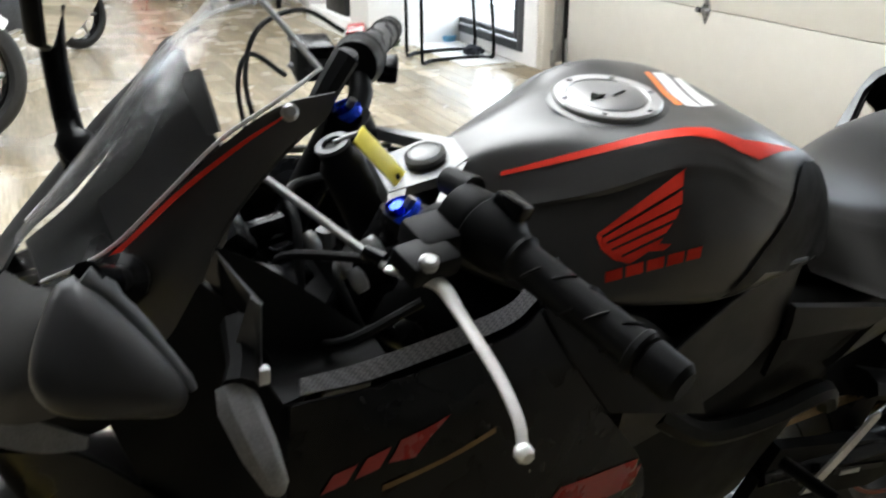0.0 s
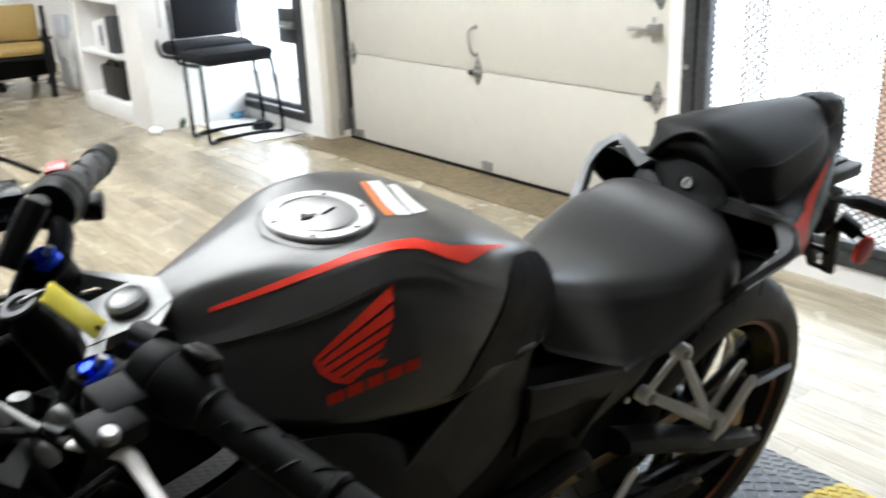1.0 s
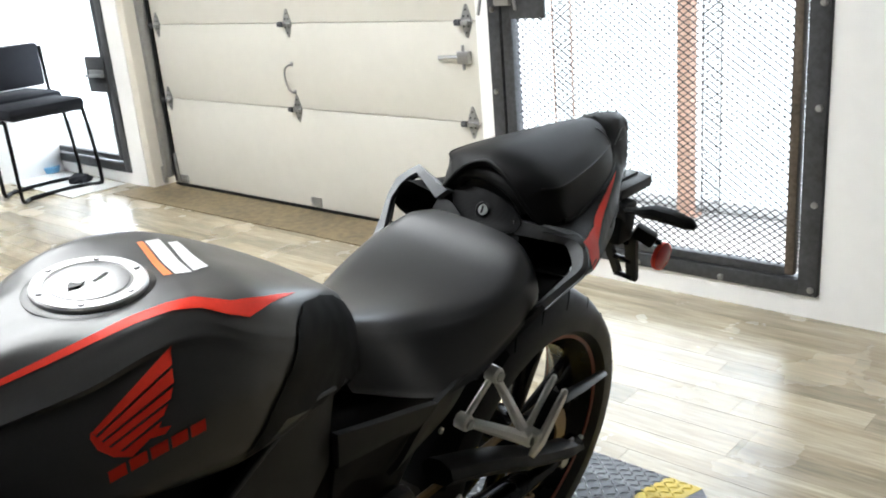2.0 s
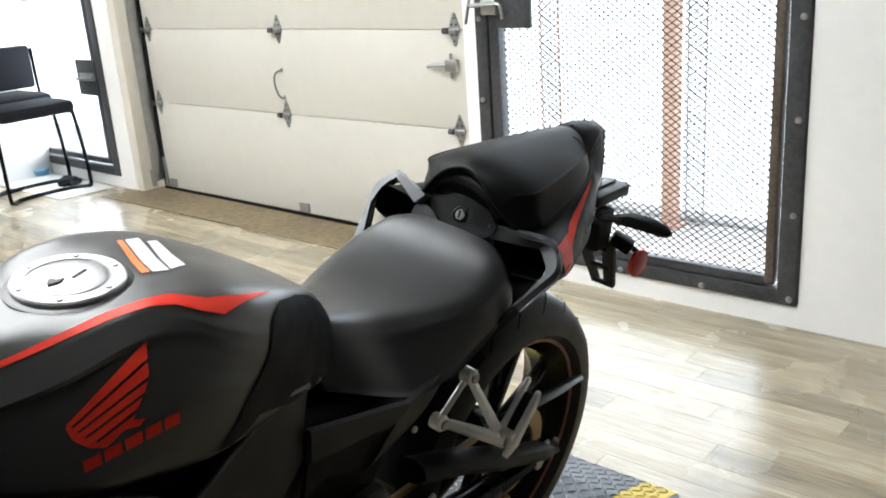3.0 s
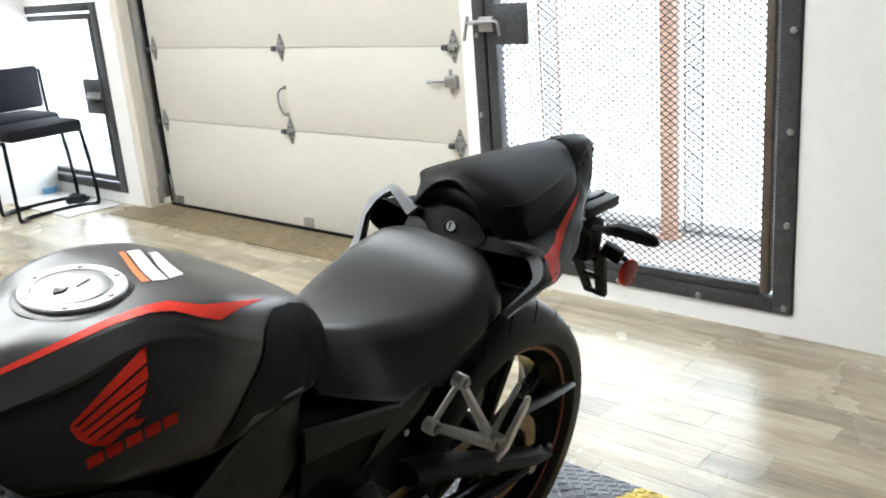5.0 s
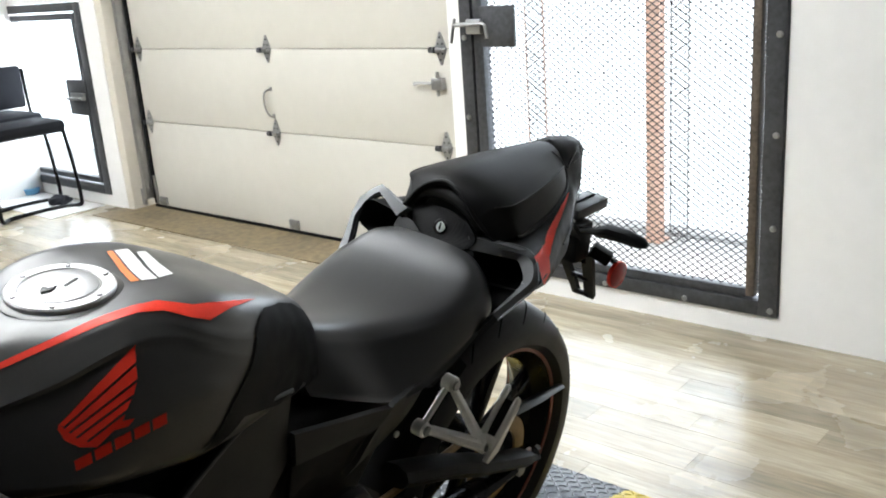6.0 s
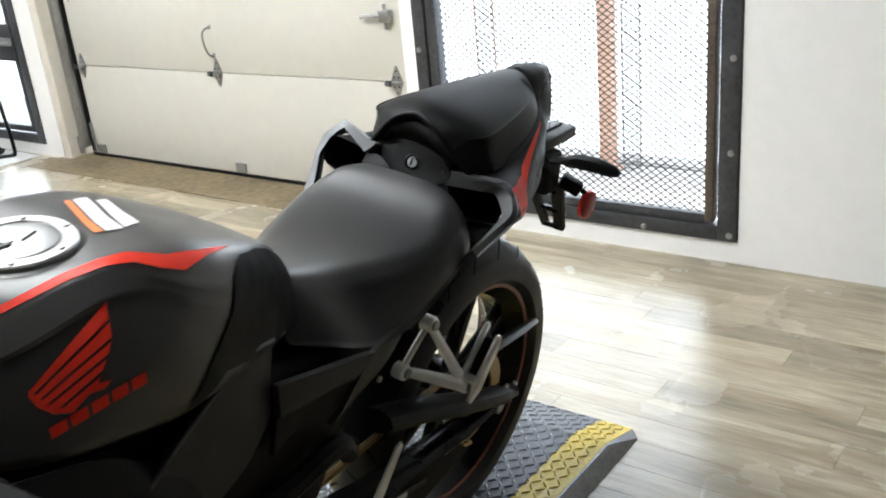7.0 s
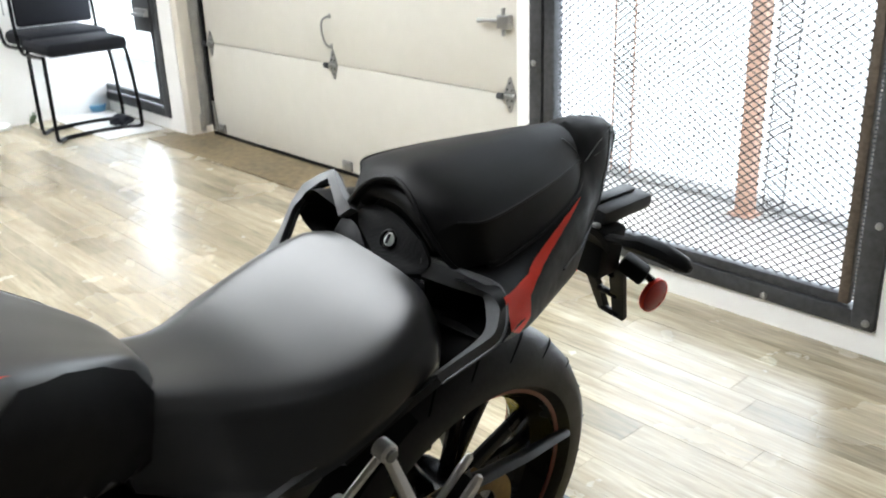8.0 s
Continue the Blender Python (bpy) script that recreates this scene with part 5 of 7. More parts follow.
# side covers and frame
both("side_cover", shell([[(.128, .199, .756), (.142, .149, .767), (.152, .089, .755), (.162, .017, .724), (.168, -.017, .707), (.172, -.06, .685)], [(.136, .185, .712), (.145, .145, .705), (.152, .09, .690), (.158, .03, .665), (.160, -.01, .65), (.162, -.05, .63)], [(.138, .182, .66), (.142, .14, .62), (.146, .09, .60), (.148, .04, .58), (.150, .0, .57), (.150, -.04, .56)]], .008), "grey_plastic", bike, "dark grey side cover under the tank")
# Pale tube puts the light caught by the cover's bevel into colour.
both("cover_edge_light", tube(bmesh.new(), smooth_path([(.131, .197, .757), (.144, .148, .768), (.154, .089, .756), (.164, .017, .725), (.170, -.017, .708), (.174, -.06, .686)], 5), .0028, 6), "cast_grey", bike, "pale tube standing for light on the side cover's edge")
both("seat_side_cover", shell([[(.138, .186, .705), (.142, .261, .689), (.142, .330, .672), (.142, .366, .662)], [(.140, .186, .680), (.142, .25, .668), (.142, .31, .656), (.142, .35, .650)], [(.139, .188, .660), (.140, .24, .655), (.140, .29, .650), (.140, .325, .640)]], .010), "grey_plastic", bike, "dark grey seat side cover")
both("lower_side_cover", shell([[(.138, .184, .659), (.139, .24, .654), (.139, .29, .649), (.139, .325, .639)], [(.132, .184, .60), (.132, .22, .615), (.132, .27, .598), (.132, .318, .622)]], .008), "plastic", bike, "black lower side cover")
both("subframe_cover", shell([[(.144, .320, .630), (.143, .362, .662), (.138, .43, .674), (.128, .512, .694)], [(.143, .298, .606), (.139, .36, .632), (.133, .42, .645), (.124, .495, .675)], [(.139, .282, .592), (.133, .36, .606), (.127, .42, .62), (.117, .478, .652)]], .008), "grey_plastic", bike, "dark grey subframe cover")
both("cover_bolt", disc([(.0001, 0), (.005, 0), (.005, .003), (.0001, .004)], pose(.142, .388, .603, 0, 90, 0), 10), "zinc", bike, "small bolt")
part("frame_core", loft([
    (-0.30, [(0, .78), (.05, .78), (.08, .74), (.09, .60), (.09, .48), (0, .45)]),
    (-0.10, [(0, .76), (.08, .76), (.12, .72), (.135, .58), (.13, .40), (0, .30)]),
    (0.10, [(0, .72), (.08, .72), (.125, .70), (.135, .56), (.13, .36), (0, .24)]),
    (0.25, [(0, .69), (.08, .69), (.115, .66), (.12, .52), (.11, .36), (0, .26)]),
    (0.42, [(0, .68), (.07, .68), (.10, .66), (.10, .60), (.08, .55), (0, .54)]),
    (0.62, [(0, .72), (.07, .72), (.10, .71), (.11, .69), (.09, .67), (0, .66)]),
], 3, 3), "plastic", bike, "black engine and frame")
b = bmesh.new(); tube(b, smooth_path([(.140, .02, .60), (.145, .10, .545), (.145, .20, .535), (.14, .30, .54), (.13, .34, .50)], 4), .016, 8); part("hose", b, "rubber", bike, "black rubber hose")
b = bmesh.new(); tube(b, [(-.13, .10, .26), (-.15, .40, .27), (-.165, .52, .30), (-.19, .62, .335), (-.20, .80, .38), (-.205, 1.02, .45), (-.205, 1.03, .453)], [.028, .032, .055, .074, .078, .066, .045], 18, True, 1.15); part("exhaust", b, "gloss", bike, "black exhaust")
b = bmesh.new(); tube(b, [(.12, .10, .27), (.20, .16, .10), (.235, .19, .022)], [.014, .012, .011], 8); box(b, (.215, .165, -.035), (.262, .225, -.022), .003); part("side_stand", b, "steel_dark", bike, "black side stand, folded out")

# lower fairing
def fairing_side(sgn):
    k = lambda *p: [(sgn * x, y, z) for x, y, z in p]
    rows = [k((.217, -.425, .825), (.200, -.34, .806), (.178, -.22, .800), (.160, -.175, .806)),
            k((.226, -.43, .775), (.222, -.33, .755), (.206, -.235, .742), (.182, -.15, .755)),
            k((.236, -.43, .70), (.226, -.33, .69), (.214, -.20, .665), (.190, -.10, .68)),
            k((.236, -.41, .56), (.228, -.30, .55), (.212, -.15, .55), (.185, -.03, .58)),
            k((.20, -.36, .38), (.20, -.28, .37), (.19, -.12, .38), (.165, .02, .42))]
    p = part("side_fairing", shell(rows, .004), "gloss", bike, "glossy dark lower fairing")
    return p


fl, fr = fairing_side(1), fairing_side(-1)
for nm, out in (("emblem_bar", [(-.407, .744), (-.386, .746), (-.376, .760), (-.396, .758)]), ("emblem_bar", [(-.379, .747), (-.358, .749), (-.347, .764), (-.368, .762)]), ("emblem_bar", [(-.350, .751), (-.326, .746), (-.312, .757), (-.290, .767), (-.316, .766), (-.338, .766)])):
    part(nm, draped(out, fl, "left"), "shaded_red", fl, "red bar of the fairing emblem")
part("pinstripe", draped([(-.355, .731), (-.30, .733), (-.244, .737), (-.244, .732), (-.30, .728), (-.355, .725)], fl, "left"), "copper", fl, "thin bronze stripe")
part("stripe", draped([(-.20, .60), (-.16, .632), (-.03, .60), (-.045, .565)], fl, "left"), "shaded_red", fl, "red side stripe")
both("fairing_panel", shell([[(.164, -.178, .808), (.162, -.12, .79), (.158, -.06, .765), (.150, 0, .715)], [(.184, -.152, .758), (.180, -.09, .735), (.170, -.02, .705), (.158, .04, .665)], [(.190, -.10, .685), (.185, -.04, .66), (.175, .02, .63), (.16, .07, .60)]], .004), "plastic", bike, "black inner fairing panel")
for sgn in (1, -1):
    b = shell([[(sgn * x, y, z) for x, y, z in p] for p in ([(.215, -.415, .829), (.198, -.342, .811), (.172, -.22, .805), (.156, -.178, .812)], [(.206, -.412, .836), (.188, -.340, .822), (.161, -.219, .816), (.145, -.181, .823)])], .003)
    part("lit_carbon_trim", b, "lit_carbon_trim", bike, "carbon-look trim strip")
b = bmesh.new(); plate(b, [(.1235, .455, .322), (.1235, .500, .312), (.1235, .500, .303), (.1235, .455, .313)], .0015, (1, 0, 0)); part("caution_label", b, "white_decal", bike, "small white caution label")
for i in range(5):
    b = bmesh.new(); plate(b, [(.1215, .30 + .016 * i, .366 - .004 * i), (.1215, .311 + .016 * i, .363 - .004 * i), (.1215, .311 + .016 * i, .351 - .004 * i), (.1215, .30 + .016 * i, .354 - .004 * i)], .0015, (1, 0, 0)); part("guard_bar", b, "cast_grey", bike, "grey bar of illegible lettering")

# ---- front of the motorcycle ----
UL = [  # rows from the screen's edge outward and down
    [(.094, -.345, 1.000), (.096, -.389, .995), (.091, -.43, .968), (.083, -.47, .926), (.073, -.515, .880), (.05, -.56, .848), (.0, -.585, .838)],
    [(.099, -.354, .983), (.103, -.392, .972), (.101, -.433, .945), (.099, -.474, .905), (.095, -.52, .865), (.07, -.58, .828), (.0, -.62, .808)],
    [(.103, -.381, .966), (.109, -.414, .937), (.112, -.444, .905), (.112, -.486, .861), (.109, -.533, .823), (.095, -.60, .800), (0, -.645, .778)],
    [(.108, -.413, .940), (.114, -.444, .901), (.119, -.456, .875), (.121, -.489, .827), (.117, -.538, .786), (.101, -.605, .768), (0, -.655, .750)],
]
UR = [
    [(-.092, -.398, .988), (-.095, -.424, .974), (-.095, -.455, .928), (-.095, -.485, .884), (-.088, -.519, .850), (-.07, -.56, .828), (0, -.585, .836)],
    [(-.150, -.410, .957), (-.151, -.418, .954), (-.150, -.441, .928), (-.150, -.474, .898), (-.148, -.512, .859), (-.12, -.568, .810), (0, -.645, .778)],
    [(-.158, -.415, .930), (-.158, -.428, .915), (-.156, -.455, .880), (-.152, -.489, .840), (-.148, -.538, .800), (-.11, -.605, .775), (0, -.655, .750)],
]
for sgn in (1, -1):
    k = lambda *p: [(sgn * x, y, z) for x, y, z in p]
    if sgn < 0:
        p = part("upper_fairing", shell(UR, .003), "plastic", bike, "black inner flank of the upper fairing")
        b = bmesh.new(); lathe(b, [(.0001, 0), (.005, 0), (.005, .003), (.003, .005), (.0001, .005)], 12, pose(-.126, -.452, .9285, 0, -10, 0)); part("fairing_bolt", b, "steel_dark", p)
        continue
    p = part("upper_fairing", shell([k(*r) for r in UL], .003), "paint", bike, "matte dark grey upper fairing")
    b = shell([k((.064, -.5554, .850), (.074, -.530, .871), (.0805, -.5045, .893), (.0885, -.4653, .933), (.0977, -.4233, .969), (.1002, -.3875, .9895)), k((.069, -.554, .8475), (.078, -.528, .8695), (.0835, -.5035, .891), (.0915, -.4637, .931), (.0993, -.4217, .9665), (.1004, -.3865, .9885))], .001)
    part("stripe", b, "red", p, "red pinstripe")
    b = bmesh.new(); lathe(b, [(.0001, 0), (.0065, 0), (.0065, .004), (.004, .006), (.0001, .006)], 14, pose(.099, -.383, .990, 0, -40, 0)); part("screen_bolt", b, "zinc", p, "steel screen bolt")
for sgn in (1, -1):
    k = lambda *p: [(sgn * x, y, z) for x, y, z in p]
    part("fairing_edge", shell([k((.119, -.456, .877), (.127, -.443, .856), (.132, -.428, .841)), k((.123, -.447, .900), (.134, -.433, .877), (.144, -.420, .859))], .003), "paint", bike)
    part("side_vent", shell([k((.119, -.459, .873), (.121, -.491, .824), (.118, -.540, .782)), k((.147, -.434, .853), (.150, -.467, .803), (.144, -.527, .743)), k((.161, -.416, .806), (.165, -.448, .753), (.158, -.504, .683)), k((.222, -.425, .790), (.232, -.430, .735), (.235, -.425, .640))], .003), "plastic", bike, "black vent panel")
    part("inner_panel", shell([k((.121, -.446, .903), (.137, -.445, .863), (.156, -.428, .815), (.205, -.425, .815)), k((.126, -.405, .876), (.140, -.398, .834), (.154, -.385, .801), (.190, -.38, .812)), k((.137, -.332, .808), (.141, -.331, .808), (.145, -.326, .803), (.178, -.33, .808))], .003), "plastic", bike, "black cockpit side panel")
    part("headlight_surround", shell([k((.118, -.489, .834), (.116, -.538, .792), (.099, -.605, .774), (0, -.654, .756)), k((.129, -.495, .795), (.122, -.546, .757), (.103, -.576, .764), (0, -.658, .756))], .003), "plastic", bike, "black surround over the headlight")
    part("headlight", shell([k((.0, -.662, .758), (.04, -.64, .764), (.080, -.608, .768), (.105, -.578, .766), (.122, -.550, .756)), k((.0, -.672, .735), (.045, -.648, .738), (.086, -.616, .742), (.112, -.585, .744), (.126, -.552, .748))], .006), "frosted", bike, "clear slim headlight")
    part("nose_lower", shell([k((.0, -.66, .735), (.085, -.62, .738), (.125, -.56, .745), (.16, -.50, .70)), k((.0, -.60, .60), (.08, -.58, .60), (.15, -.53, .62), (.20, -.45, .64))], .004), "gloss", bike, "glossy black lower nose")
    b = bmesh.new(); tube(b, k((.165, -.445, .865), (.200, -.452, .856), (.215, -.458, .850)), [.012, .011, .013], 8); sg_ = part("front_signal", b, "plastic", bike, "black front turn signal")
    b = bmesh.new(); tube(b, k((.212, -.464, .852), (.224, -.462, .842), (.246, -.455, .818), (.262, -.448, .796), (.265, -.446, .792)), [.011, .0155, .0140, .009, .003], 6, True, .55); part("lens", b, "frosted", sg_, "clear lens")
    b = bmesh.new(); plate(b, k((.189, -.442, .903), (.196, -.437, .900), (.203, -.440, .852), (.192, -.461, .846)), .003); part("signal_bracket", b, "cast_grey", sg_, "satin grey bracket")
    b = bmesh.new(); box(b, (sgn * .203 - .004, -.443, .838), (sgn * .203 + .004, -.434, .852), .002); part("signal_connector", b, "white_plastic", sg_)
part("front_mount", tube(bmesh.new(), [(-.08, -.50, .80), (0, -.52, .82), (.08, -.50, .80)], .012, 8), "plastic", bike)

# clear screen
SC = [((.048, -.562, .850), (-.575, .855)), ((.072, -.516, .882), (-.530, .905)), ((.082, -.471, .928), (-.489, .950)), ((.090, -.431, .970), (-.455, .990)), ((.095, -.390, .997), (-.425, 1.018)), ((.080, -.352, 1.012), (-.392, 1.066))]
rows = []
for (ex, ey, ez), (cy, cz) in SC:
    mid = [(f * ex, cy + (ey - cy) * f ** 2.0, cz + (ez - cz) * f ** 2.0) for f in (0.5, 0.8)]
    rows.append([(-ex, ey, ez), (-mid[1][0], *mid[1][1:]), (-mid[0][0], *mid[0][1:]), (0, cy, cz), mid[0], mid[1], (ex, ey, ez)])
screen = part("windscreen", shell(rows, .003), "screen", bike, "clear plastic windscreen")
screen.visible_shadow = False
# White tubes give the clear screen's edge its bright glint by colour.
b = bmesh.new(); tube(b, smooth_path(rows[-1], 6), .0022, 6); part("screen_edge_glint", b, "white_plastic", screen, "white tube standing for the lit screen edge")
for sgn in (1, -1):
    b = bmesh.new(); tube(b, [(sgn * x, y, z + .002) for x, y, z in smooth_path([r[-1] for r in rows], 4)], .0016, 6); part("screen_edge_glint", b, "white_plastic", screen, "white tube standing for the lit screen edge")
# dash behind the screen
dash = part("dash_cover", shell([[(-.105, -.412, .945), (-.099, -.438, .905), (-.094, -.462, .868), (-.090, -.500, .838)], [(-.080, -.408, .925), (-.074, -.436, .884), (-.068, -.466, .852), (-.062, -.497, .826)], [(-.055, -.401, .907), (-.048, -.430, .866), (-.040, -.468, .838), (-.030, -.495, .815)], [(.0, -.388, .872), (.008, -.425, .838), (.016, -.468, .812), (.026, -.50, .795)]], .004), "grey_plastic", bike, "dark grey dash cowl")
part("cockpit_tray", shell([[(-.096, -.412, .968), (-.098, -.424, .966), (-.098, -.455, .920), (-.098, -.485, .876), (-.09, -.519, .842), (-.06, -.565, .826)], [(-.099, -.400, .925), (-.097, -.416, .915), (-.096, -.440, .880), (-.092, -.464, .850), (-.085, -.50, .822), (-.03, -.56, .805)], [(-.06, -.385, .86), (-.055, -.41, .845), (-.04, -.45, .82), (-.02, -.49, .80), (0, -.53, .79), (.02, -.56, .785)]], .003), "plastic", bike, "black tray under the screen")
part("cowl_rim", shell([[(-.107, -.416, .943), (-.082, -.412, .923), (-.057, -.405, .904)], [(-.081, -.404, .957), (-.062, -.401, .936), (-.044, -.398, .913)]], .003), "mirror_shell", dash, "lighter grey rim of the cowl")
b = bmesh.new(); box(b, (-.035, -.030, -.02), (.040, .02, .015), .010, pose(.01, -.415, .845, 40, 0, 0)); part("instrument_panel", b, "gloss", bike, "black instrument panel")
b = bmesh.new(); box(b, (-.085, -.52, .66), (.085, -.38, .79), .03); part("fairing_stay", b, "plastic", bike, "black fairing stay and wiring")


# mirrors
def mirror_head(st, head, out, mat):
    b = bmesh.new()
    ring = smooth_path(out + [out[0]], 4)[:-1]
    levels = [(.98, 0), (1.0, .006), (.97, .014), (.85, .021), (.5, .026)]
    rr_ = [[b.verts.new(head @ V((x * f, y * f, z))) for x, y in ring] for f, z in levels]
    for a, c in zip(rr_, rr_[1:]):
        for q in range(len(a)):
            b.faces.new((a[q], a[(q + 1) % len(a)], c[(q + 1) % len(a)], c[q]))
    b.faces.new(rr_[-1]); b.faces.new(rr_[0][::-1])
    part("housing", b, mat, st, "black mirror housing")
    b = bmesh.new(); plate(b, [head @ V((x * .93, y * .93, -.001)) for x, y in ring], .002, head.to_3x3() @ Vector((0, 0, -1))); part("mirror_glass", b, "mirror", st, "mirror glass")


def head_at(c, xdir, out):
    z = V(out).normalized(); x = (V(xdir) - z * V(xdir).dot(z)).normalized(); y = z.cross(x)
    return Matrix(((x.x, y.x, z.x, c[0]), (x.y, y.y, z.y, c[1]), (x.z, y.z, z.z, c[2]), (0, 0, 0, 1)))


b = bmesh.new(); tube(b, smooth_path([(.105, -.510, .878), (.125, -.518, .893), (.150, -.539, .915)], 4), [.020] * 3 + [.011] * 4 + [.013, .012], 12); fold = part("mirror", b, "gloss", bike, "folded black mirror on its stalk")
b = bmesh.new(); tube(b, smooth_path([(.150, -.541, .917), (.160, -.523, .900), (.182, -.502, .872), (.204, -.486, .847)], 4), [.011] * 4 + [.0075] * 4 + [.006] * 4 + [.003], 10, True, .8); part("arm", b, "cast_grey", fold, "satin grey mirror arm")
mirror_head(fold, head_at((.184, -.544, .868), (.10, .35, -.30), (.75, .0, .66)), [(-.041, .046), (-.047, .031), (-.039, -.008), (-.026, -.029), (-.003, -.035), (.031, -.021), (.059, -.005), (.058, .013), (.028, .028), (-.013, .041)], "mirror_shell")
b = bmesh.new(); tube(b, smooth_path([(-.105, -.505, .868), (-.13, -.510, .888), (-.160, -.511, .922), (-.172, -.511, .955), (-.18, -.508, .99)], 4), [.018] * 4 + [.012] * 12 + [.014], 12); std = part("mirror", b, "gloss", bike, "black mirror standing on its stalk")
mirror_head(std, head_at((-.205, -.480, 1.005), (-.86, .5, .1), (-.5, -.85, .12)), [(-.078, .035), (-.05, .050), (.02, .050), (.060, .030), (.058, -.02), (.035, -.036), (-.03, -.040), (-.078, -.03)], "plastic")

# forks, clamps and bars; the steering is turned a little to the right
STEER = pose(0, -.235, 0, 0, 0, -8.5)
ST = lambda x, y, z: STEER @ V((x, y, z))
fork_dir = STEER.to_3x3() @ Vector((0, -math.sin(radians(25.5)), -math.cos(radians(25.5))))
for sgn in (1, -1):
    top = ST(sgn * .1013, -.035, .883)
    b = bmesh.new(); tube(b, [top, top + fork_dir * .62], .0205, 14); tube(b, [top + fork_dir * .36, top + fork_dir * .64], .027, 14); part("fork_leg", b, "gloss", bike, "black fork leg")
    b = bmesh.new(); lathe(b, [(.0001, 0), (.019, 0), (.019, .006), (.015, .010), (.014, .006), (.006, .006), (.006, .013), (.0001, .013)], 6 * 3, Matrix.Translation(top) @ pose(0, 0, 0, 25.5, 0, -8.5) @ pose(0, 0, 0, 0, -90, 0)); cap_ = part("fork_cap", b, "blue", bike, "blue anodised fork cap")
    b = bmesh.new(); tube(b, [top - fork_dir * .010, top - fork_dir * .019], .0045, 8); part("adjuster", b, "zinc", cap_)
lie = lambda x, y: ST(x, y, .854 + (y + .035) * .30)
b = bmesh.new(); plate(b, [lie(x, y) for x, y in ((-.032, -.030), (-.036, .020), (-.022, .048), (.022, .048), (.036, .020), (.032, -.030))], .012, (0, .34, .94))
clamp = part("top_clamp", b, "cast_alu", bike, "bare aluminium top fork clamp")
for sgn in (1, -1):
    for nm, q in (("fork_boss", ((.128, -.042), (.118, -.012), (.090, -.008), (.078, -.030), (.10, -.062))), ("clamp_arm", ((.098, -.010), (.084, -.006), (.020, .034), (.026, .046))), ("clamp_arm", ((.090, -.050), (.082, -.034), (.020, -.008), (.020, -.026)))):
        b = bmesh.new(); plate(b, [lie(sgn * x, y) for x, y in q], .011, (0, .34, .94)); part(nm, b, "cast_alu", clamp)
b = bmesh.new(); lathe(b, [(.0001, 0), (.020, 0), (.020, .005), (.016, .008), (.013, .006), (.0001, .006)], 20, Matrix.Translation(ST(0, .018, .882)) @ pose(0, 0, 0, 17, 0, -8.5) @ pose(0, 0, 0, 0, -90, 0)); part("stem_nut", b, "cast_alu", clamp, "cast stem nut")
IGN = pose(-.010, -.305, .902, 24, 0, -8.5) @ pose(0, 0, 0, 0, -90, 0)
b = bmesh.new(); lathe(b, [(.0001, -.10), (.021, -.10), (.021, -.02), (.016, -.012), (.0155, 0), (.0001, 0)], 20, IGN); ign = part("ignition_switch", b, "plastic", bike, "black ignition switch")
b = bmesh.new(); lathe(b, [(.010, -.001), (.0165, -.001), (.0165, .003), (.010, .003)], 20, IGN, True); part("switch_ring", b, "cast_grey", ign, "grey steel ring")
tag_y = (Vector((.017, -.243, .864)) - Vector((0, -.283, .912))).normalized()
tag_z = Vector((.55, .25, .8)); tag_z = (tag_z - tag_y * tag_z.dot(tag_y)).normalized(); tag_x = tag_y.cross(tag_z)
TAG = Matrix(((tag_x.x, tag_y.x, tag_z.x, 0), (tag_x.y, tag_y.y, tag_z.y, -.283), (tag_x.z, tag_y.z, tag_z.z, .912), (0, 0, 0, 1)))
b = bmesh.new(); box(b, (-.0115, -.004, -.0012), (.0115, .072, .0012), .0008, TAG); tag = tagged(mesh_ob("key_tag", b, "yellow_tag"), "yellow plastic key tag hanging from the ignition", "key tag")
tag.matrix_world = BIKE
b = bmesh.new(); lathe(b, [(.0008, 0), (.0028, 0), (.0028, .0005), (.0008, .0005)], 10, TAG @ pose(.001, .052, .0013, 0, -90, 0)); hole = part("tag_hole", b, "gloss", tag)
b = bmesh.new(); tube(b, [TAG @ V((0, -.004, 0)), (-.004, -.292, .912), (-.010, -.304, .905)], .0022, 6); part("key_blade", b, "zinc", tag)
b = bmesh.new(); box(b, (-.09, -.30, .70), (.09, -.23, .74), .01, pose(0, -.06, 0)); part("lower_clamp", b, "plastic", bike)


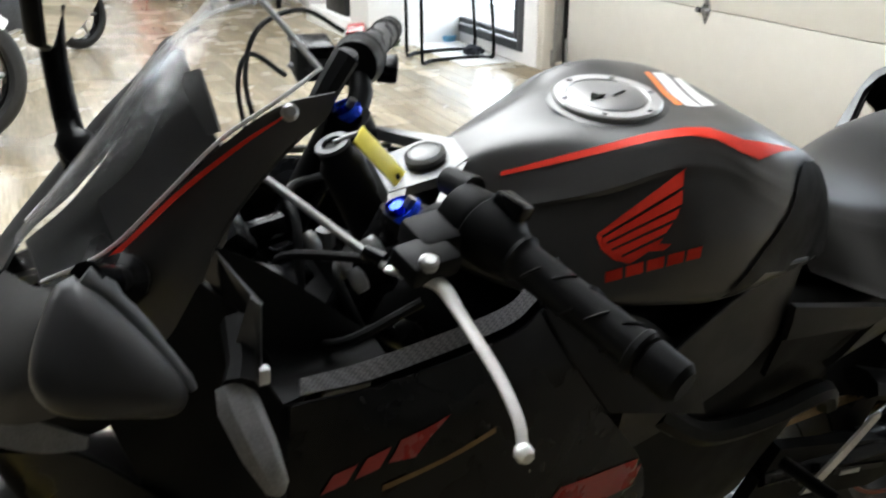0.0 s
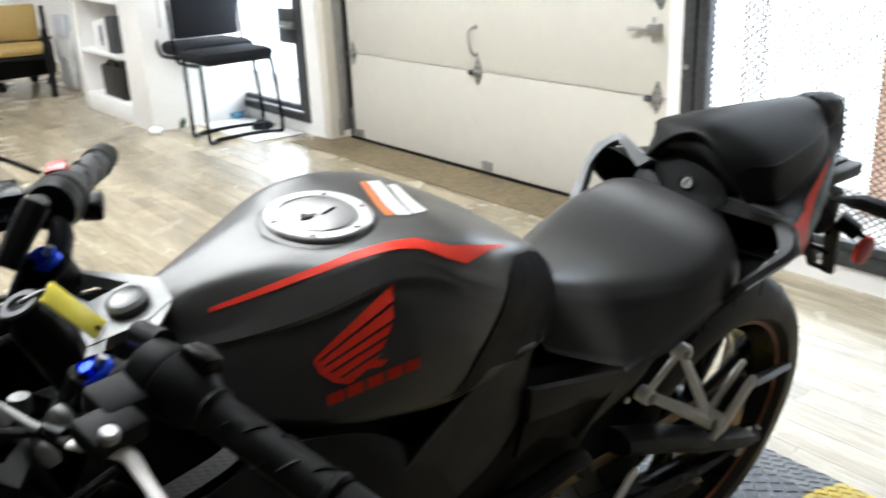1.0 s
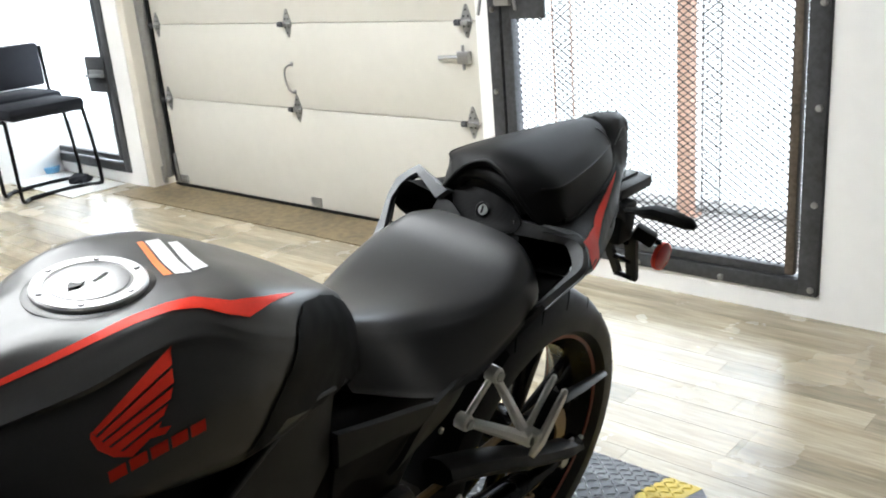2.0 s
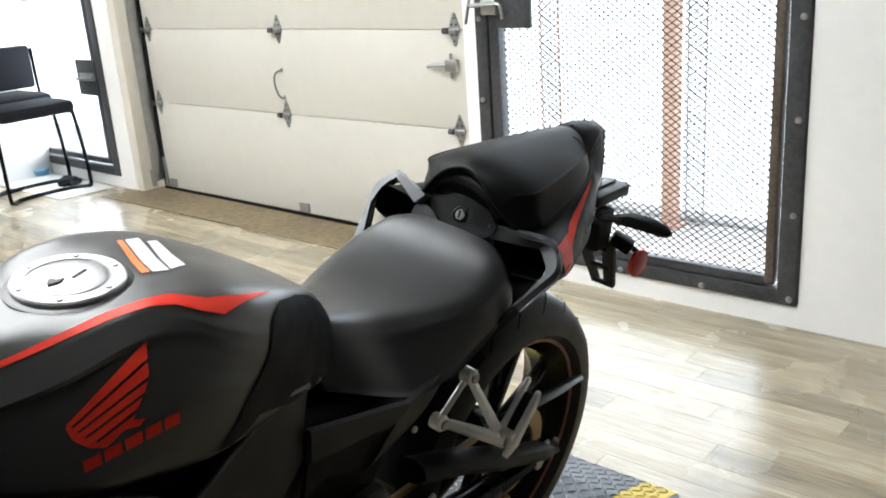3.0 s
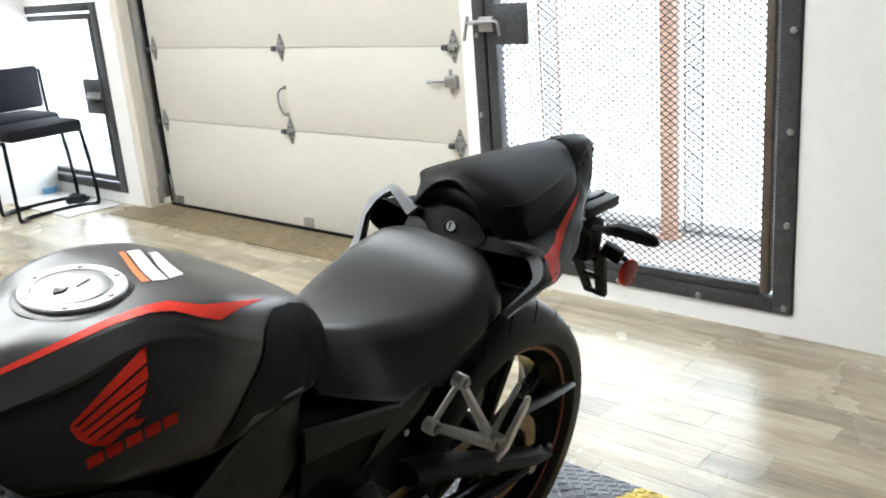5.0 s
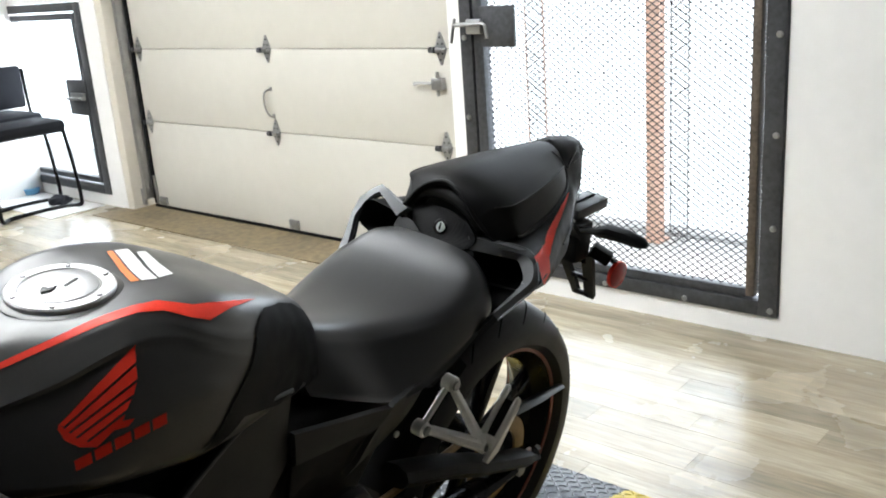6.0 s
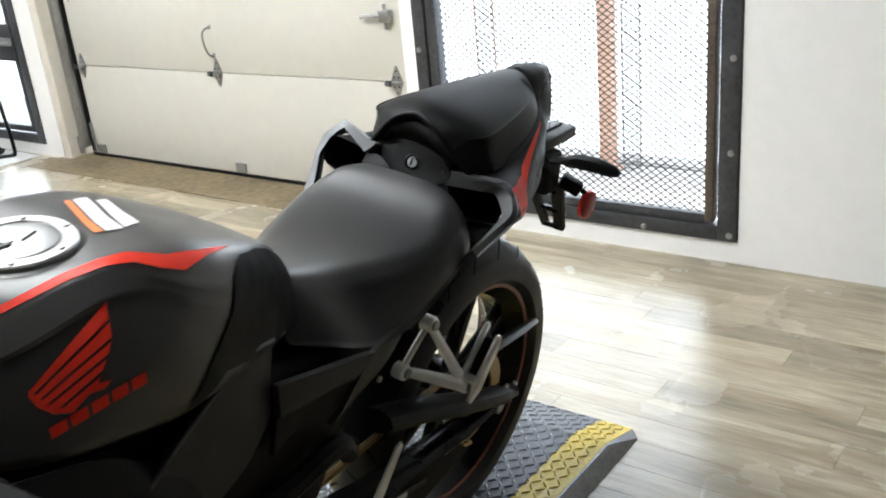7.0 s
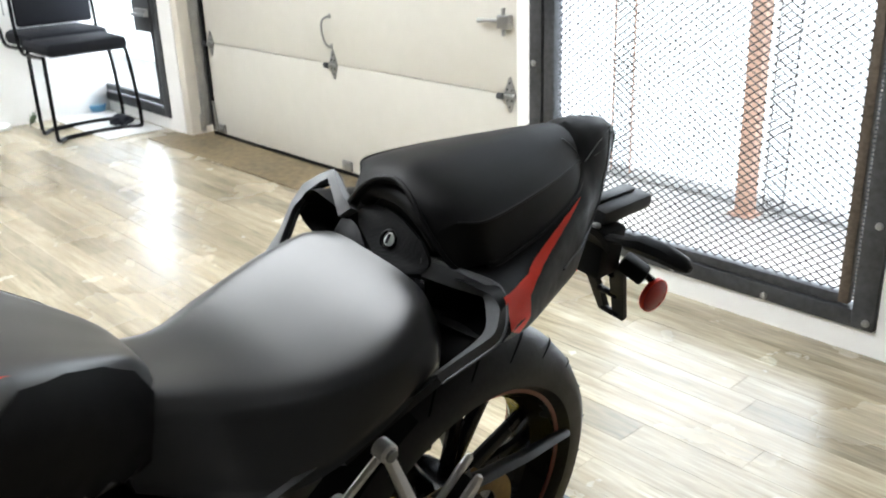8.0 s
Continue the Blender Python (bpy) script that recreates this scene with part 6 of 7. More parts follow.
def handlebar(sgn):
    shift = Vector((0, 0, 0)) if sgn > 0 else Vector((-.009, -.013, .012))
    A, B = ST(sgn * .151, .005, .905) + shift, ST(sgn * .3075, .0804, .878) + shift
    d = (B - A).normalized()
    at = lambda u_: A + (B - A) * u_
    boss = ST(sgn * .1013, -.030, .862)
    b = bmesh.new(); tube(b, [boss, ST(sgn * .128, -.012, .895), at(0), at(.98)], [.014, .013, .011, .011], 10); lathe(b, [(.020, -.014), (.029, -.014), (.029, .014), (.020, .014)], 20, Matrix.Translation(boss) @ pose(0, 0, 0, 25.5, 0, -8.5) @ pose(0, 0, 0, 0, -90, 0), True); bar_ = part("handlebar", b, "plastic", bike, "black clip-on handlebar")
    q = d.cross(Vector((0, 0, 1))).normalized(); r_ = q.cross(d)
    ring = lambda u_, a, rad: at(u_) + rad * (math.cos(a) * q + math.sin(a) * r_)
    b = bmesh.new()
    tube(b, [at(.30), at(.32), at(.335), at(.36), at(.95), at(.96), at(.985), at(1.0)], [.0195, .020, .017, .016, .016, .0185, .0185, .016], 20)
    for k_ in range(12):
        tube(b, [ring(.40 + .043 * k_ + .055 * i_ / 5, math.pi * (.30 * i_ / 5) + 2.4 * k_, .0166) for i_ in range(6)], .0013, 5)
    part("grip", b, "rubber" if sgn > 0 else "lit_rubber", bar_, "black rubber grip with a moulded tread")
    b = bmesh.new(); tube(b, [at(1.0), at(1.02), at(1.17), at(1.2)], [.012, .0165, .0165, .012], 16); part("bar_weight", b, "plastic", bar_, "black bar end weight")
    b = bmesh.new(); tube(b, [at(-.11), at(-.09), at(.04), at(.06), at(.07), at(.22), at(.27), at(.30)], [.013, .024, .028, .0265, .028, .025, .020, .019], 18); part("switch_housing", b, "plastic", bar_, "black switch housing")
    return bar_, at, d


bar_l, at_l, d_l = handlebar(1)
bar_r, at_r, d_r = handlebar(-1)
b = bmesh.new(); c0 = at_l(.16) + Vector((0, .012, .026)); box(b, (-.014, -.010, -.006), (.014, .010, .008), .003, Matrix.Translation(c0) @ pose(0, 0, 0, -20, 8, 17)); part("rocker_switch", b, "gloss", bar_l, "black rocker switch")
b = bmesh.new(); c0 = at_l(.05) + Vector((0, .030, .004)); box(b, (-.012, -.008, -.008), (.012, .010, .010), .003, Matrix.Translation(c0)); part("horn_button", b, "gloss", bar_l)
b = bmesh.new(); c0 = at_l(-.16); tube(b, [c0 + Vector((-.02, .012, .006)), c0 + Vector((.012, .018, .012))], .012, 12); part("choke_barrel", b, "plastic", bar_l, "black cable barrel")
# clutch lever
b = bmesh.new(); box(b, (-.020, -.060, -.012), (.018, .004, .014), .006, Matrix.Translation((.152, -.250, .898)) @ pose(0, 0, 0, 0, 8, 8)); box(b, (-.012, -.085, -.010), (.022, -.040, .010), .005, Matrix.Translation((.165, -.245, .898)) @ pose(0, 0, 0, 0, 8, 10)); part("lever_perch", b, "plastic", bar_l, "black clutch lever perch")
LV = smooth_path([(.165, -.330, .885), (.183, -.318, .889), (.200, -.303, .887), (.222, -.300, .880), (.251, -.299, .873), (.283, -.298, .8645), (.315, -.300, .8535), (.331, -.304, .843)], 5)
b = bmesh.new(); tube(b, LV, list(np.interp(np.linspace(0, 1, len(LV)), [0, .16, .30, .45, 1], [.004, .0085, .0075, .0058, .0046])), 10, True, .55); lathe(b, [(.0001, -.0075), (.0045, -.0060), (.0066, -.0025), (.0066, .0025), (.0045, .0060), (.0001, .0075)], 14, Matrix.Translation((.334, -.305, .841))); part("clutch_lever", b, "alu", bar_l, "bare aluminium clutch lever")
b = bmesh.new(); lathe(b, [(.0001, 0), (.0075, 0), (.0075, .006), (.005, .008), (.0001, .008)], 12, pose(.196, -.312, .903, 0, -75, 0)); part("pivot_bolt", b, "zinc", bar_l, "zinc pivot bolt")
b = bmesh.new(); tube(b, [(.170, -.338, .897), (.158, -.345, .899), (.08, -.396, .930)], [.005, .0034, .0032], 8); part("clutch_cable", b, "zinc", bar_l, "grey clutch cable")
b = bmesh.new(); tube(b, [(.172, -.336, .897), (.158, -.345, .9)], [.008, .006], 10); part("cable_adjuster", b, "gloss", bar_l)
for c, r_ in (((.112, -.318, .868), .009), ((.125, -.335, .850), .007), ((.118, -.262, .872), .008), ((.085, -.330, .838), .008), ((.060, -.350, .850), .007)):
    b = bmesh.new(); lathe(b, [(.0001, -.010), (r_ * .7, -.010), (r_, -.004), (r_, .004), (r_ * .7, .010), (.0001, .010)], 12, Matrix.Translation(c) @ pose(0, 0, 0, 30, 40, 20)); part("cable_fitting", b, "zinc", bike, "zinc cable fitting")
# right controls
b = bmesh.new(); box(b, (-.022, -.024, -.022), (.022, .020, .020), .005, pose(-.164, -.268, .922, 0, 0, -8) @ Matrix.Diagonal((.85, .85, .85, 1))); res = part("brake_reservoir", b, "plastic", bar_r, "black brake fluid reservoir")
b = bmesh.new(); box(b, (-.024, -.026, .018), (.024, .022, .026), .003, pose(-.164, -.268, .920, 0, 0, -8) @ Matrix.Diagonal((.85, .85, .85, 1))); part("lid", b, "gloss", res)
b = bmesh.new(); box(b, (.0222, -.010, .002), (.0232, .012, .008), 0, pose(-.164, -.268, .922, 0, 0, -8) @ Matrix.Diagonal((.85, .85, .85, 1))); part("reservoir_mark", b, "cast_grey", res)
b = bmesh.new(); tube(b, [(-.098, -.290, .892), (-.107, -.272, .916), (-.118, -.250, .940)], [.012, .013, .014], 8); lathe(b, [(.0001, 0), (.0125, 0), (.011, .004), (.0001, .005)], 14, pose(-.118, -.250, .940, 15, -80, 0)); part("cable_guide", b, "plastic", bar_r, "black upright bracket")
b = bmesh.new(); box(b, (-.016, -.012, -.004), (.014, .010, .012), .004, Matrix.Translation((-.226, -.192, .917)) @ pose(0, 0, 0, 10, 0, -25)); part("stop_switch", b, "red_plastic", bar_r, "red stop switch")
b = bmesh.new(); box(b, (-.012, -.012, -.012), (.012, .012, .012), .004, Matrix.Translation(at_r(.16) + Vector((.012, .024, -.012))) @ pose(0, 0, 0, 0, 20, -25)); part("starter_switch", b, "gloss", bar_r)
b = bmesh.new(); tube(b, smooth_path([at_r(-.1) + Vector((0, -.04, 0)), at_r(.1) + Vector((0, -.075, 0)), at_r(.5) + Vector((0, -.07, -.005)), at_r(.9) + Vector((0, -.065, -.01))], 5), .006, 8, True, .6); part("brake_lever", b, "steel_dark", bar_r, "black brake lever")
hoses = [((-.20, -.22, .935), (-.19, -.27, .965), (-.165, -.325, .957), (-.14, -.345, .91), (-.12, -.33, .84)), ((-.17, -.295, .905), (-.16, -.335, .935), (-.15, -.350, .900), (-.11, -.345, .83)),
         ((.14, -.28, .86), (.12, -.34, .87), (.06, -.38, .84), (.05, -.36, .78)), ((.17, -.30, .85), (.16, -.36, .82), (.10, -.38, .78), (.08, -.34, .72)),
         ((.05, -.30, .82), (.09, -.34, .84), (.12, -.33, .80), (.10, -.30, .74)), ((-.05, -.30, .85), (0, -.35, .87), (.05, -.36, .86), (.09, -.37, .80))]
for i, h_ in enumerate(hoses):
    b = bmesh.new(); tube(b, smooth_path(h_, 6), .0026 if i < 2 else .0042, 8); part("control_hose", b, "rubber", bike, "black control hose")
random.seed(5)
for i in range(16):
    c = Vector((random.uniform(-.02, .13), random.uniform(-.40, -.28), random.uniform(.76, .84)))
    b = bmesh.new()
    if i % 3 == 0:
        lathe(b, [(.0001, -.008), (.009, -.008), (.009, .008), (.0001, .008)], 8, Matrix.Translation(c) @ pose(0, 0, 0, random.uniform(0, 90), random.uniform(0, 90), 0)); part("cable_ferrule", b, "zinc", bike)
    else:
        box(b, (-.018, -.012, -.009), (.018, .012, .009), .003, Matrix.Translation(c) @ pose(0, 0, 0, random.uniform(0, 90), random.uniform(-30, 30), random.uniform(0, 90))); part("wiring_connector", b, "gloss", bike)
part("front_fender", shell([[(x, FRONT + (.325 + dd) * math.cos(radians(a)), .30 + (.325 + dd) * math.sin(radians(a))) for x, dd in ((-.065, -.05), (-.045, -.01), (0, 0), (.045, -.01), (.065, -.05))] for a in (20, 50, 80, 110, 140, 165)], .003), "paint", bike, "matte dark grey front fender")

# ---- things along the wall ----
def sled_chair(m):
    t = thing("side_chair", "black fabric side chair on a black tube frame", "chair", "stacked chairs by the cage", m)
    b = bmesh.new(); box(b, (-.165, -.235, .432), (.245, .235, .505), .036); part("seat", b, "fabric", t, "black upholstered seat")
    b = bmesh.new(); box(b, (-.225, -.22, .555), (-.182, .22, .79), .018); part("backrest", b, "fabric", t, "black upholstered backrest")
    x = .19
    b = bmesh.new(); tube(b, smooth_path([(x - .01, -.235, .43), (x + .015, -.245, .25), (x + .03, -.25, .05), (x + .02, -.235, .013), (x - .03, -.17, .012), (x - .05, 0, .012), (x - .03, .17, .012), (x + .02, .235, .013), (x + .03, .25, .05), (x + .015, .245, .25), (x - .01, .235, .43)], 5), .0115, 8); part("leg_frame", b, "gloss", t, "black steel tube leg")
    for y in (-.235, .235):
        b = bmesh.new(); tube(b, smooth_path([(.18, y, .432), (-.08, y, .425), (-.155, y, .438), (-.185, y, .48), (-.200, y, .58), (-.208, y, .77)], 5), .0105, 8); part("back_tube", b, "gloss", t)
    return t


chair = sled_chair(pose(-5.105, 2.805, 0, 0, 0, 0) @ Matrix.Diagonal((1, 1, 1.09, 1)))
copy_thing(chair, pose(-5.385, 2.812, 0.0, 0, 0, 2) @ Matrix.Diagonal((1, 1, 1.05, 1)))

# white shelf box
def shelf_unit():
    t = thing("shelf_unit", "white built-in shelf box with two open bays", "shelf")
    x0, x1, y0, y1 = -6.95, -5.56, 2.47, 3.15
    for a, c, n_ in (((x0, y0, 0), (x0 + .10, y1, 1.9), "side"), ((x1 - .36, y0, 0), (x1, y1, 1.9), "side"), ((x0 + .10, y0 + .35, .0), (x1 - .36, y0 + .37, 1.9), "back"), ((x0 + .10, y0, 0), (x1 - .36, y0 + .35, .13), "plinth"), ((x0 + .10, y0 + .01, .43), (x1 - .36, y0 + .35, .455), "shelf"), ((x0 + .10, y0 + .01, .80), (x1 - .36, y0 + .35, .825), "shelf"), ((x0 + .10, y0 + .01, 1.2), (x1 - .36, y0 + .35, 1.225), "shelf"), ((x0 + .1, y0, 1.87), (x1 - .36, y1, 1.9), "top")):
        b = bmesh.new(); box(b, a, c, .003); part(n_, b, "wall", t)
    return t


shelf_unit()
b = bmesh.new(); box(b, (-6.55, 2.50, .131), (-6.12, 2.72, .36), .02); t = tagged(mesh_ob("tool_case", b, "grey_plastic"), "dark grey plastic tool case on the shelf", "case")
b = bmesh.new(); tube(b, smooth_path([(-6.42, 2.52, .355), (-6.40, 2.52, .39), (-6.27, 2.52, .39), (-6.25, 2.52, .355)], 4), .01, 8); part("handle", b, "gloss", t)
for i, x in enumerate((-6.45, -6.30, -6.58)):
    b = bmesh.new(); box(b, (x, 2.50, .456), (x + .12, 2.66, .456 + (.22, .25, .20)[i]), .004); t = tagged(mesh_ob("shelf_box", b, ("paper", "steel_dark", "paper")[i]), ("white carton with a purple band on the shelf", "dark tin on the shelf", "white carton on the shelf")[i], "box")
    if i == 0:
        b = bmesh.new(); box(b, (x + .03, 2.494, .50), (x + .07, 2.499, .64)); part("label_band", b, "purple", t)

# things on the floor by the shelf and window
b = bmesh.new(); box(b, (-5.75, 2.78, .001), (-4.75, 3.13, .006), .001); tagged(mesh_ob("floor_mat", b, "concrete"), "pale tiles laid under the chairs", "floor mat")
b = bmesh.new(); lathe(b, [(.0001, 0), (.05, 0), (.06, .035), (.056, .04), (.0001, .035)], 20, pose(-5.58, 3.07, .006, 0, -90, 0)); tagged(mesh_ob("dish", b, "blue_plastic"), "pale blue plastic dish on the floor", "dish")
def crumple(name, x, y, r, mat, label, cat):
    b = bmesh.new(); bmesh.ops.create_icosphere(b, subdivisions=3, radius=r)
    for v in b.verts:
        v.co *= 1 + .35 * noise.noise(v.co * 30 + Vector((x, y, 0)))
        v.co.z = max(v.co.z * .55, -r * .25)
    bmesh.ops.translate(b, vec=(x, y, r * .25 + .001), verts=b.verts)
    return tagged(mesh_ob(name, b, mat), label, cat)
crumple("paper_wad", -5.52, 2.46, .05, "paper", "crumpled white paper on the floor", "paper")
crumple("rag", -5.10, 3.02, .07, "fabric", "dark rag on the floor under the chairs", "rag")
t = thing("fallen_leaf", "dried dark twig of leaves on the floor", "leaf", at=pose(-5.45, 2.60, .0))
for i in range(7):
    a = radians(-40 + 30 * i)
    b = bmesh.new(); plate(b, [V((0, 0, .02)), V((.05 * math.cos(a) - .008 * math.sin(a), .03 * math.sin(a), .03 + .045 * abs(math.sin(a)))), V((.08 * math.cos(a), .04 * math.sin(a), .02 + .08 * abs(math.sin(a)))), V((.05 * math.cos(a) + .008, .03 * math.sin(a) + .006, .024 + .04 * abs(math.sin(a))))], .001); part("leaf_blade", b, "leaf", t)
b = bmesh.new(); tube(b, [(0, 0, 0), (0, 0, .022)], .004, 6); part("stem", b, "leaf", t)

def gold_chair(m):
    t = thing("reception_chair", "gold vinyl chair with a black frame and arms", "chair", at=m)
    b = bmesh.new(); box(b, (-.25, -.26, .44), (.25, .25, .535), .04); part("seat", b, "gold_fabric", t, "thick gold vinyl seat")
    b = bmesh.new(); box(b, (-.24, -.23, .395), (.24, .24, .437), .01); part("seat_pan", b, "rubber", t, "black seat pan")
    b = bmesh.new(); box(b, (-.23, .20, .56), (.23, .26, .95), .03, pose(0, 0, 0, -6, 0, 0)); part("backrest", b, "gold_fabric", t, "gold vinyl backrest")
    for x in (-.28, .28):
        for y, h in ((-.22, .66), (.24, .9)):
            b = bmesh.new(); tube(b, [(x, y - .02, 0.0), (x, y, .4), (x, y + .02, h)], .020, 8); part("leg", b, "rubber", t, "black tube leg")
        b = bmesh.new(); tube(b, smooth_path([(x, -.20, .655), (x, -.1, .69), (x, .1, .67), (x, .25, .66)], 4), .028, 8); part("armrest", b, "gloss", t)
    return t


gold_chair(pose(-7.95, 2.24, 0, 0, 0, 74) @ Matrix.Diagonal((1, 1, .78, 1)))
def dolly(m):
    t = thing("hand_truck", "orange steel platform truck with an A-shaped handle on black casters", "hand truck", at=m)
    b = bmesh.new(); box(b, (-.20, -.24, .14), (.20, .24, .17), .008); part("deck", b, "steel_dark", t)
    for y in (-.2, .2):
        b = bmesh.new(); tube(b, [(-.16, y, .16), (-.13, y * .55, .62), (-.10, y * .18, 1.12)], .024, 8); part("upright", b, "orange_steel", t)
    for z, w_ in ((.30, .17), (.60, .11)):
        b = bmesh.new(); tube(b, [(-.15, -w_, z), (-.15, w_, z)], .016, 8); part("cross_bar", b, "orange_steel", t)
    for x in (-.16, .16):
        for y in (-.19, .19):
            b = bmesh.new(); lathe(b, [(.0001, -.016), (.060, -.016), (.060, .016), (.0001, .016)], 18, pose(x, y, .06, 0, 0, 20)); box(b, (x - .02, y - .008, .06), (x + .02, y + .008, .14), .003); part("caster", b, "rubber", t)
    return t


def equipment_case(m):
    t = thing("equipment_case", "black wheeled equipment case with chrome casters behind the gold chair", "case", at=m)
    b = bmesh.new(); box(b, (-.22, -.27, .11), (.22, .27, .40), .02); part("body", b, "rubber", t)
    b = bmesh.new(); box(b, (-.225, -.275, .40), (.225, .275, .43), .01); part("lid", b, "steel_dark", t)
    for x in (-.17, .17):
        for y in (-.22, .22):
            c = bmesh.new(); lathe(c, [(.012, -.012), (.045, -.012), (.048, 0), (.045, .012), (.012, .012)], 18, pose(x, y, .048, 0, 0, 20), True); cs = part("caster", c, "rubber", t)
            c = bmesh.new(); box(c, (x - .012, y - .022, .05), (x + .012, y - .016, .115), .002); box(c, (x - .012, y + .016, .05), (x + .012, y + .022, .115), .002); part("fork", c, "chrome", cs, "chrome caster fork")
    return t


equipment_case(pose(-8.42, 2.36, 0, 0, 0, 10))
dolly(pose(-9.05, 1.86, 0, 0, 0, 8))
for i, (w_, h_) in enumerate(((.30, .95), (.28, .85), (.32, 1.0))):
    b = bmesh.new(); box(b, (-w_ / 2, -.012, 0), (w_ / 2, .012, h_), .003); o = tagged(mesh_ob("leaning_board", b, ("cardboard", "steel_dark", "paper")[i]), ("brown board leaning beside the truck", "dark board leaning beside the truck", "pale board leaning beside the truck")[i], "board", "leaning boards"); o.matrix_world = pose(-8.62 - .05 * i, 2.02 + .035 * i, .004, 8, 0, 12)
for dz, sc in ((0, 1), (.47, .94)):
    t = thing("tool_chest", "red steel tool chest with drawers" if not dz else "red steel tool box stacked on the chest", "tool chest", "stacked tool chests", pose(-9.82, 1.72, dz, 0, 0, 78))
    for z0, z1 in ((.03, .23), (.24, .35), (.36, .465)):
        b = bmesh.new(); box(b, (-.19 * sc, -.22 * sc, z0 if not dz else z0 - .028), (.19 * sc, .22 * sc, z1), .01); dr = part("drawer", b, "red_steel", t)
        b = bmesh.new(); tube(b, [(-.12, -.222 * sc, z1 - .05), (.12, -.222 * sc, z1 - .05)], .008, 6); part("handle", b, "steel_dark", dr)
    if not dz:
        for x in (-.17, .17):
            b = bmesh.new(); box(b, (x - .03, -.17, 0), (x + .03, .17, .03), .005); part("foot", b, "rubber", t)
b = bmesh.new(); lathe(b, [(.0001, 0), (.24, 0), (.29, .46), (.305, .46), (.305, .49), (.27, .49), (.0001, .45)], 30, pose(-11.3, 1.60, 0, 0, -90, 0)); tagged(mesh_ob("waste_bin", b, "grey_bin"), "round grey plastic waste bin", "bin")
# boxes and papers stacked past the shelf
random.seed(9)
for k in range(3):
    z = 0.0
    for i in range(4):
        w_, d_, h_ = random.uniform(.3, .42), random.uniform(.25, .35), random.uniform(.14, .26)
        b = bmesh.new(); box(b, (-w_ / 2, -d_ / 2, 0), (w_ / 2, d_ / 2, h_), .006)
        o = tagged(mesh_ob("storage_box", b, random.choice(("paper", "white_plastic", "paper", "cardboard", "drum"))), "stacked storage carton against the wall", "box", "stacked cartons"); o.matrix_world = pose(-7.22 - .42 * k, 2.85, z, 0, 0, random.uniform(-4, 4)); z += h_ + .001


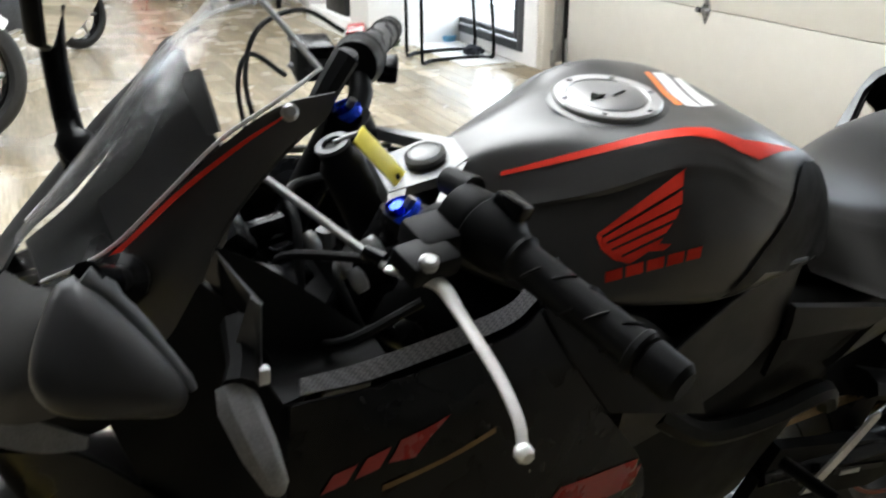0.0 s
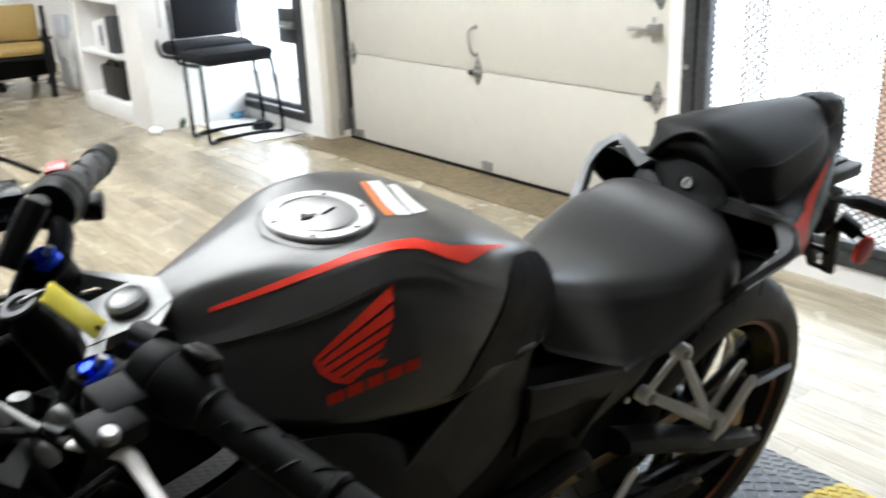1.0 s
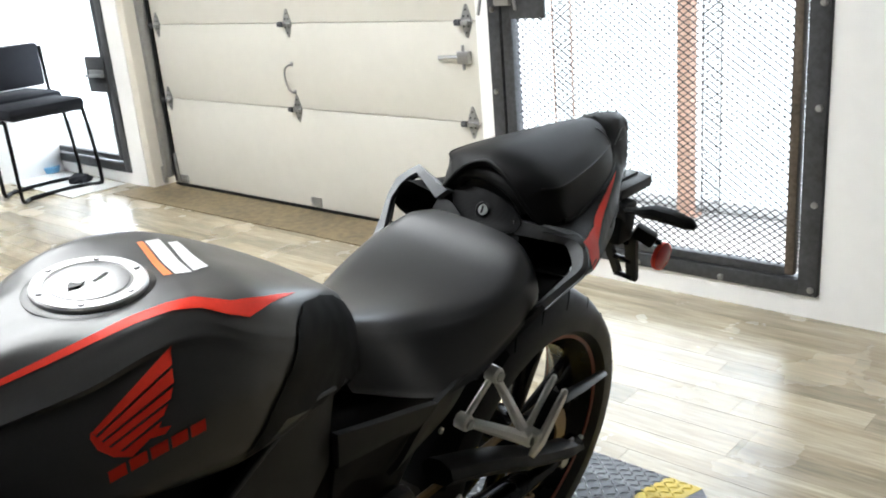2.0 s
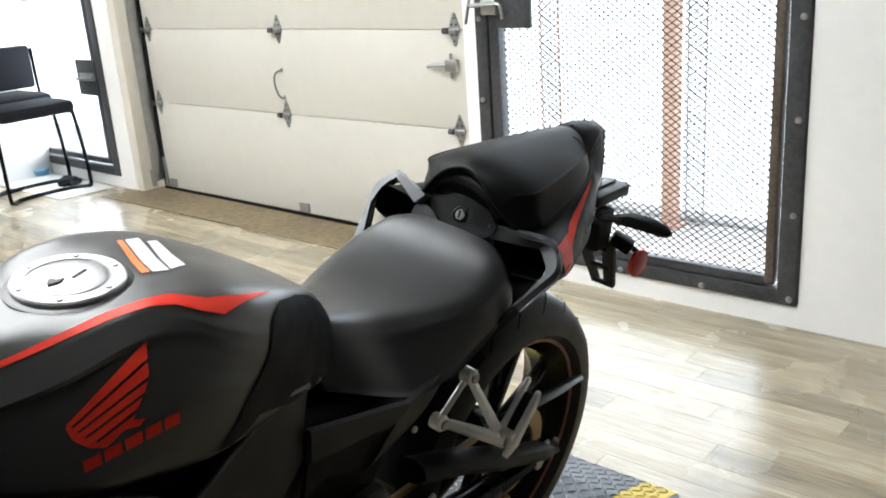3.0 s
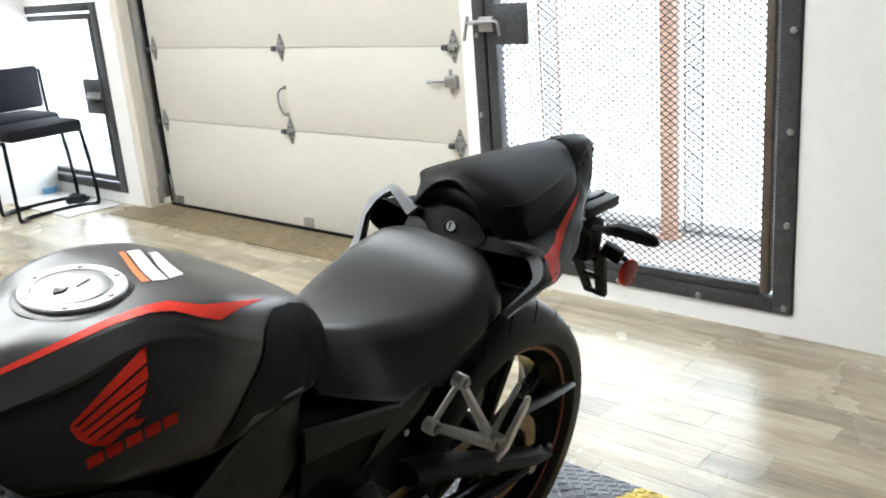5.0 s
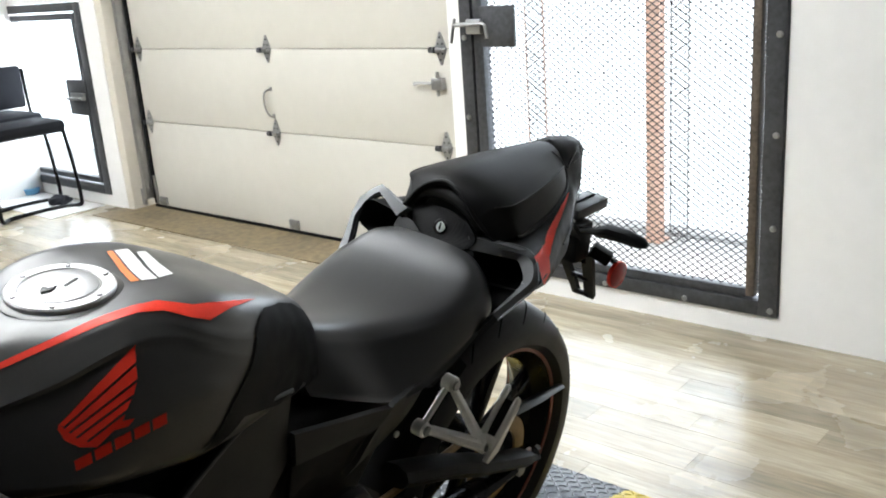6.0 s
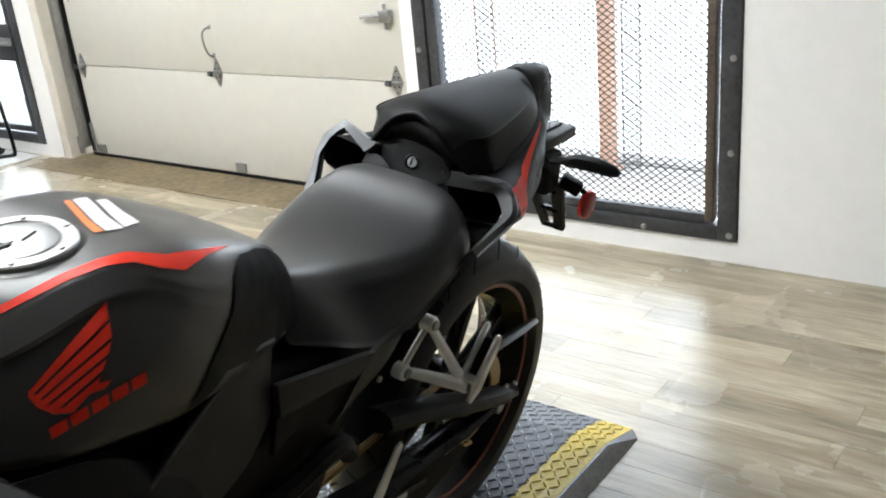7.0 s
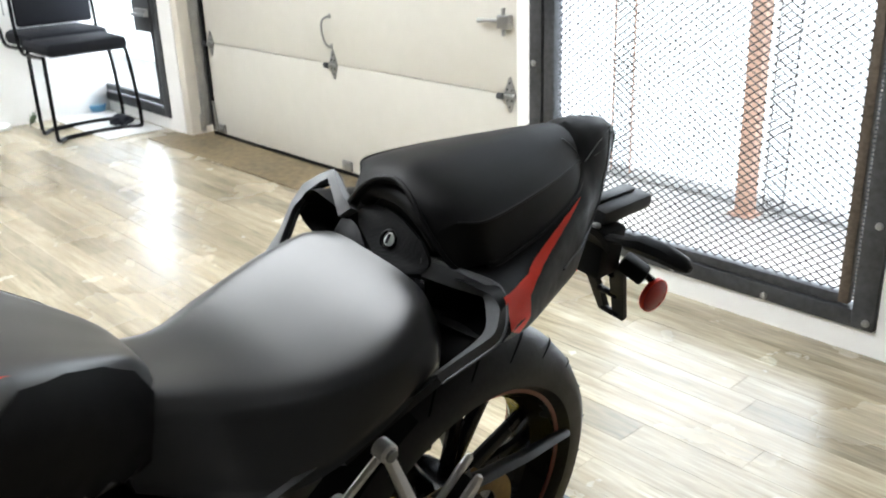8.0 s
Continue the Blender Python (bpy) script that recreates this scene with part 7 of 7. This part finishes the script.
def parked_bike(m, tank_mat, label):
    t = thing("parked_motorcycle", label, "motorcycle", "parked motorcycles", m)
    for s in (-.72, .72):
        w_ = new("wheel"); w_.parent = t; w_.location = (0, s, .31)
        b = bmesh.new(); lathe(b, tyre_profile(.31, .065), 48, None, True); part("tyre", b, "tyre", w_)
        b = bmesh.new(); lathe(b, [(.232, -.04), (.236, 0), (.232, .04), (.215, .03), (.212, 0), (.215, -.03)], 40, None, True); part("rim", b, "gloss", w_)
        b = bmesh.new()
        for k in range(6):
            a = 2 * math.pi * k / 6
            tube(b, [(0, .03 * math.cos(a), .03 * math.sin(a)), (0, .22 * math.cos(a + .08), .22 * math.sin(a + .08))], [.016, .012], 6)
        part("spokes", b, "zinc", w_)
        b = bmesh.new(); lathe(b, [(.05, .03), (.14, .03), (.14, .035), (.05, .035)], 30, None, True); part("brake_disc", b, "zinc", w_)
    part("front_fender", shell([[(x, -.72 + (.34 + dd) * math.cos(radians(a)), .31 + (.34 + dd) * math.sin(radians(a))) for x, dd in ((-.075, -.05), (-.05, -.01), (0, 0), (.05, -.01), (.075, -.05))] for a in (10, 45, 80, 115, 140)], .004), tank_mat, t, "painted front fender")
    part("fuel_tank", loft([(-.35, [(0, .80), (.05, .79), (.07, .74), (.06, .68), (0, .66)]), (-.15, [(0, .90), (.09, .88), (.14, .80), (.12, .70), (0, .68)]), (.05, [(0, .88), (.08, .86), (.12, .79), (.10, .70), (0, .68)]), (.18, [(0, .78), (.05, .77), (.07, .73), (.06, .70), (0, .69)])], 4, 4), tank_mat, t, "painted fuel tank")
    part("seat", loft([(.15, [(0, .75), (.07, .74), (.1, .71), (.08, .67), (0, .66)]), (.45, [(0, .74), (.10, .73), (.14, .70), (.12, .66), (0, .65)]), (.75, [(0, .80), (.08, .79), (.11, .75), (.09, .71), (0, .70)])], 4, 4), "vinyl", t, "black seat")
    b = bmesh.new(); box(b, (-.15, -.25, .25), (.15, .25, .66), .05); part("engine", b, "steel_dark", t)
    for x in (-.09, .09):
        b = bmesh.new(); tube(b, [(x, -.72, .31), (x, -.45, .95)], .022, 10); part("fork_leg", b, "zinc", t)
        b = bmesh.new(); tube(b, [(x * 1.2, .72, .31), (x * 1.2, .2, .38)], .022, 8); part("swing_arm", b, "steel_dark", t)
    b = bmesh.new(); tube(b, smooth_path([(-.38, -.22, 1.0), (-.2, -.36, 1.03), (0, -.42, .98), (.2, -.36, 1.03), (.38, -.22, 1.0)], 4), .012, 8); part("handlebar", b, "gloss", t)
    b = bmesh.new(); lathe(b, [(.0001, -.08), (.06, -.06), (.085, 0), (.088, .02), (.0001, .03)], 20, pose(0, -.56, .88, 0, 0, -90)); part("headlight", b, "chrome", t)
    b = bmesh.new(); tube(b, [(-.1, -.1, .30), (-.16, .2, .27), (-.17, .8, .36)], [.025, .035, .045], 10); part("exhaust", b, "chrome", t)
    b = bmesh.new(); tube(b, [(.12, .05, .28), (.2, .1, .02)], .012, 6); part("side_stand", b, "steel_dark", t)
    part("rear_fender", shell([[(x, .72 + (.34 + dd) * math.cos(radians(a)), .31 + (.34 + dd) * math.sin(radians(a))) for x, dd in ((-.075, -.05), (-.05, -.01), (0, 0), (.05, -.01), (.075, -.05))] for a in (20, 50, 80, 110)], .004), tank_mat, t, "painted rear fender")
    return t


parked_bike(pose(-3.97, -.68, 0, 0, 0, 195), "white_paint", "white parked cruiser motorcycle")
parked_bike(pose(-6.10, .295, 0, 0, 0, 215) @ Matrix.Diagonal((.72, .72, .72, 1)), "steel_dark", "black parked motorcycle with cast wheels")

# ---- floor planks, nearest ones single ----
W_, L_ = 0.098, 0.80
near, far_v, far_f = [], [], []
plank_meshes = {}
def plank_mesh(x0, x1):
    key = round(x1 - x0, 3)
    if key not in plank_meshes:
        g, d_ = 0.0003, 0.012
        me = bpy.data.meshes.new("plank")
        X, Y, e = key / 2 - g, W_ / 2 - g, 0.0004
        vs = [(-X, -Y, -d_), (X, -Y, -d_), (X, Y, -d_), (-X, Y, -d_), (-X, -Y, -e * .6), (X, -Y, -e * .6), (X, Y, -e * .6), (-X, Y, -e * .6), (-X + e, -Y + e, 0), (X - e, -Y + e, 0), (X - e, Y - e, 0), (-X + e, Y - e, 0)]
        fs = [(3, 2, 1, 0)] + [(i, (i + 1) % 4, 4 + (i + 1) % 4, 4 + i) for i in range(4)] + [(4 + i, 4 + (i + 1) % 4, 8 + (i + 1) % 4, 8 + i) for i in range(4)] + [(8, 9, 10, 11)]
        me.from_pydata(vs, [], fs); me.materials.append(MAT["planks"])
        plank_meshes[key] = me
    return plank_meshes[key]


random.seed(3)
y = -5.2
while y < WALL_Y - 0.001:
    x = -16.0 - random.uniform(0, L_)
    while x < 4.0:
        a, c = max(x, -16.0), min(x + L_, 4.0)
        if c - a > 0.05:
            mid = ((a + c) / 2, y + W_ / 2)
            if -5.2 < mid[0] < 1.2 and 0.9 < mid[1] < 3.2:
                near.append((a, c, y))
            else:
                o = len(far_v)
                far_v += [(a + .0005, y + .0005, -.0003), (c - .0005, y + .0005, -.0003), (c - .0005, y + W_ - .0005, -.0003), (a + .0005, y + W_ - .0005, -.0003)]
                far_f += [(o, o + 1, o + 2, o + 3)]
        x += L_
    y += W_
for a, c, yy in near[:300]:
    ob = new("plank", plank_mesh(a, c)); ob.location = ((a + c) / 2, yy + W_ / 2, 0); ob.parent = floor
for a, c, yy in near[300:]:
    o = len(far_v)
    far_v += [(a + .0005, yy + .0005, -.0003), (c - .0005, yy + .0005, -.0003), (c - .0005, yy + W_ - .0005, -.0003), (a + .0005, yy + W_ - .0005, -.0003)]
    far_f += [(o, o + 1, o + 2, o + 3)]
me = bpy.data.meshes.new("plank_field"); me.from_pydata(far_v, [], far_f); me.materials.append(MAT["planks"])
ob = new("plank_field", me); ob.parent = floor; tagged(ob, kind="stuff")
